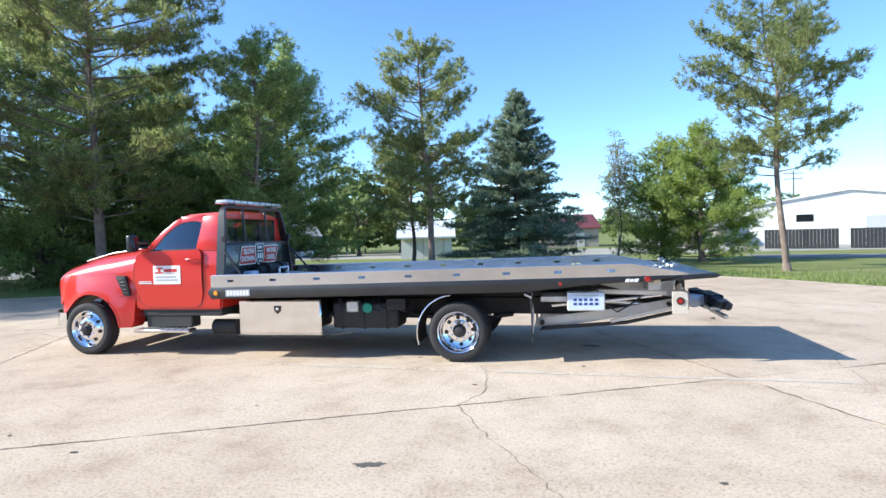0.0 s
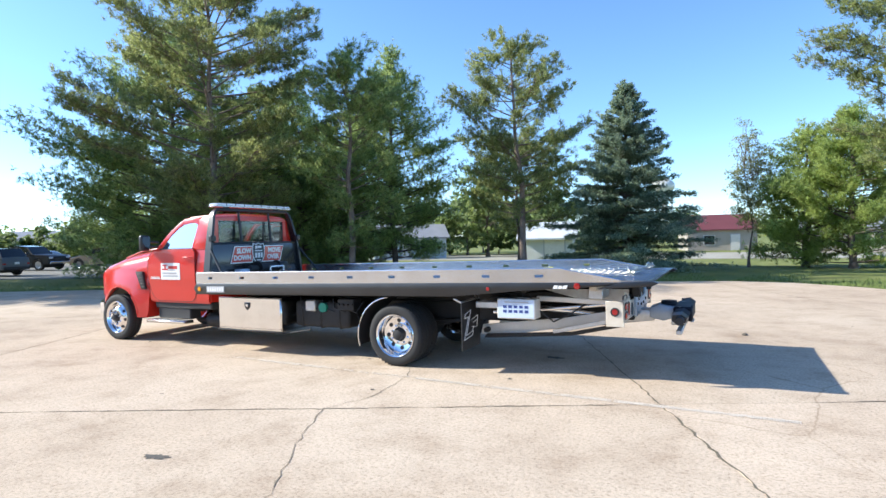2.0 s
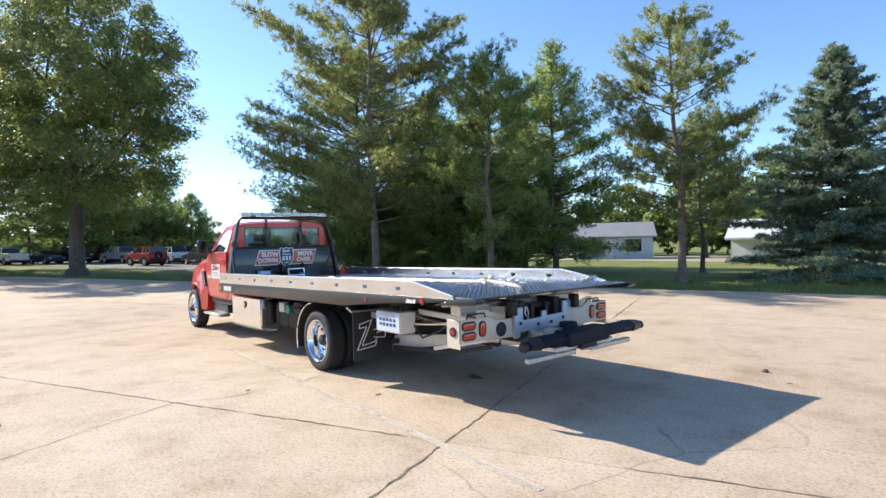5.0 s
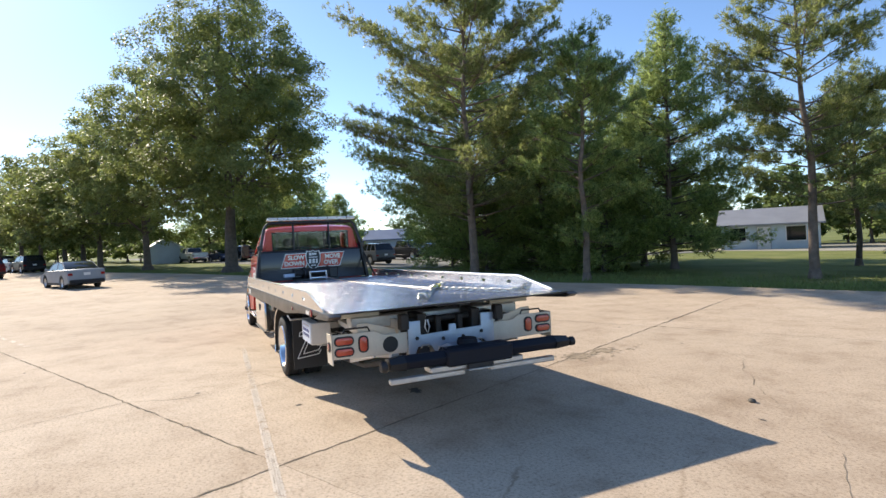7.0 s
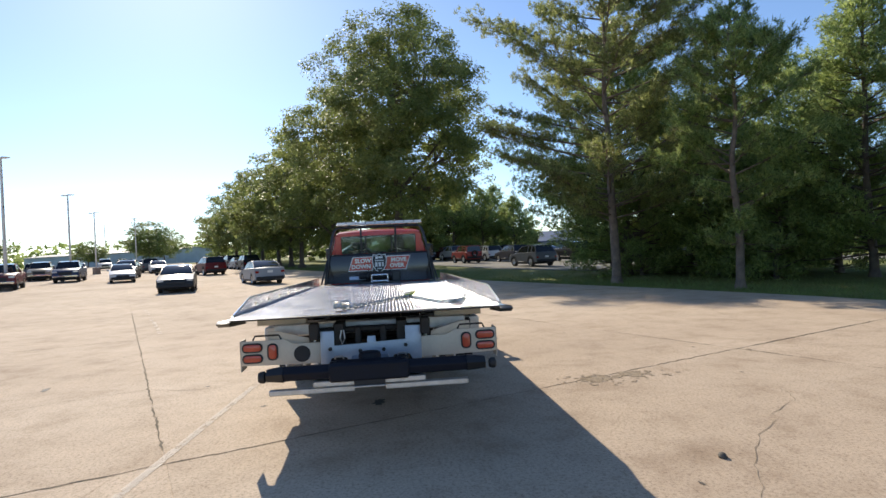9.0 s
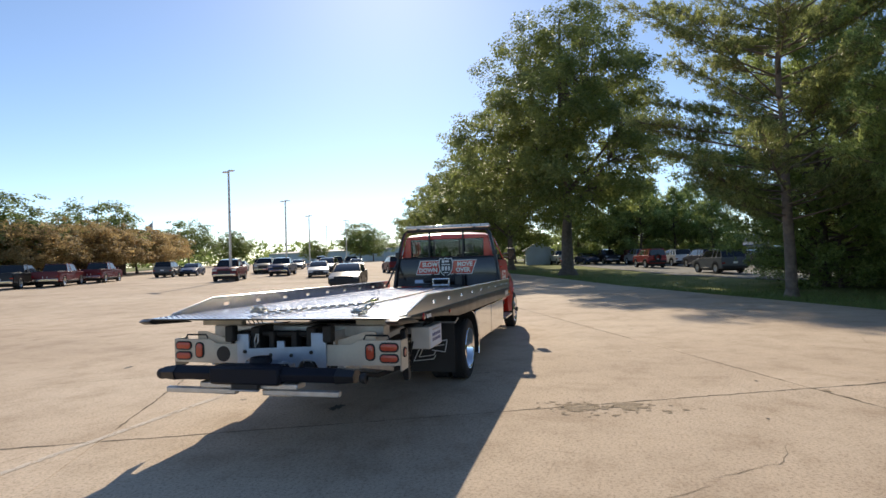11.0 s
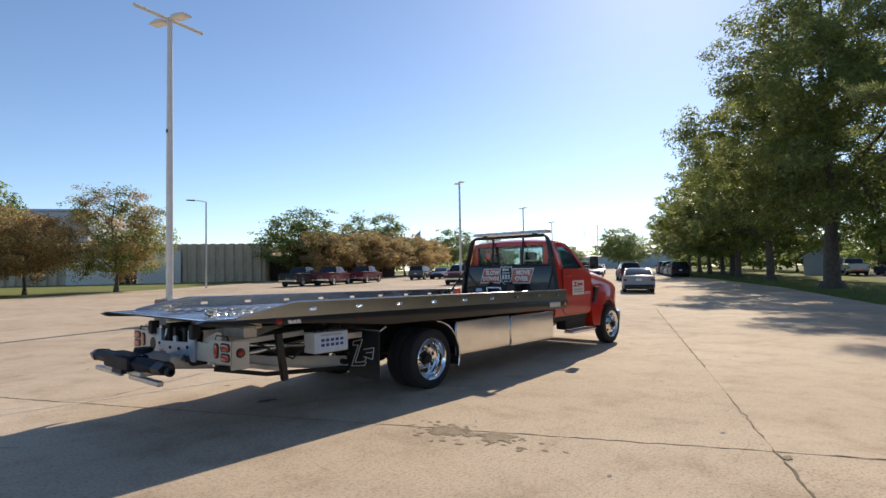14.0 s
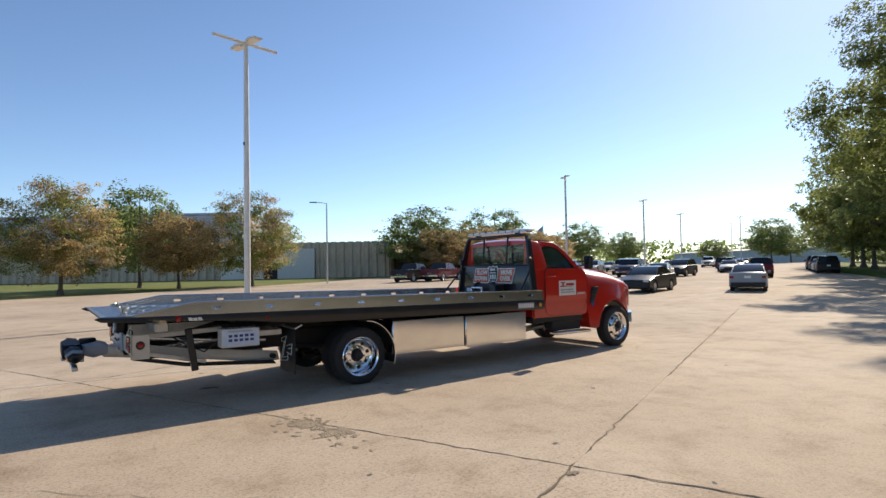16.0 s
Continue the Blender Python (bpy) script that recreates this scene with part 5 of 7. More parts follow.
part("pivot_cap", lathe([(0.0, -0.03), (0.09, -0.03), (0.10, 0.0), (0.10, 0.03)], 20, m=Matrix.Translation((3.36, 0, 0.81)) @ Matrix.Rotation(radians(-90), 4, "X")), BLUE_STEEL, wl)
for s in (-1, 1):
    part("wheel_arm", box(3.50, 3.56, min(s * 0.13, s * 0.85), max(s * 0.13, s * 0.85), 0.545, 0.595, 0.008), GALV, wl)
    part("arm_receiver", box(3.42, 3.58, min(s * 0.12, s * 0.48), max(s * 0.12, s * 0.48), 0.60, 0.655, 0.01), GALV, wl)
    part("arm_pin", tube([(3.50, s * 0.30, 0.60), (3.50, s * 0.30, 0.80)], 0.025, seg=10), GALV, wl)
both(lambda s: part("lower_link", prism([(1.12, 0.36), (1.16, 0.42), (2.3, 0.50), (2.92, 0.64), (2.92, 0.59), (2.3, 0.45)], "y", s * 0.70, s * 0.72, 0.004), DARK_STEEL, wl))
both(lambda s: part("link_pin", tube([(1.16, s * 0.58, 0.47), (1.16, s * 0.74, 0.47)], 0.035, seg=12), DARK_STEEL, wl))
both(lambda s: part("link_pin", tube([(2.86, s * 0.56, 0.72), (2.86, s * 0.76, 0.72)], 0.03, seg=12), DARK_STEEL, wl))
both(lambda s: part("cylinder_rod", tube([(1.3, s * 0.80, 0.72), (2.0, s * 0.80, 0.78), (2.75, s * 0.80, 0.86)], 0.022, seg=10), CHROME, wl))
for s in (-1, 1):
    for k in range(1):
        part("hydraulic_hose", tube([(1.98, s * (1.0 + 0.03 * k), 0.78 + 0.03 * k), (2.15, s * 1.02, 0.66 + 0.04 * k), (2.32, s * 0.92, 0.74 + 0.05 * k), (2.6, s * 0.82, 0.93)], 0.011, seg=7), BLACK, wl)
part("prop_bar", box(-0.04, 0.04, -0.03, 0.03, -0.27, 0.27, 0.01, m=pose(2.30, 1.02, 0.70, 0, 9, 0)), BLACK, wl, "black dangling prop bar")

# control stations under the deck
def control(s):
    c = new("control_panel")
    c.parent = truck
    tagged(c, "pale blue lever control panel with black legends")
    y0, y1 = sorted((s * 0.98, s * 1.20))
    part("box", box(1.50, 1.98, y0, y1, 0.70, 0.94, 0.01), WHITE_STEEL, c)
    yf = s * 1.20
    part("face", box(1.515, 1.965, min(yf, yf + s * 0.004), max(yf, yf + s * 0.004), 0.715, 0.925), DECAL_BLUE, c)
    for r in range(2):
        for k in range(5):
            x = 1.58 + 0.068 * k
            part("legend_bar", box(x, x + 0.045, min(yf, yf + s * 0.007), max(yf, yf + s * 0.007), 0.775 + 0.055 * r, 0.808 + 0.055 * r), LEGEND_BLUE, c)
    part("legend_bar", box(1.60, 1.90, min(yf, yf + s * 0.007), max(yf, yf + s * 0.007), 0.895, 0.912), DECAL_GREY, c)
    for k in range(5):
        x = 1.56 + 0.085 * k
        part("lever", tube([(x, s * 1.10, 0.94), (x, s * 1.14, 1.0)], 0.007, seg=6), BLACK, c)
    part("mount_arm", box(1.15, 1.52, min(s * 0.5, s * 1.05), max(s * 0.5, s * 1.05), 0.80, 0.88, 0.01), GALV, c)


both(control)


def mudguard(s):
    f = new("mud_flap")
    f.parent = truck
    tagged(f, "black rubber mud flap with white outlined emblem")
    y0, y1 = sorted((s * 0.66, s * 1.24))
    part("sheet", box(1.03, 1.045, y0, y1, 0.27, 0.88, 0.003), BLACK_MATT, f)
    part("hanger", tube([(0.95, s * 0.6, 0.90), (1.037, s * 0.68, 0.885), (1.037, s * 1.26, 0.885), (0.95, s * 1.27, 0.93)], 0.012, seg=8), GALV, f)
    # slanted emblem of plain strokes
    xo = 1.048
    c = s * 0.95
    k = 1.0
    strokes = [((-0.20, 0.15), (-0.02, 0.19)), ((-0.02, 0.19), (-0.17, -0.12)), ((-0.17, -0.12), (0.02, -0.09)), ((0.02, -0.09), (0.06, -0.03)), ((-0.20, 0.15), (-0.21, 0.10)), ((-0.21, 0.10), (-0.10, 0.11)), ((-0.10, 0.11), (-0.24, -0.17)), ((-0.24, -0.17), (0.02, -0.14)), ((0.02, -0.14), (0.05, -0.09)),
               ((0.0, 0.06), (0.20, 0.10)), ((0.20, 0.10), (0.17, -0.05)), ((0.17, -0.05), (0.0, -0.03)), ((0.05, 0.02), (0.16, 0.04))]
    for (a, b), (d, e) in strokes:
        part("emblem_stroke", tube([(xo, c + a, 0.57 + b), (xo, c + d, 0.57 + e)], 0.006, seg=6), DECAL_WHITE, f)
    g = new("fender_edge")
    g.parent = truck
    part("quarter_fender", prism(arc(0.0, 0.40, 0.53, 95, 195, 12) + list(reversed(arc(0.0, 0.40, 0.515, 95, 195, 12))), "y", s * 0.70, s * 1.235), BLACK_MATT, g)
    part("bright_edge", tube([(x, s * 1.238, z) for x, z in arc(0.0, 0.40, 0.523, 95, 197, 14)], 0.010, seg=8), CHROME, g)


both(mudguard)


# ---- trees ----
def fast_mesh(name, pts, k, mat):
    """Many separate k-cornered leaves from one array of corners."""
    pts = np.asarray(pts, dtype=np.float32).reshape(-1, 3)
    n = len(pts) // k
    me = bpy.data.meshes.new(name)
    me.vertices.add(len(pts))
    me.vertices.foreach_set("co", pts.ravel())
    me.loops.add(n * k)
    me.loops.foreach_set("vertex_index", np.arange(n * k, dtype=np.int32))
    me.polygons.add(n)
    me.polygons.foreach_set("loop_start", np.arange(0, n * k, k, dtype=np.int32))
    me.update(calc_edges=True)
    me.materials.append(mat)
    return me


def unit(a):
    return a / (np.linalg.norm(a, axis=-1, keepdims=True) + 1e-9)


def needles(rng, p, d, count, length, width, spread):
    """Brushes of thin needles round points p with main way d."""
    n = len(p)
    way = unit(d[:, None, :] + rng.normal(0, spread, (n, count, 3)))
    base = p[:, None, :] + rng.normal(0, length * 0.22, (n, count, 3))
    ln = length * rng.uniform(0.6, 1.15, (n, count, 1))
    tip = base + way * ln
    face = np.array([0, 0, 0.9]) + unit(base * np.array([1, 1, 0])) * 0.45 + rng.normal(0, 0.55, (n, count, 3))
    side = unit(np.cross(way, face)) * width * 0.5
    return np.stack([base - side, base + side, tip], axis=2)


def leaves(rng, p, size):
    """Loose four-cornered leaves at points p."""
    n = len(p)
    face = np.array([0, 0, 0.75]) + unit((p - p.mean(axis=0)) * np.array([1, 1, 0.3])) * 0.6 + rng.normal(0, 0.5, (n, 3))
    u = unit(np.cross(face, rng.normal(0, 1, (n, 3))))
    v = unit(np.cross(face, u))
    s = size * rng.uniform(0.6, 1.25, (n, 1))
    w = np.cross(u, v) * s * 0.12
    return np.stack([p - u * s * 0.6, p + v * s * 0.36 + w, p + u * s * 0.6, p - v * s * 0.36 + w], axis=1)


class Wood:
    """Collects tapered limbs as one mesh."""

    def __init__(self):
        self.v, self.f = [], []

    def limb(self, pts, r0, r1, seg=6):
        base = len(self.v)
        m = len(pts)
        for i, p in enumerate(pts):
            p = Vector(p)
            d = (Vector(pts[min(i + 1, m - 1)]) - Vector(pts[max(i - 1, 0)])).normalized()
            s = d.cross(Vector((0, 0, 1)) if abs(d.z) < 0.9 else Vector((1, 0, 0))).normalized()
            u = s.cross(d)
            r = r0 + (r1 - r0) * (i / (m - 1))
            for k in range(seg):
                a = 2 * math.pi * k / seg
                self.v.append(tuple(p + (s * math.cos(a) + u * math.sin(a)) * r))
        for i in range(m - 1):
            for k in range(seg):
                a, b = base + i * seg + k, base + i * seg + (k + 1) % seg
                self.f.append((a, b, b + seg, a + seg))
        self.f.append(tuple(base + (m - 1) * seg + k for k in range(seg)))

    def mesh(self, mat):
        me = bpy.data.meshes.new("wood")
        me.from_pydata(self.v, [], self.f)
        me.polygons.foreach_set("use_smooth", [True] * len(me.polygons))
        me.materials.append(mat)
        return me


def conifer(name, label, x, y, height, base, radius, seed, leaf, bark, style="red_pine", lean=(0.0, 0.0), dens=1.0, trunk_r=0.17, group="pines on the lawn", grain=1.0):
    rng = np.random.default_rng(seed)
    t = thing(name, label, "tree", group, pose(x, y, gz(x, y) - 0.12))
    wood = Wood()
    crook = rng.normal(0, 0.10, (8, 2))

    def axis(z):
        f = z / height
        i = min(6, int(f * 7))
        g = f * 7 - i
        cx = crook[i] * (1 - g) + crook[i + 1] * g
        return np.array([lean[0] * f + cx[0] * min(1, f * 3), lean[1] * f + cx[1] * min(1, f * 3), z])

    wood.limb([axis(z) for z in np.linspace(0, height, 14)], trunk_r, 0.02, 9)
    wood.limb([axis(0) + np.array([0, 0, -0.05]), axis(0.35)], trunk_r * 1.45, trunk_r, 9)
    P, D = [], []
    spec = {"red_pine": (0.62, 5, 0.14, 0.32), "white_pine": (0.42, 6, 0.05, 0.35), "spruce": (0.33, 9, -0.20, 0.1)}[style]
    gap, per, rise, start = spec
    z = base
    while z < height - 0.25:
        f = (z - base) / (height - base)
        if style == "spruce":
            reach = radius * (1 - f) ** 0.92 + 0.12
        elif style == "white_pine":
            reach = radius * (0.80 + 0.40 * f if f < 0.35 else 0.81 * (1.03 - f) / 0.68 * 1.15) + 0.15
        else:
            reach = radius * (0.62 + 0.9 * f if f < 0.4 else 0.98 * ((1.04 - f) / 0.64) ** 0.75) + 0.15
        k = max(2, int(round(per * rng.uniform(0.6, 1.25))))
        a0 = rng.uniform(0, 6.28)
        for j in range(k):
            a = a0 + 6.28 * j / k + rng.normal(0, 0.3)
            r = reach * (rng.uniform(0.55, 1.18) if style != "spruce" else rng.uniform(0.72, 1.2))
            if style != "spruce" and rng.uniform() < 0.12:
                continue
            out = np.array([math.cos(a), math.sin(a), 0])
            zz = z + rng.uniform(-gap, gap) * 0.4
            p0 = axis(min(zz, height - 0.05))
            tilt = rise + rng.normal(0, 0.16 if style != "spruce" else 0.08) + (0.35 * f if style != "spruce" else 0.45 * f)
            n = 5
            pts = [p0 + out * r * q + np.array([0, 0, tilt * r * q + (0.10 if style != "spruce" else 0.08) * r * q * q]) for q in np.linspace(0, 1, n)]
            wood.limb(pts, 0.014 + 0.008 * r, 0.005, 4)
            # twigs with needle brushes
            m = max(4, int(r * {"spruce": 12, "white_pine": 11, "red_pine": 10}[style] * dens))
            for q in rng.uniform(start if r > 0.8 else 0.2, 1.0, m):
                c = p0 + out * r * q + np.array([0, 0, tilt * r * q + 0.10 * r * q * q])
                sw = rng.normal(0, 0.5)
                side = np.array([-out[1], out[0], 0]) * sw
                tw = r * (0.16 if style != "red_pine" else 0.22) * rng.uniform(0.5, 1.3) * (1.35 - q * 0.5)
                way = unit(out * 0.8 + side * 1.5 + np.array([0, 0, 0.30 if style == "red_pine" else (0.12 if style == "white_pine" else -0.08)]))
                end = c + way * tw
                if style == "red_pine":
                    wood.limb([c, end], 0.008, 0.004, 3)
                for g in np.linspace(0.25 if style != "red_pine" else 0.55, 1.0, 4 if style != "red_pine" else 3):
                    P.append(c + way * tw * g + rng.normal(0, {"spruce": 0.05, "white_pine": 0.15, "red_pine": 0.12}[style], 3) + np.array([0, 0, 0.0 if style == "spruce" else abs(rng.normal(0, 0.10))]))
                    D.append(way + np.array([0, 0, 0.25 if style == "red_pine" else 0.08]))
        z += gap * rng.uniform(0.75, 1.2) * (1 - 0.35 * f)
    # leader
    for g in np.linspace(height - 0.6, height + 0.1, 5):
        P.append(axis(min(g, height)))
        D.append(np.array([0, 0, 1.0]))
    P, D = np.array(P), np.array(D)
    cnt, ln, wd, sp = {"red_pine": (17, 0.19, 0.034, 1.0), "white_pine": (9, 0.19, 0.044, 0.95), "spruce": (8, 0.15, 0.042, 0.8)}[style]
    crown = needles(rng, P, D, max(3, int(cnt / grain)), ln * (1 + 0.4 * (grain - 1)), wd * grain, sp)
    part("trunk", wood.mesh(bark), bark, t)
    part("crown", fast_mesh("crown", crown.reshape(-1, 3), 3, leaf), leaf, t)
    return t


def broadleaf(name, label, x, y, height, base, radius, seed, leaf, bark=BARK, count=24000, size=0.22, clusters=110, trunk_r=0.3, egg=0.55, group="", crown_w=1.0, second=None, loose=1.0, shift=(0.0, 0.0)):
    rng = np.random.default_rng(seed)
    t = thing(name, label, "tree", group, pose(x, y, gz(x, y) - 0.12))
    wood = Wood()
    top = height - base
    # cluster centres inside an uneven egg
    C = []
    lob = rng.uniform(0.62, 1.2, 9)
    while len(C) < clusters:
        q = rng.uniform(-1, 1, 3)
        zf = (q[2] + 1) / 2
        prof = math.sin(math.pi * min(1, max(0.03, zf)) ** egg) ** 0.75 if zf < 1 else 0
        rr = math.hypot(q[0], q[1])
        a = math.atan2(q[1], q[0])
        lo = lob[int((a + math.pi) / 6.284 * 8.99)]
        if rr < prof * lo and (rr > prof * lo * 0.40 or rng.uniform() < 0.3):
            C.append((q[0] * radius + shift[0], q[1] * radius + shift[1], base + zf * top))
    C = np.array(C)
    fork = base + top * 0.12
    wood.limb([(0, 0, -0.05), (0, 0, 0.4), (rng.normal(0, 0.08), rng.normal(0, 0.08), fork * 0.6), (rng.normal(0, 0.12), rng.normal(0, 0.12), fork), (rng.normal(0, 0.3), rng.normal(0, 0.3), base + top * 0.55), (0, 0, base + top * 0.92)], trunk_r, trunk_r * 0.12, 9)
    wood.limb([(0, 0, -0.08), (0, 0, 0.5)], trunk_r * 1.5, trunk_r, 9)
    main = []
    for k in range(9):
        a = 6.28 * k / 9 + rng.normal(0, 0.3)
        z0 = base * 0.9 + top * rng.uniform(0.02, 0.45)
        r = radius * rng.uniform(0.32, 0.55)
        ez = z0 + r * rng.uniform(0.35, 0.9)
        r *= max(0.15, math.sin(math.pi * min(0.98, max(0.05, (ez - base) / top)) ** egg)) * 0.8
        e = np.array([math.cos(a) * r, math.sin(a) * r, ez])
        s = np.array([0, 0, z0])
        wood.limb([s, s * 0.55 + e * 0.45 + np.array([0, 0, -0.04 * r]), e], trunk_r * 0.36, trunk_r * 0.10, 6)
        main += [s * 0.5 + e * 0.5, e]
    main = np.array(main)
    for c in C:
        j = int(np.argmin(np.linalg.norm(main - c, axis=1) + np.maximum(0, main[:, 2] - c[2])))
        wood.limb([main[j], (main[j] + c) / 2 + rng.normal(0, 0.15, 3), c], trunk_r * 0.09, 0.012, 4)
    cr = radius * 0.20 * loose
    sprays = 7
    per = count // (clusters * sprays)
    hub = unit(rng.normal(0, 1, (clusters, sprays, 3))) * rng.uniform(0.45, 1.0, (clusters, sprays, 1)) * rng.uniform(0.6, 1.3, (clusters, 1, 1))
    ball = unit(rng.normal(0, 1, (clusters, sprays, per, 3))) * rng.uniform(0.0, 1.0, (clusters, sprays, per, 1)) ** 0.4
    ball *= rng.uniform(0.32, 0.62, (clusters, sprays, 1, 1))
    pts = (C[:, None, None, :] + (hub[:, :, None, :] * np.array([1, 1, 0.7]) + ball * np.array([1, 1, 0.62])) * cr).reshape(-1, 3)
    per *= sprays
    part("trunk", wood.mesh(bark), bark, t)
    if second is None:
        part("crown", fast_mesh("crown", leaves(rng, pts, size).reshape(-1, 3), 4, leaf), leaf, t)
    else:
        pick = np.repeat(rng.uniform(0, 1, clusters) < 0.45, per)
        part("crown", fast_mesh("crown", leaves(rng, pts[~pick], size).reshape(-1, 3), 4, leaf), leaf, t)
        part("turned_foliage", fast_mesh("crown", leaves(rng, pts[pick], size).reshape(-1, 3), 4, second), second, t)
    return t


RP = "tall red pine with bare lower trunk and tufted crown"
conifer("pine_tree", RP, -15.4, 9.9, 14.4, 2.8, 5.1, 11, RED_PINE, PINE_BARK, lean=(-0.3, 0.0), dens=1.25, trunk_r=0.21)
conifer("pine_tree", "slender pine with thin pale trunk and feathery crown", -10.1, 12.1, 10.0, 1.7, 2.3, 12, WHITE_PINE, PINE_BARK, lean=(0.1, 0), trunk_r=0.15)
conifer("pine_tree", RP, -4.2, 17.0, 10.6, 2.7, 3.1, 13, RED_PINE, PINE_BARK, lean=(-0.45, 0), dens=1.0)
conifer("pine_tree", "open red pine with leaning trunk at the lawn edge", 10.4, 16.1, 10.6, 3.9, 3.1, 14, RED_PINE, PINE_BARK, lean=(-0.75, 0.1), dens=1.0, trunk_r=0.14)
conifer("spruce_tree", "dense blue-green spruce with branches to the ground", -0.6, 22.8, 9.7, 0.3, 4.0, 15, SPRUCE, BARK, "spruce", dens=1.0, trunk_r=0.14)
conifer("pine_tree", "broad dark white pine with branches to the ground", -21.4, 13.0, 13.0, 0.4, 6.1, 16, WHITE_PINE, BARK, "white_pine", lean=(-0.4, 0), dens=0.74, trunk_r=0.22)
conifer("pine_tree", "dense white pine behind the slender pine", -12.0, 18.8, 11.8, 0.9, 3.9, 17, WHITE_PINE, BARK, "white_pine", dens=0.75)
conifer("pine_tree", "dense dark pine between the trunks", -18.6, 15.8, 10.2, 0.4, 3.7, 18, WHITE_PINE, BARK, "white_pine", dens=0.6)
conifer("pine_tree", "dense dark pine between the trunks", -15.2, 20.0, 9.0, 0.3, 3.4, 19, WHITE_PINE, BARK, "white_pine", dens=0.6)
conifer("pine_tree", "smaller pine with dark trunk on the lawn", -6.8, 24.0, 7.6, 2.4, 2.8, 20, RED_PINE, BARK, dens=0.9, trunk_r=0.13)
conifer("pine_tree", "soft yellow-green pine by the lawn edge", 9.3, 24.8, 7.6, 0.25, 3.4, 21, YELLOW_PINE, BARK, "white_pine", dens=1.0)
conifer("pine_tree", "soft yellow-green pine by the lawn edge", 7.6, 26.6, 7.2, 0.4, 2.7, 22, YELLOW_PINE, BARK, "white_pine", dens=0.8)
broadleaf("birch_tree", "thin sparse tree with pale leaves", 5.0, 26.0, 8.0, 1.3, 1.05, 30, BIRCH_LEAF, BARK, 9000, 0.085, 120, 0.07, loose=2.0, egg=1.0)
# lime clusters vary the oaks' colour and stand in for sunlit highlights
broadleaf("oak_tree", "tall spreading oak on the grass strip", -38.4, 1.0, 21.8, 3.3, 10.0, 31, OAK_LEAF, BARK, 122000, 0.19, 270, 0.62, egg=0.78, loose=0.76, second=LIME_LEAF, shift=(0.4, 1.3))
broadleaf("oak_tree", "lower rounded oak beside the tall one", -52.5, -5.4, 20.6, 3.0, 9.0, 32, OAK_LEAF, BARK, 72000, 0.21, 200, 0.42, second=LIME_LEAF, loose=0.78)
row_src = broadleaf("oak_tree", "dark rounded shade tree in a row along the lot", -61.0, -10.2, 15.6, 3.0, 7.6, 33, OAK_LEAF, BARK, 19000, 0.31, 130, 0.36, loose=0.82, second=LIME_LEAF, group="row of shade trees")
for i, (x, y) in enumerate(((-68.0, -12.6), (-73.7, -15.2), (-80.8, -18.9), (-88.0, -22.5), (-97.0, -27.0))):
    copy_thing(row_src, pose(x, y, gz(x, y) - 0.12, 0, 0, 67 * i + 40)).scale = (1 - 0.03 * (i % 3),) * 2 + (0.90 + 0.05 * (i % 4),)
for x, y, h, r, sd in ((-20.6, 13.4, 4.6, 2.9, 61), (-16.2, 16.4, 5.2, 3.0, 62), (-13.6, 15.9, 3.8, 2.3, 63), (-22.6, 17.2, 6.4, 3.4, 64), (-19.4, 20.4, 7.0, 3.4, 66), (-27.5, 14.5, 7.5, 3.6, 67)):
    conifer("young_pine", "low dark pine filling the gap under the taller trees", x, y, h, 0.1, r, sd, WHITE_PINE, BARK, "white_pine", dens=0.75, trunk_r=0.09)
conifer("pine_tree", "broad white pine at the back of the stand", -22.0, 22.5, 12.5, 0.8, 4.4, 68, WHITE_PINE, BARK, "white_pine", dens=0.6)
# lighter trees on the far side by the long building
far_src = broadleaf("shade_tree", "green rounded tree before the long building", -4.4, -57.0, 11.4, 2.4, 4.9, 40, GREEN_LEAF, BARK, 13000, 0.28, 140, 0.2, loose=1.3, group="trees by the long building")
back_src = broadleaf("shade_tree", "green rounded tree beyond the further lot", -72.0, 8.0, 9.6, 2.0, 4.4, 47, GREEN_LEAF, BARK, 4200, 0.46, 70, 0.2, loose=1.15, group="trees beyond the lots")
br_src = broadleaf("shade_tree", "small tree with leaves turning brown", 2.6, -46.1, 9.8, 1.7, 5.0, 41, LIME_LEAF, BARK, 30000, 0.17, 130, 0.2, loose=1.3, group="trees by the long building", second=BROWN_LEAF)
copy_thing(br_src, pose(-13.2, -48.6, gz(-13.2, -48.6) - 0.12, 0, 0, 110)).scale = (0.98, 0.98, 1.0)
br2 = broadleaf("shade_tree", "small tree with leaves turning brown", -6.8, -50.0, 8.0, 1.6, 4.0, 42, BROWN_LEAF, BARK, 21000, 0.18, 110, 0.16, loose=1.4, group="trees by the long building")
copy_thing(br_src, pose(12.5, -43.5, gz(12.5, -43.5) - 0.12, 0, 0, 250)).scale = (1.0, 1.0, 1.05)
copy_thing(far_src, pose(-42.2, -62.6, gz(-42.2, -62.6) - 0.12, 0, 0, 200)).scale = (1.45, 1.45, 0.96)
copy_thing(far_src, pose(-57.6, -63.6, gz(-57.6, -63.6) - 0.12, 0, 0, 300)).scale = (1.35, 1.35, 1.0)
for i, (x, y, s) in enumerate(((-41.6, -56.9, 0.92), (-48.0, -58.0, 1.0), (-54.5, -59.0, 0.95), (-62.0, -61.5, 0.98), (-70.0, -64.5, 0.95))):
    copy_thing(br2, pose(x, y, gz(x, y) - 0.12, 0, 0, 77 * i)).scale = (1.3 * s, 1.3 * s, s)
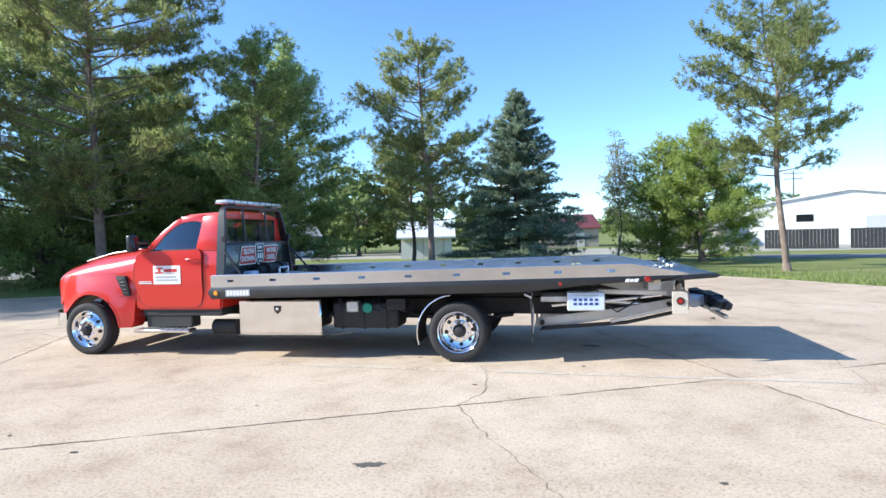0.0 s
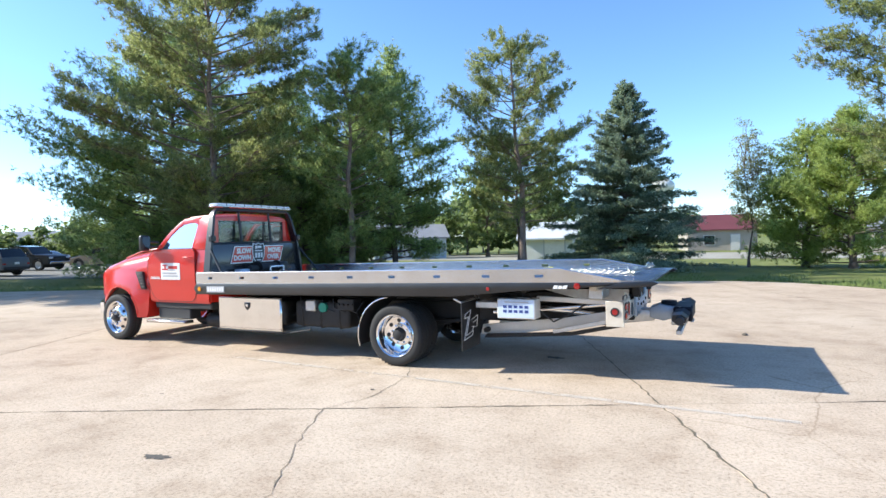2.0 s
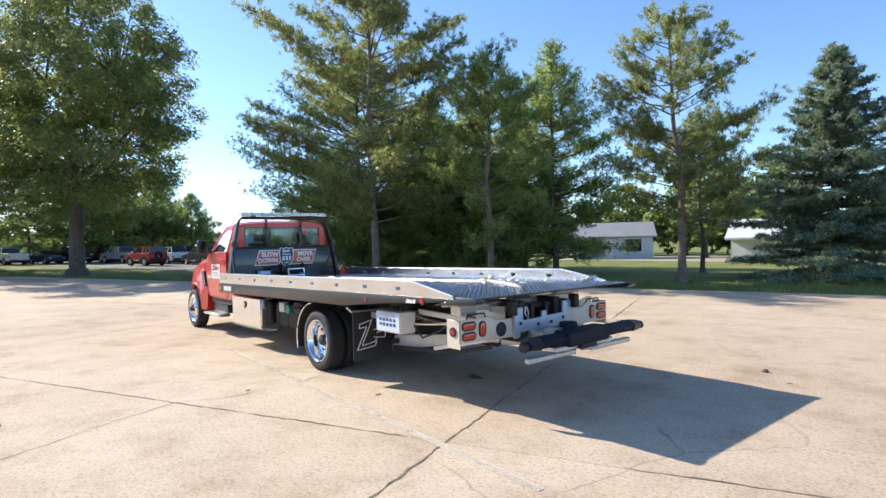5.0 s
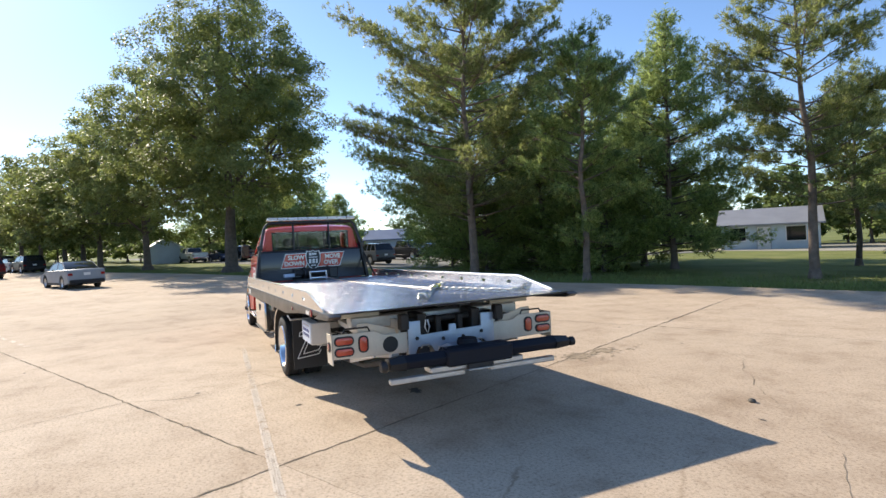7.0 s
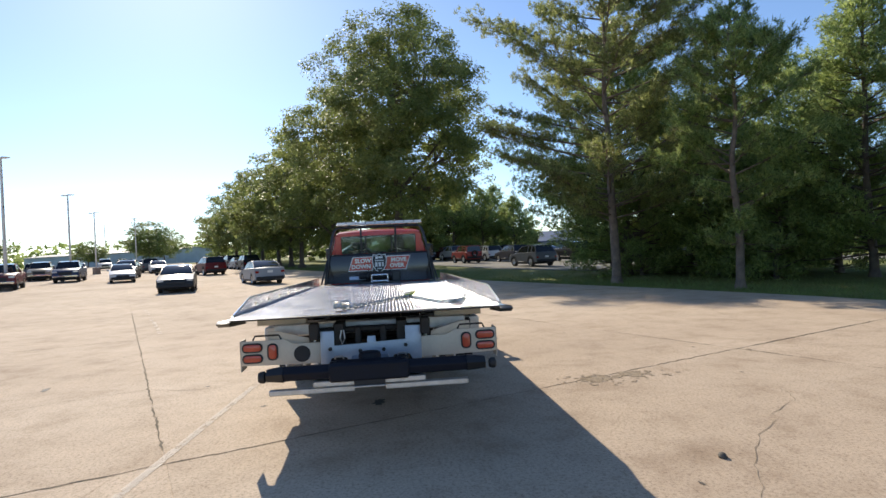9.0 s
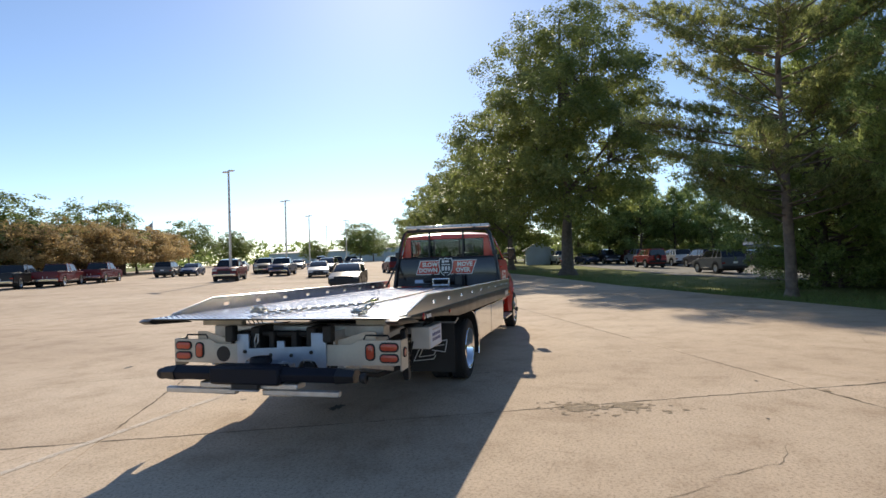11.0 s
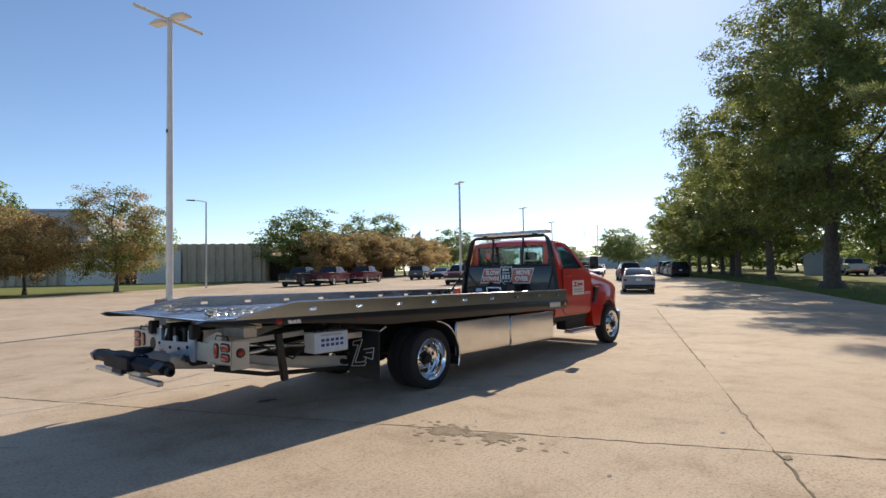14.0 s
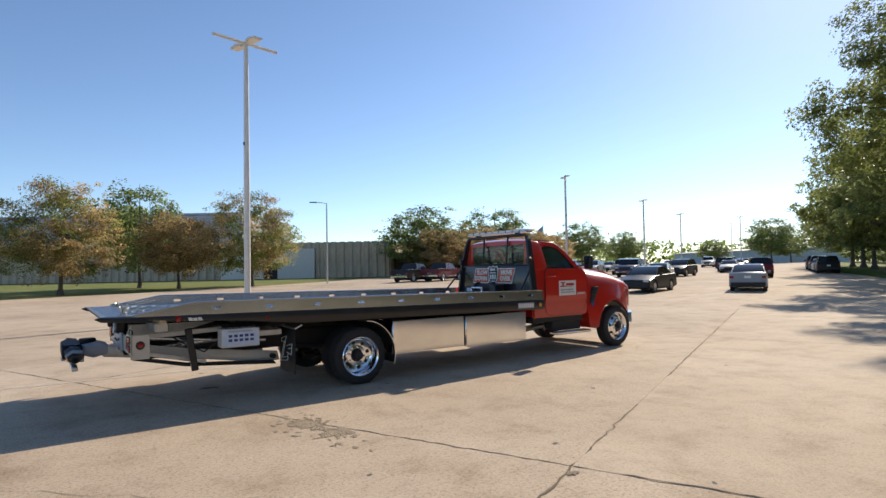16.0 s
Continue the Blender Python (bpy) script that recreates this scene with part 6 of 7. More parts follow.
for i, (x, y, s) in enumerate(((-101, -83.5, 1.0), (-112, -80, 0.8), (-140, -59, 1.05), (-152, -60, 0.9), (-133, -70, 0.6))):
    copy_thing(far_src, pose(x, y, gz(x, y) - 0.12, 0, 0, 40 + 130 * i)).scale = (1.3 * s, 1.3 * s, s)
# trees behind the further parking lot: a stand of dark pines and a few green trees
stand = conifer("pine_tree", "dark dense pine beyond the further lot", -69.0, 17.4, 8.4, 0.7, 3.5, 71, WHITE_PINE, BARK, "white_pine", dens=0.62, grain=2.4, trunk_r=0.16, group="pines beyond the further lot")
for i, (x, y, h) in enumerate(((-70.5, 13.2, 1.15), (-69.5, 9.0, 1.3), (-72.0, 5.2, 1.2), (-75.5, 15.8, 1.25), (-76.0, 10.6, 1.35), (-75.0, 1.0, 1.05))):
    copy_thing(stand, pose(x, y, gz(x, y) - 0.12, 0, 0, 83 * i + 30)).scale = (1.05 + 0.05 * (i % 3),) * 2 + (h,)
for i, (x, y, s) in enumerate(((-62, 33, 0.62), (-66, 42, 0.8), (-54, 44, 0.7), (-48, 52, 0.8), (-82, -6, 0.6), (-78, 30, 0.62), (-92, -10, 0.8), (-98, -20, 0.8), (-72, 50, 0.9))):
    copy_thing(back_src, pose(x, y, gz(x, y) - 0.12, 0, 0, 55 * i)).scale = (1.15 * s, 1.15 * s, s)
# scrub closing the horizon beyond the lots
scrub = broadleaf("bush", "dense green scrub at the far edge of the lots", -96, -14, 4.2, 0.15, 3.6, 45, GREEN_LEAF, BARK, 1900, 0.48, 36, 0.08, loose=1.0, group="scrub beyond the lots", egg=0.8)
k = 0
for (x0, y0), (x1, y1), m in (((-102, -16), (-150, -44), 9), ((-88, -8), (-80, 20), 6), ((-78, 26), (-60, 48), 6), ((-54, 52), (-30, 63), 5), ((-24, 66), (-10, 68.5), 3)):
    for i in range(m):
        f = i / max(1, m - 1)
        x, y = x0 + (x1 - x0) * f, y0 + (y1 - y0) * f
        k += 1
        copy_thing(scrub, pose(x, y, gz(x, y) - 0.12, 0, 0, 73 * k)).scale = (1.1 + 0.1 * (k % 3),) * 2 + (0.85 + 0.15 * (k % 4),)
# small trees far behind the sheds
for i, (x, y, s) in enumerate(((-33, 58, 1.0), (-20.0, 52, 1.12), (-14.5, 53, 1.05), (-26, 60, 0.9), (-18, 62, 0.85), (-41, 53, 1.0), (-9, 66, 0.8), (22, 96, 0.8), (30, 84, 0.85), (36, 86, 0.8), (-30, 75, 0.8), (-38, 70, 0.9), (12, 92, 0.7), (-2, 90, 0.7))):
    copy_thing(back_src, pose(x, y, gz(x, y) - 0.12, 0, 0, 91 * i)).scale = (1.0 * s, 1.0 * s, s)


# ---- lamp posts ----
def lamp_post(x, y, h, heads, turn, base_h=0.85, r=0.10, mat=None):
    mat = mat or WHITE_STEEL
    t = thing("street_lamp", "white steel parking lot lamp on a concrete base", "street lamp", "parking lot lamps", pose(x, y, gz(x, y) - 0.03, 0, 0, turn))
    part("base", loft([[(-0.32 * q, -0.32 * q, z), (0.32 * q, -0.32 * q, z), (0.32 * q, 0.32 * q, z), (-0.32 * q, 0.32 * q, z)] for q, z in ((1.02, 0), (1, 0.05), (0.98, base_h - 0.03), (0.93, base_h))]), CURB_MAT, t, "concrete base block", smooth=False)
    part("base_plate", box(-0.17, 0.17, -0.17, 0.17, base_h, base_h + 0.03, 0.005), mat, t)
    part("pole", loft([[(rr * math.cos(a), rr * math.sin(a), z) for a in [math.pi / 8 + 2 * math.pi * k / 8 for k in range(8)]] for rr, z in ((r, base_h), (r * 0.95, h * 0.5), (r * 0.72, h))]), mat, t, smooth=False)
    part("hand_hole_cover", box(r * 0.9, r * 0.98, -0.05, 0.05, h * 0.62, h * 0.62 + 0.12, 0.005), DARK_STEEL, t)
    for k in range(heads):
        m = Matrix.Rotation(2 * math.pi * k / heads, 4, "Z")
        hd = new("lamp_head")
        hd.parent = t
        if heads == 4 and k % 2 == 0:
            part("housing", tube([(0.05, 0, h - 0.06), (0.6, 0, h - 0.06), (1.30, 0, h - 0.06)], 0.062, seg=8), mat, hd).matrix_basis = m
            for x in (0.45, 0.9, 1.24):
                part("collar", tube([(x, 0, h - 0.06), (x + 0.05, 0, h - 0.06)], 0.066, seg=8), mat, hd).matrix_basis = m
        else:
            part("arm", box(0.05, 0.30, -0.03, 0.03, h - 0.12, h - 0.05, 0.01), mat, hd).matrix_basis = m
            part("housing", loft([[(0.22, -0.17, h - 0.10), (0.22, 0.17, h - 0.10), (0.22, 0.17, h - 0.03), (0.22, -0.17, h - 0.03)], [(0.45, -0.20, h - 0.10), (0.45, 0.20, h - 0.10), (0.45, 0.20, h), (0.45, -0.20, h)], [(0.85, -0.17, h - 0.10), (0.85, 0.17, h - 0.10), (0.85, 0.17, h - 0.05), (0.85, -0.17, h - 0.05)]]), mat, hd).matrix_basis = m
            part("lens", box(0.28, 0.78, -0.15, 0.15, h - 0.115, h - 0.10, 0.004), CLEAR_LENS, hd).matrix_basis = m
    return t


lamp_post(-2.37, -12.68, 10.25, 4, 14, r=0.115)
lamp_post(-34.1, -26.4, 9.3, 2, 60, r=0.11)
lamp_post(-53.0, -32.0, 8.6, 2, 60, r=0.10)
lamp_post(-67.2, -36.4, 7.8, 2, 60, r=0.09)
lamp_post(-99.0, -44.9, 9.0, 2, 60, r=0.10)
lamp_post(-150, -74, 11.0, 2, 60, r=0.12)


def roadside_lamp(x, y, h, turn):
    t = thing("street_lamp", "grey roadside lamp with one side arm", "street lamp", "", pose(x, y, gz(x, y) - 0.09, 0, 0, turn))
    part("pole", tube([(0, 0, 0), (0, 0, h * 0.6), (0, 0, h)], 0.09, r_end=0.06), GALV, t)
    part("arm", tube([(0, 0, h - 0.05), (0.6, 0, h + 0.05), (1.1, 0, h + 0.05)], 0.035), GALV, t)
    part("lamp_head", loft([[(1.0, -0.1, h), (1.0, 0.1, h), (1.0, 0.1, h + 0.12), (1.0, -0.1, h + 0.12)], [(1.7, -0.13, h + 0.02), (1.7, 0.13, h + 0.02), (1.7, 0.13, h + 0.09), (1.7, -0.13, h + 0.09)]]), DARK_STEEL, t)


roadside_lamp(-19.8, -45.4, 8.2, 340)

# ---- parked vehicles ----
def car_paint():
    m, nt, b = shader("car_paint")
    oi = nt.nodes.new("ShaderNodeObjectInfo")
    n = noise_node(nt, 2.0, 4)
    v = ramp(nt, n.outputs["Fac"], [(0.3, (0.88, 0.88, 0.88)), (0.7, (1, 1, 1))])
    nt.links.new(mixc(nt, oi.outputs["Color"], v, 1.0, "MULTIPLY"), b.inputs["Base Color"])
    b.inputs["Roughness"].default_value = 0.38
    b.inputs["Coat Weight"].default_value = 0.12
    b.inputs["Specular IOR Level"].default_value = 0.3
    b.inputs["Coat Roughness"].default_value = 0.12
    return m


CAR_PAINT = car_paint()
CAR_TYRE = finish("tyre", lathe([(0.21, -0.10), (0.30, -0.108), (0.325, -0.09), (0.333, 0.0), (0.325, 0.09), (0.30, 0.108), (0.21, 0.10)], 24, closed=True), RUBBER, True)
CAR_RIM = finish("rim", lathe([(0.0, -0.06), (0.05, -0.06), (0.06, -0.045), (0.18, -0.07), (0.215, -0.1), (0.22, 0.0)], 20), GALV, True)


def vehicle(kind):
    """A parked vehicle with its front towards -x, built once for each kind."""
    prof = {
        "sedan": dict(L=4.7, W=0.90, low=0.24, body=[(-2.33, 0.55), (-2.28, 0.70), (-1.5, 0.88), (-1.05, 0.94), (1.45, 1.0), (2.2, 1.02), (2.34, 0.92), (2.36, 0.5)], cabin=[(-1.05, 0.93), (-0.35, 1.38), (0.55, 1.45), (1.05, 1.38), (1.75, 1.01)], rw=0.345, ax=(-1.42, 1.38), bedx=None),
        "suv": dict(L=4.8, W=0.95, low=0.32, body=[(-2.36, 0.6), (-2.32, 0.88), (-1.4, 1.06), (-1.0, 1.10), (1.6, 1.14), (2.3, 1.14), (2.38, 0.9), (2.38, 0.55)], cabin=[(-1.0, 1.10), (-0.35, 1.62), (0.6, 1.72), (1.9, 1.68), (2.25, 1.14)], rw=0.395, ax=(-1.45, 1.42), bedx=None),
        "pickup": dict(L=5.8, W=0.98, low=0.42, body=[(-2.86, 0.7), (-2.82, 1.0), (-2.6, 1.12), (-1.35, 1.20), (0.95, 1.22), (2.86, 1.20), (2.9, 1.0), (2.9, 0.6)], cabin=[(-1.35, 1.19), (-0.75, 1.78), (0.0, 1.86), (0.75, 1.82), (0.95, 1.21)], rw=0.425, ax=(-1.9, 1.75), bedx=(1.02, 2.84)),
        "jeep": dict(L=4.2, W=0.92, low=0.45, body=[(-2.08, 0.65), (-2.05, 1.08), (-1.95, 1.15), (-0.75, 1.20), (1.9, 1.2), (2.02, 1.15), (2.05, 0.6)], cabin=[(-0.70, 1.19), (-0.45, 1.78), (0.3, 1.84), (1.9, 1.82), (1.98, 1.19)], rw=0.40, ax=(-1.30, 1.20), bedx=None),
    }[kind]
    words = {"sedan": ("car", "parked saloon car with dark windows"), "suv": ("suv", "parked sport utility vehicle with dark windows"), "pickup": ("pickup_truck", "parked crew cab pickup truck"), "jeep": ("jeep", "parked boxy off-road vehicle")}[kind]
    t = thing(words[0], words[1], words[0].replace("_truck", ""), "parked vehicles")
    W, low = prof["W"], prof["low"]
    a0, a1 = prof["ax"]
    R = prof["rw"] + 0.055
    top = prof["body"]
    under = [(top[-1][0], low + 0.1), (a1 + R, low)] + [(a1 + R * math.cos(radians(q)), prof["rw"] + R * math.sin(radians(q))) for q in range(0, 181, 20)] + [(a1 - R, low), (a0 + R, low)] + [(a0 + R * math.cos(radians(q)), prof["rw"] + R * math.sin(radians(q))) for q in range(0, 181, 20)] + [(a0 - R, low), (top[0][0], low + 0.1)]
    outline = top + under
    rings = []
    for y, sx, dz in ((-W, 0.975, 0.0), (-W * 0.94, 1.0, 0.02), (0, 1.012, 0.045), (W * 0.94, 1.0, 0.02), (W, 0.975, 0.0)):
        rings.append([(x * (sx if z > low + 0.02 or abs(x) > a1 + R else 1), y * (1.0 if z < 0.75 else 1 - 0.06 * (z - 0.75)), z + (dz if i < len(top) and i not in (0, len(top) - 1) else 0)) for i, (x, z) in enumerate(outline)])
    body = loft(rings)
    ob = part("body", body, CAR_PAINT, t)
    cab_p = prof["cabin"]
    cr = [[(x, s * (W * 0.93 - (z - cab_p[0][1]) * 0.26), z) for x, z in cab_p] for s in (-1, 1)]
    mid = [[(x * 1.01, s * (W * 0.55), z + 0.03 if 0 < i < len(cab_p) - 1 else z) for i, (x, z) in enumerate(cab_p)] for s in (-1, 1)]
    g = loft([cr[0], mid[0], mid[1], cr[1]])
    part("window_band", g, DARK_GLASS, t)
    # roof skin and pillars over the glass
    rx = [p for p in cab_p[1:-1]]
    roof_b = loft([[(x, s * (W * q - (z - cab_p[0][1]) * 0.26 + 0.006), z + dz) for x, z in [(rx[0][0] - 0.03, rx[0][1] - 0.02)] + rx + [(rx[-1][0] + 0.03, rx[-1][1] - 0.03)] for dz in (0.012,)] + [(x, s * (W * q - (z - cab_p[0][1]) * 0.26 + 0.006), z - 0.06) for x, z in reversed([(rx[0][0] - 0.03, rx[0][1] - 0.02)] + rx + [(rx[-1][0] + 0.03, rx[-1][1] - 0.03)])] for s, q in ((-1, 0.935), (1, 0.935))])
    part("roof", roof_b, CAR_PAINT, t)
    for s in (-1, 1):
        def yo(z):
            return s * (W * 0.935 - (z - cab_p[0][1]) * 0.26 + 0.004)
        mids = [(cab_p[0][0] + 0.02, cab_p[0][1], cab_p[1][0] + 0.05, cab_p[1][1])]
        xm = (cab_p[1][0] + cab_p[-2][0]) / 2 + 0.1
        mids += [(xm, cab_p[0][1], xm, cab_p[2][1] - 0.02), (cab_p[-1][0] - 0.05, cab_p[-1][1], cab_p[-2][0] - 0.05, cab_p[-2][1])]
        if kind in ("suv", "pickup", "jeep"):
            xq = cab_p[-2][0] - 0.45
            mids.append((xq, cab_p[0][1], xq, cab_p[-2][1] - 0.02))
        for xa, za, xb, zb in mids:
            w = 0.055
            bm = loft([[(xa - w, yo(za), za), (xa + w, yo(za), za), (xa + w, yo(za) - s * 0.03, za), (xa - w, yo(za) - s * 0.03, za)], [(xb - w, yo(zb), zb), (xb + w, yo(zb), zb), (xb + w, yo(zb) - s * 0.03, zb), (xb - w, yo(zb) - s * 0.03, zb)]])
            part("pillar", bm, CAR_PAINT, t)
        part("wing_mirror", box(cab_p[0][0] + 0.25, cab_p[0][0] + 0.40, min(s * W, s * (W + 0.17)), max(s * W, s * (W + 0.17)), cab_p[0][1] + 0.02, cab_p[0][1] + 0.17, 0.03), CAR_PAINT, t)
        xe = top[-1][0] * 1.0
        part("tail_light", box(xe - 0.14, xe + 0.012, min(s * W * 0.72, s * W * 0.965), max(s * W * 0.72, s * W * 0.965), top[-2][1] - 0.22, top[-2][1] - 0.07, 0.03), LENS_RED, t)
        xf = top[1][0]
        part("headlight", box(xf - 0.035, xf + 0.22, min(s * W * 0.58, s * W * 0.955), max(s * W * 0.58, s * W * 0.955), top[1][1] - 0.14, top[1][1] + 0.02, 0.03), CLEAR_LENS, t)
        for ax in (a0, a1):
            w = new("wheel")
            w.parent = t
            w.matrix_basis = pose(ax, s * (W - 0.115), prof["rw"] + 0.0, 0, 0, 0 if s < 0 else 180) @ Matrix.Diagonal((prof["rw"] / 0.333,) * 3 + (1,))
            ring = [(ax + q * math.cos(radians(a)), prof["rw"] + q * math.sin(radians(a))) for q, aa in ((R + 0.06, range(-8, 189, 14)), (R - 0.03, range(188, -9, -14))) for a in aa]
            if kind in ("suv", "jeep"):
                part("wheel_arch", prism(ring, "y", s * (W - 0.08), s * (W + 0.025)), BLACK_MATT, t, "black plastic wheel arch")
            again("tyre", CAR_TYRE, w)
            again("rim", CAR_RIM, w)
    part("grille", box(top[0][0] - 0.035, top[0][0] + 0.1, -W * 0.5, W * 0.5, low + 0.22, top[1][1] - 0.08, 0.03), BLACK_MATT, t)
    part("front_bumper", box(top[0][0] - 0.06, top[0][0] + 0.12, -W * 0.92, W * 0.92, low + 0.05, low + 0.24, 0.04), BLACK_MATT if kind != "pickup" else CHROME, t)
    part("rear_bumper", box(top[-1][0] - 0.12, top[-1][0] + 0.07, -W * 0.92, W * 0.92, low + 0.05, low + 0.26, 0.04), BLACK_MATT if kind != "pickup" else CHROME, t)
    part("rear_plate", box(top[-1][0] + 0.02, top[-1][0] + 0.03, -0.16, 0.16, 0.72, 0.86), DECAL_WHITE, t)
    if prof["bedx"]:
        b0, b1 = prof["bedx"]
        part("cargo_bed", box(b0, b1, -W * 0.82, W * 0.82, 1.215, 1.262, 0.01), BLACK_MATT, t, "black cargo bed cover")
    if kind == "jeep":
        part("spare_wheel", CAR_TYRE, RUBBER, t).matrix_basis = pose(2.16, 0, 1.0, 0, 0, 90)
    for s in (-1, 1):
        part("sill", box(a0 + R + 0.02, a1 - R - 0.02, min(s * (W - 0.1), s * (W + 0.012)), max(s * (W - 0.1), s * (W + 0.012)), low - 0.03, low + 0.11, 0.02), BLACK_MATT, t)
    part("underside", box(a0 - 0.3, a1 + 0.3, -W * 0.7, W * 0.7, 0.2, low + 0.1), BLACK_MATT, t)
    return t


KINDS = {}
SILVER, WHITE, GREY, BLK, MAROON, BLUE, REDC, TAN, GUNMETAL = (0.30, 0.33, 0.36), (0.72, 0.72, 0.70), (0.11, 0.115, 0.12), (0.012, 0.012, 0.014), (0.13, 0.012, 0.014), (0.02, 0.035, 0.10), (0.35, 0.02, 0.015), (0.30, 0.25, 0.18), (0.045, 0.046, 0.055)
TINT = {SILVER: "silver", WHITE: "white", GREY: "dark grey", BLK: "black", MAROON: "maroon", BLUE: "dark blue", REDC: "red", TAN: "tan", GUNMETAL: "gunmetal"}


def park(kind, x, y, yaw, col, z=-0.028):
    if kind not in KINDS:
        t = KINDS[kind] = vehicle(kind)
        t.matrix_basis = pose(x, y, z + gz(x, y), 0, 0, yaw)
    else:
        t = copy_thing(KINDS[kind], pose(x, y, z + gz(x, y), 0, 0, yaw))
    noun = {"sedan": "saloon car", "suv": "sport utility vehicle", "pickup": "crew cab pickup truck", "jeep": "boxy off-road vehicle"}[kind]
    tagged(t, TINT[col] + " " + noun + " parked on the lot")
    for o in t.children_recursive:
        o.color = (*col, 1)
    return t


# on the main lot
park("sedan", -29.1, -8.0, 25, SILVER)
park("sedan", -24.8, -11.6, 196, BLK)
park("suv", -48.5, -17.0, 30, MAROON)
park("sedan", -40.2, -21.4, 205, WHITE)
park("pickup", -46.0, -28.4, 200, BLUE)
park("suv", -48.5, -24.6, 196, BLK)
park("sedan", -58.5, -37.5, 190, WHITE)
park("pickup", -35.5, -27.4, 205, MAROON)
park("pickup", -26.9, -40.4, 29, BLK)
park("pickup", -29.9, -39.6, 29, MAROON)
park("pickup", -35.6, -41.2, 27, MAROON)
for i, (kd, x, y, col) in enumerate((("suv", -46.5, -43.0, GREY), ("sedan", -49.5, -42.2, BLUE), ("suv", -53.5, -40.0, SILVER), ("suv", -56.0, -37.0, GREY), ("pickup", -53.0, -34.8, TAN), ("sedan", -63.0, -45.0, WHITE), ("suv", -66.5, -42.5, BLK), ("sedan", -70.0, -40.0, SILVER), ("sedan", -62.0, -27.0, WHITE), ("suv", -66.0, -29.5, GREY), ("sedan", -75.0, -33.0, BLUE), ("sedan", -80.0, -45.0, TAN), ("suv", -84.0, -40.0, BLK), ("pickup", -92.0, -47.0, WHITE), ("sedan", -98.0, -44.0, GREY), ("suv", -105.0, -50.0, MAROON))):
    park(kd, x, y, 205 if i % 3 else 25, col)
# in the shade of the row of trees
for i, (kd, x, y, col) in enumerate((("suv", -60.8, -16.4, BLK), ("sedan", -65.0, -18.5, SILVER), ("suv", -69.5, -20.6, GREY), ("suv", -74.5, -23.0, MAROON))):
    park(kd, x, y, 25, col)
# on the further lot behind the grass strip
for kd, x, y, yaw, col in (("suv", -38.0, 11.9, 15, GREY), ("suv", -50.2, 12.9, 14, GUNMETAL), ("jeep", -52.4, 8.4, 16, REDC), ("suv", -56.2, 11.2, 17, WHITE), ("pickup", -63.0, 8.4, 17, SILVER), ("suv", -68.5, 7.4, 17, MAROON), ("pickup", -69.5, 4.6, 197, BLK), ("sedan", -69.8, 2.2, 200, BLUE), ("pickup", -70.6, -1.2, 17, WHITE), ("pickup", -44.5, 17.8, 196, BLK), ("suv", -41.0, 21.5, 14, TAN), ("sedan", -57.0, 18.4, 16, SILVER), ("suv", -60.5, 14.6, 16, BLUE), ("sedan", -51.5, 22.5, 16, WHITE), ("sedan", -64.5, 13.4, 16, WHITE), ("sedan", -47.8, 26.5, 16, SILVER)):
    park(kd, x, y, yaw, col, -0.06)


# ---- buildings and distance ----
def ribbed(name, col, scale, depth=0.25, rough=0.6):
    """Sheet or precast walling with upright ribs."""
    m, nt, b = shader(name)
    tc = nt.nodes.new("ShaderNodeTexCoord")
    wv = nt.nodes.new("ShaderNodeTexWave")
    wv.bands_direction = "X"
    wv.inputs["Scale"].default_value = scale
    wv.inputs["Distortion"].default_value = 0.0
    nt.links.new(tc.outputs["Object"], wv.inputs["Vector"])
    n = noise_node(nt, 0.6, 6, 0.6)
    c = ramp(nt, n.outputs["Fac"], [(0.3, tuple(q * 0.82 for q in col)), (0.7, col)])
    nt.links.new(c, b.inputs["Base Color"])
    b.inputs["Roughness"].default_value = rough
    bump(nt, b, wv.outputs["Fac"], depth, 0.05)
    return m


WHITE_SIDING = ribbed("white_metal_siding", (0.72, 0.72, 0.70), 5.0)
PALE_SIDING = ribbed("pale_blue_siding", (0.55, 0.63, 0.66), 4.0)
BLUE_SIDING = ribbed("pale_blue_grey_siding", (0.50, 0.56, 0.60), 4.0)
TAN_SIDING = ribbed("tan_siding", (0.46, 0.40, 0.33), 4.0)
PRECAST = plain("brown_grey_precast_concrete", (0.60, 0.48, 0.34), 0.85, 0.0, 0.18, 0.5, bumps=0.3)
BROWN_BRICK = plain("dark_brown_brick", (0.10, 0.075, 0.06), 0.85, 0.0, 0.2, 3)
ROOF_GREY = ribbed("grey_roofing", (0.30, 0.30, 0.31), 3.0, 0.15)
ROOF_SLATE = ribbed("slate_blue_roofing", (0.20, 0.25, 0.36), 3.0, 0.15)
ROOF_WHITE = ribbed("white_metal_roofing", (0.70, 0.72, 0.74), 4.0, 0.15)
ROOF_RED = ribbed("dark_red_roofing", (0.16, 0.045, 0.045), 4.0, 0.15)
PANEL_BLUE = plain("blue_grey_metal_panel", (0.42, 0.43, 0.45), 0.5, 0.0, 0.1, 0.4)


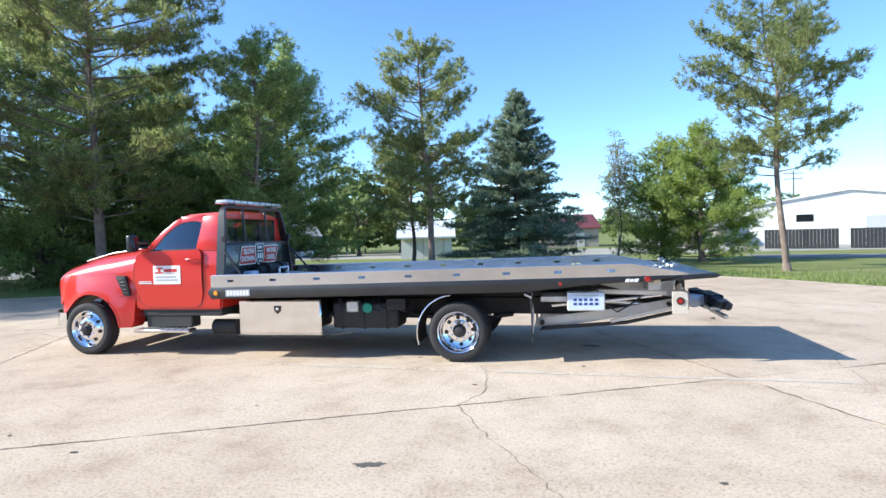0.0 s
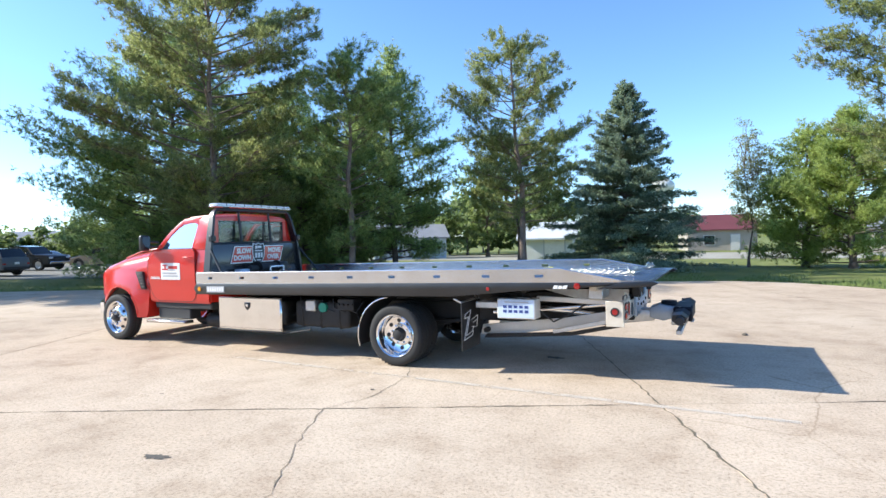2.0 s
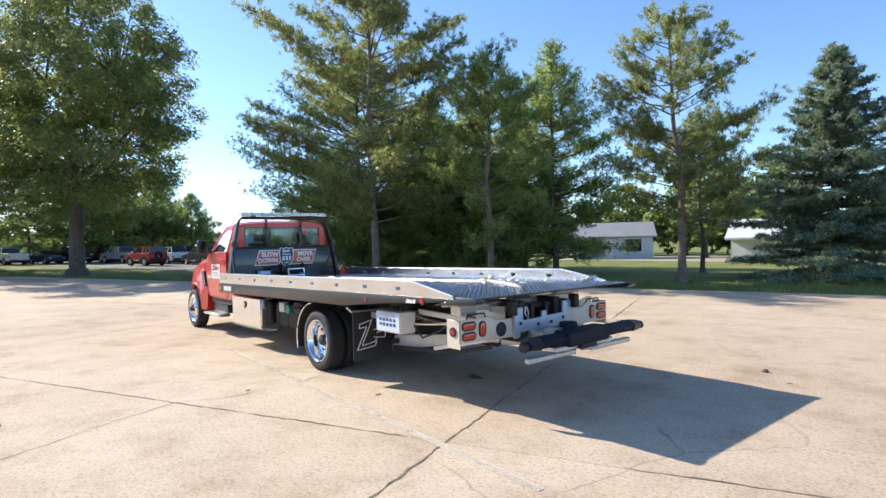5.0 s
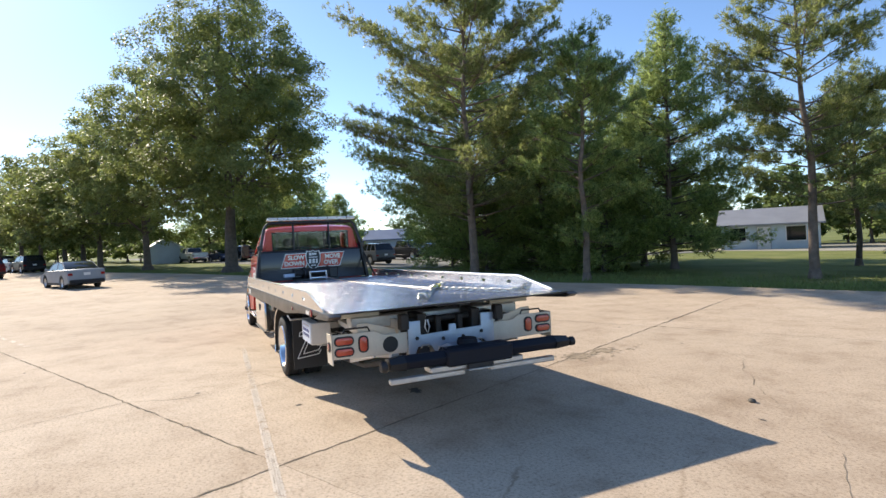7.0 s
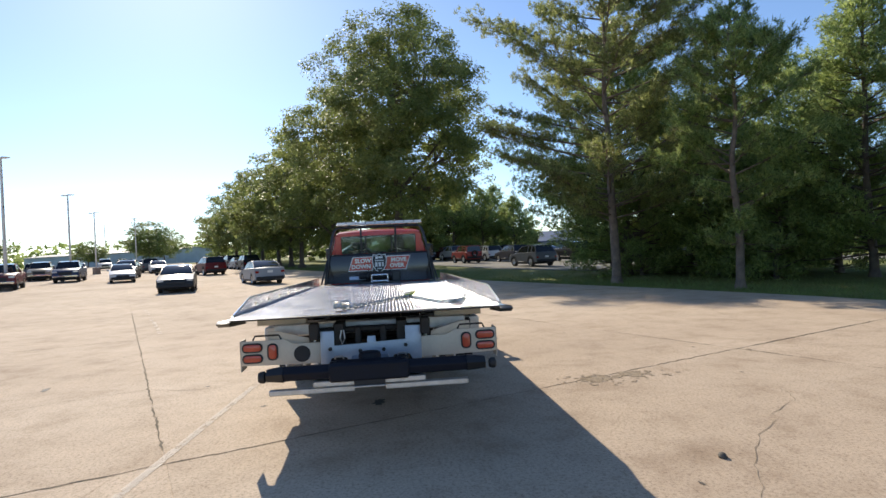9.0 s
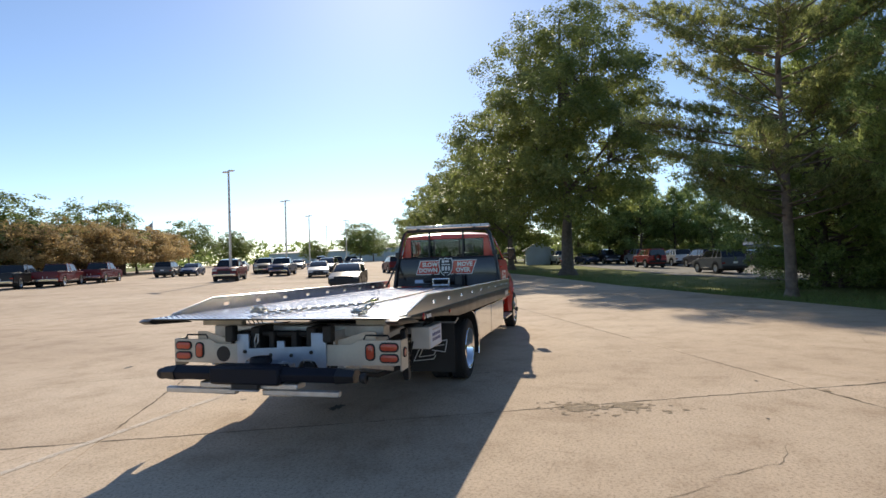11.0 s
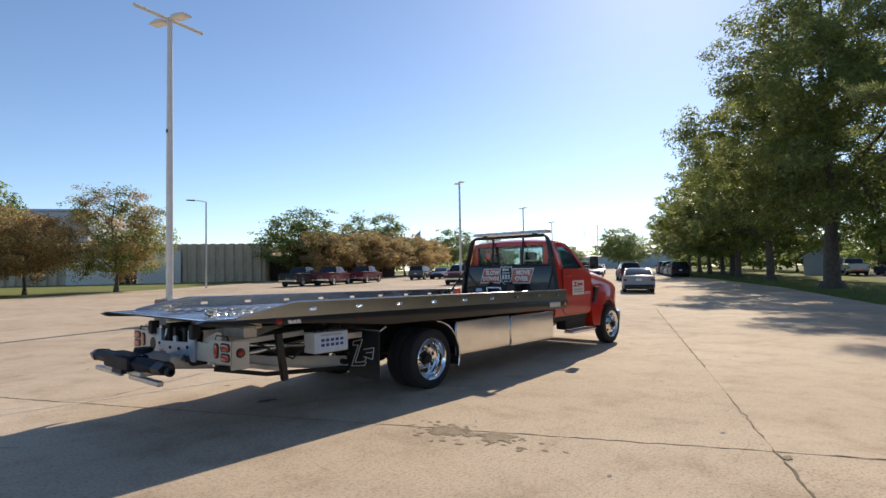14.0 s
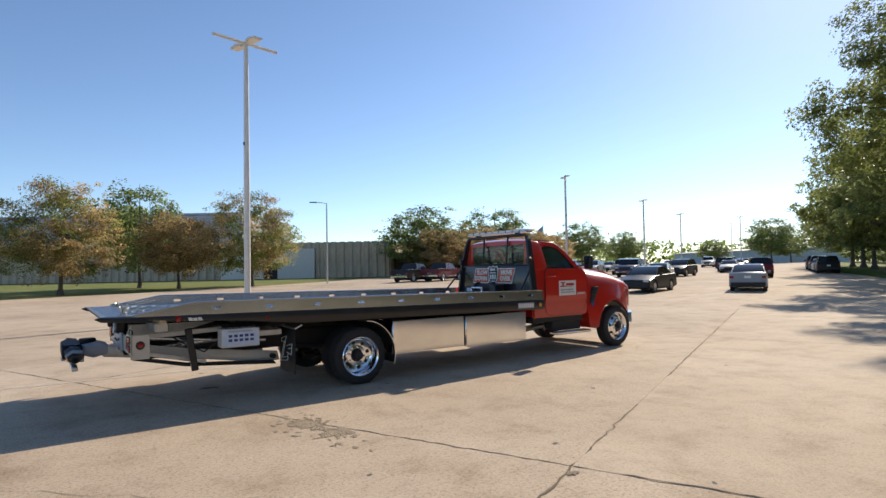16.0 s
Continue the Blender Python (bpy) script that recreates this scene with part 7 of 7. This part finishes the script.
def building(name, label, category, x, y, yaw, w, d, h, rise, wall, roof, openings=(), ridge="x", over=0.35):
    """A gabled building; openings: (face, along, width, sill, height, kind)."""
    t = thing(name, label, category, "", pose(x, y, gz(x, y) - 0.12, 0, 0, yaw))
    t_ = 0.2
    part("wall", box(-w / 2, w / 2, -d / 2, -d / 2 + t_, 0, h), wall, t, smooth=False)
    part("wall", box(-w / 2, w / 2, d / 2 - t_, d / 2, 0, h), wall, t, smooth=False)
    part("wall", box(-w / 2, -w / 2 + t_, -d / 2 + t_, d / 2 - t_, 0, h), wall, t, smooth=False)
    part("wall", box(w / 2 - t_, w / 2, -d / 2 + t_, d / 2 - t_, 0, h), wall, t, smooth=False)
    if ridge == "x":
        for s in (-1, 1):
            part("gable", prism([(-d / 2, h), (d / 2, h), (0, h + rise)], "x", s * w / 2, s * (w / 2 - t_)), wall, t, smooth=False)
            part("roof", prism([(s * (d / 2 + over), h - rise * over / (d / 2)), (0, h + rise), (0, h + rise + 0.14), (s * (d / 2 + over), h - rise * over / (d / 2) + 0.14)], "x", -w / 2 - over, w / 2 + over), roof, t, smooth=False)
    else:
        for s in (-1, 1):
            part("gable", prism([(-w / 2, h), (w / 2, h), (0, h + rise)], "y", s * d / 2, s * (d / 2 - t_)), wall, t, smooth=False)
            part("roof", prism([(s * (w / 2 + over), h - rise * over / (w / 2)), (0, h + rise), (0, h + rise + 0.14), (s * (w / 2 + over), h - rise * over / (w / 2) + 0.14)], "y", -d / 2 - over, d / 2 + over), roof, t, smooth=False)
    for face, a, ww, sill, hh, kind in openings:
        o = new("window" if kind == "window" else "door")
        o.parent = t
        rot = {"s": 0, "e": 90, "n": 180, "w": 270}[face]
        off = {"s": d / 2, "n": d / 2, "e": w / 2, "w": w / 2}[face]
        o.matrix_basis = pose(0, 0, 0, 0, 0, rot) @ Matrix.Translation((a, -off, sill))
        part("frame", box(-ww / 2 - 0.08, ww / 2 + 0.08, -0.05, 0.05, -0.08, hh + 0.08), DECAL_WHITE if kind == "window" else PANEL_BLUE, o, smooth=False)
        part("pane" if kind == "window" else "leaf", box(-ww / 2, ww / 2, -0.07, 0.0, 0, hh), DARK_GLASS if kind == "window" else (WHITE_STEEL if kind == "door" else PANEL_BLUE), o, smooth=False)
    return t


building("shed", "small white metal shed with sliding doors", "shed", -9.6, 40.0, 12, 4.2, 4.2, 1.95, 1.15, WHITE_SIDING, ROOF_WHITE, (("s", 0.6, 1.6, 0, 1.75, "door"), ("e", 0, 1.7, 0, 1.75, "door")))
building("house", "low pale house with grey shingle roof", "house", -27.2, 46.6, 35, 7.5, 6.5, 2.3, 1.3, PALE_SIDING, ROOF_GREY, (("s", -2.4, 1.2, 0.9, 1.1, "window"), ("s", -0.4, 1.0, 0, 2.05, "door"), ("s", 2.0, 1.4, 0.8, 1.2, "window")))
building("warehouse", "big white metal warehouse behind a dark fence", "warehouse", 36, 70, -20, 30, 26, 3.6, 2.2, WHITE_SIDING, ROOF_WHITE, (("s", -4, 1.6, 2.6, 0.8, "window"), ("s", 3, 3.2, 0, 3.0, "leaf"), ("s", 8, 3.2, 0, 3.0, "leaf")), "y")
building("house", "house with dark red metal roof", "house", 2.6, 76, 12, 8, 8, 2.7, 1.8, TAN_SIDING, ROOF_RED, (("s", -1.5, 1.2, 0.8, 1.1, "window"), ("s", 1.5, 1.0, 0, 2.0, "door")))
building("shed", "blue-grey gabled shed beyond the trees", "shed", -74.5, -4.6, -82, 3.4, 5.0, 2.1, 1.0, BLUE_SIDING, ROOF_WHITE, (("s", 0.8, 1.0, 0, 2.0, "door"),), "y")
building("house", "low house with slate-blue roof beyond the cars", "house", -74.0, 25.6, 68, 5.6, 6.0, 2.2, 1.3, BLUE_SIDING, ROOF_SLATE, (("s", -1.2, 1.2, 0.8, 1.0, "window"),))
building("workshop", "long grey-roofed workshop beyond the parking lot", "workshop", -78, 44, 62, 18, 12, 2.6, 1.5, BLUE_SIDING, ROOF_GREY, (("s", -5, 2.6, 0, 2.4, "leaf"), ("s", 3, 2.6, 0, 2.4, "leaf")))
building("house", "white house with pale roof among the trees", "house", 15.5, 62, -8, 9, 7, 2.4, 1.5, TAN_SIDING, ROOF_GREY, (("s", -2, 1.2, 0.8, 1.1, "window"), ("s", 2, 1.2, 0.8, 1.1, "window")))

# dark slatted fence before the warehouse
fence = thing("fence", "dark slatted chain fence along the warehouse yard", "fence", "", pose(19.0, 44.6, gz(19, 44.6) - 0.1, 0, 0, -23))
slat = finish("slat", box(0, 0.24, -0.01, 0.01, 0.1, 1.7), BLACK_MATT)
post = finish("post", tube([(0, 0.03, 0), (0, 0.03, 1.85)], 0.03, seg=6), GALV)
for k in range(90):
    if k % 12 == 0:
        again("post", post, fence, Matrix.Translation((0.25 * k, 0, 0)))
    if k % 24 < 21:
        again("slat", slat, fence, Matrix.Translation((0.25 * k, 0, 0)))


# long precast building with deep ribs
def precast(x0, y0, x1, y1, h):
    ln = math.hypot(x1 - x0, y1 - y0)
    yaw = math.degrees(math.atan2(y1 - y0, x1 - x0))
    t = thing("factory_building", "long low building of brown ribbed precast concrete panels", "building", "", pose(x0, y0, gz(x0, y0) - 0.5, 0, 0, yaw))
    part("wall", box(0, ln, 0.25, 0.6, 0, h), PRECAST, t, smooth=False)
    part("wall", box(0, 0.35, 0.6, 40, 0, h), PRECAST, t, smooth=False)
    part("wall", box(ln - 0.35, ln, 0.6, 40, 0, h), PRECAST, t, smooth=False)
    part("roof", box(0.1, ln - 0.1, 0.5, 40, h - 0.5, h - 0.3), ROOF_GREY, t, smooth=False)
    rib = finish("rib", prism([(0, 0.25), (0.18, 0.0), (0.62, 0.0), (0.8, 0.25)], "z", 0, h + 0.06), PRECAST)
    for k in range(int(ln / 1.22)):
        again("rib", rib, t, Matrix.Translation((0.2 + 1.22 * k, 0, 0)))
    side_rib = finish("rib", prism([(-0.26, 0.0), (0.0, 0.18), (0.0, 0.62), (-0.26, 0.8)], "z", 0, h + 0.06), PRECAST)
    for k in range(40):
        again("rib", side_rib, t, Matrix.Translation((ln + 0.25, 0.6 + 0.98 * k, 0)))
    part("white_wall", box(ln - 25, ln - 11, -0.35, -0.02, 0, h - 0.9), WHITE_STEEL, t, "plain white wall section", smooth=False)
    part("door", box(ln - 18.6, ln - 16.5, -0.41, -0.34, 0, 2.9), DARK_STEEL, t, smooth=False)
    return t


precast(30, -117, -38.1, -65.1, 5.9)
upper = thing("factory_hall", "tall blue-grey metal hall rising behind the ribbed wall", "building", "", pose(10, -128, gz(10, -128) - 0.5, 0, 0, 143))
part("wall", box(-2, 46, 0, 30, 0, 12.2, 0.1), PANEL_BLUE, upper, smooth=False)
part("parapet", box(-2.1, 46.1, -0.1, 30.1, 12.2, 12.6, 0.05), PANEL_BLUE, upper, smooth=False)
office = thing("office_building", "low dark brown brick office with flat roof", "building", "", pose(-38.0, -70.0, gz(-38, -70) - 0.3, 0, 0, 148))
part("wall", box(0, 22, 0, 12, 0, 3.1, 0.05), BROWN_BRICK, office, smooth=False)
part("roof_edge", box(-0.4, 22.4, -0.4, 12.4, 3.1, 3.75, 0.05), TAN_SIDING, office, smooth=False)
for k in range(5):
    part("window", box(2 + 4 * k, 4.6 + 4 * k, 11.98, 12.05, 0.9, 2.3), DARK_GLASS, office, smooth=False)

hall = building("warehouse", "long low grey warehouse at the end of the lot", "warehouse", -190, -90, 62, 70, 14, 4.0, 0.8, BLUE_SIDING, ROOF_GREY)

# water tower, power pole, flag
wt = thing("water_tower", "pale spheroid water tower on tall legs", "water tower", "", pose(-15.5, 203, -0.6) @ Matrix.Diagonal((0.92, 0.92, 0.92, 1)))
part("tank", loft([[(r * math.cos(a), r * math.sin(a), z) for a in [k * math.pi / 10 for k in range(20)]] for r, z in ((0.6, 17.2), (2.6, 17.6), (3.9, 18.8), (4.2, 20.2), (3.6, 21.6), (2.0, 22.6), (0.4, 22.9))]), WHITE_STEEL, wt)
for k in range(5):
    a = k * 1.257
    part("leg", tube([(3.2 * math.cos(a), 3.2 * math.sin(a), 0), (2.7 * math.cos(a), 2.7 * math.sin(a), 18.2)], 0.22, seg=8), WHITE_STEEL, wt)
part("riser", tube([(0, 0, 0), (0, 0, 17.5)], 0.5, seg=10), WHITE_STEEL, wt)
pp = thing("power_pole", "wooden power pole with two cross arms", "power pole", "", pose(35.8, 83.5, gz(35, 83) - 0.1))
part("pole", tube([(0, 0, 0), (0, 0, 10.2)], 0.16, r_end=0.1), BARK, pp)
for z in (8.9, 9.7):
    part("cross_arm", box(-1.3, 1.3, -0.06, 0.06, z, z + 0.13), BARK, pp)
    for x in (-1.15, -0.5, 0.5, 1.15):
        part("insulator", tube([(x, 0, z + 0.13), (x, 0, z + 0.32)], 0.05, seg=8), WHITE_STEEL, pp)
fp = thing("flag_pole", "tall flag pole with a drooping flag", "flag pole", "", pose(-73.8, -69, gz(-73.8, -69)))
part("pole", tube([(0, 0, 0), (0, 0, 8.6)], 0.07, r_end=0.04), WHITE_STEEL, fp)
part("flag", loft([[(0.05 + 0.32 * i, 0.18 * math.sin(1.3 * i), 8.5 - 0.28 * i), (0.05 + 0.32 * i, 0.18 * math.sin(1.3 * i) + 0.015, 8.5 - 0.28 * i), (0.05 + 0.32 * i, 0.18 * math.sin(1.3 * i + 0.5) + 0.015, 7.2 - 0.34 * i), (0.05 + 0.32 * i, 0.18 * math.sin(1.3 * i + 0.5), 7.2 - 0.34 * i)] for i in range(6)]), DECAL_GREY, fp)

# far woodland along the horizon
def woods():
    rng = np.random.default_rng(77)
    P = []
    for k in range(560):
        a = rng.uniform(0, 2 * math.pi)
        d = rng.uniform(260, 420)
        x, y = d * math.cos(a), d * math.sin(a)
        h = rng.uniform(7, 14)
        m = 80
        q = unit(rng.normal(0, 1, (m, 3))) * rng.uniform(0.6, 1, (m, 1))
        P.append(np.array([x, y, gz(x, y) + h * 0.40]) + q * np.array([h * 0.75, h * 0.75, h * 0.45]))
    P = np.concatenate(P)
    return leaves(rng, P, 1.8)


tagged(new("far_woods", fast_mesh("far_woods", woods().reshape(-1, 3), 4, GREEN_LEAF)), "distant line of trees along the horizon", "woods", kind="stuff")
tagged(new("grass_blades", fast_mesh("grass_blades", turf().reshape(-1, 3), 3, BLADE)), "ragged grass along the lawn edge", "grass", kind="stuff")

# ---- raised lugs of the tread plate ----
def tread():
    rng = np.random.default_rng(4)
    gx, gy = np.meshgrid(np.arange(-2.95, 3.24, 0.034), np.arange(-1.23, 1.24, 0.034), indexing="ij")
    odd = (np.add.outer(np.arange(gx.shape[0]), np.arange(gx.shape[1])) % 2).ravel()
    z = np.where(gx > 2.55, 0.0195 - (gx - 2.55) * 0.0105, 0.0195).ravel()
    c = np.stack([gx.ravel(), gy.ravel(), z], 1)
    a = np.where(odd > 0, radians(45), radians(-45)) + rng.normal(0, 0.05, len(c))
    u = np.stack([np.cos(a), np.sin(a), a * 0], 1) * 0.016
    v = np.stack([-np.sin(a), np.cos(a), a * 0], 1) * 0.0065
    top = c + np.array([0, 0, 0.004])
    return np.stack([c - u, c - v, top, c - v, c + u, top, c + u, c + v, top, c + v, c - u, top], 1)


lugs = tagged(new("tread_pattern", fast_mesh("tread_pattern", tread().reshape(-1, 3), 3, DECK_PLATE)), "raised diamond lugs of the deck plate")
lugs.parent = bed

# ---- chain on the deck ----
LINK = finish("link", tube([(0.026 * math.cos(a) + (0.016 if math.cos(a) > 0 else -0.016), 0.017 * math.sin(a), 0) for a in [2 * math.pi * k / 10 for k in range(11)]], 0.0075, seg=5), CHAIN_STEEL, True)


YELLOW_RING = plain("yellow_green_ring_paint", (0.50, 0.48, 0.06), 0.4, 0.0, 0.15, 20)


def chain(points, label):
    t = thing("chain", label, "chain", "", None)
    tot = 0
    pts = [Vector(p) for p in points]
    flip = 0
    for a, b in zip(pts, pts[1:]):
        d = b - a
        n = max(1, int(d.length / 0.062))
        rot = d.to_track_quat("X", "Z").to_matrix().to_4x4()
        for i in range(n):
            p = a + d * ((i + 0.5) / n)
            again("link", LINK, t, Matrix.Translation(p) @ rot @ Matrix.Rotation(radians(90 * (flip % 2) + 20), 4, "X"))
            flip += 1
    return t


def dz(x, h=0.02):
    return deck_z(x) + h


chain([(1.70, 0.42, dz(1.70)), (2.1, 0.20, dz(2.1)), (2.55, -0.02, dz(2.55)), (2.95, -0.22, dz(2.95))], "bright zinc tow chain lying across the tail of the deck")
chain([(1.70, 0.44, dz(1.70)), (2.2, 0.56, dz(2.2)), (2.7, 0.70, dz(2.7)), (3.0, 0.82, dz(3.0))], "bright zinc tow chain lying across the tail of the deck")
rc = random.Random(3)
for cx, cy in ((2.97, -0.26), (3.02, 0.84), (1.68, 0.43)):
    p = [(cx, cy, dz(cx))]
    for k in range(9):
        p.append((cx + rc.uniform(-0.09, 0.09), cy + rc.uniform(-0.09, 0.09), dz(cx, 0.02 + 0.007 * k)))
    chain(p, "heap of bright zinc tow chain on the deck")
rg = thing("lifting_ring", "yellow-green ring joining the tow chains", "ring")
part("ring", tube([(1.69 + 0.06 * math.cos(a), 0.43 + 0.05 * math.sin(a), dz(1.69, 0.045) + 0.012 * math.sin(a)) for a in [2 * math.pi * k / 14 for k in range(15)]], 0.014, seg=7), YELLOW_RING, rg)
cable = thing("winch_cable", "grey steel winch cable lying along the deck", "cable")
part("rope", tube([(-3.08, 0.05, deck_z(-3.08) + 0.10), (-2.2, 0.12, deck_z(-2.2) + 0.03), (-1.5, 0.22, deck_z(-1.5) + 0.012), (0.2, 0.34, deck_z(0.2) + 0.012), (1.68, 0.43, deck_z(1.68) + 0.014)], 0.009, seg=6), CHAIN_STEEL, cable)

# ---- slabs of the lot ----
for i in range(len(S_JOINTS) - 1):
    for j in range(len(N_JOINTS) - 1):
        s0, s1, n0, n1 = S_JOINTS[i], S_JOINTS[i + 1], N_JOINTS[j], N_JOINTS[j + 1]
        if all(inside(sn(s, n), YARD) for s in (s0, s1) for n in (n0, n1)):
            part("slab", slab(s0, s1, n0, n1), SMOOTH_CONCRETE if n0 > 4 else CONCRETE, pavement, smooth=False)
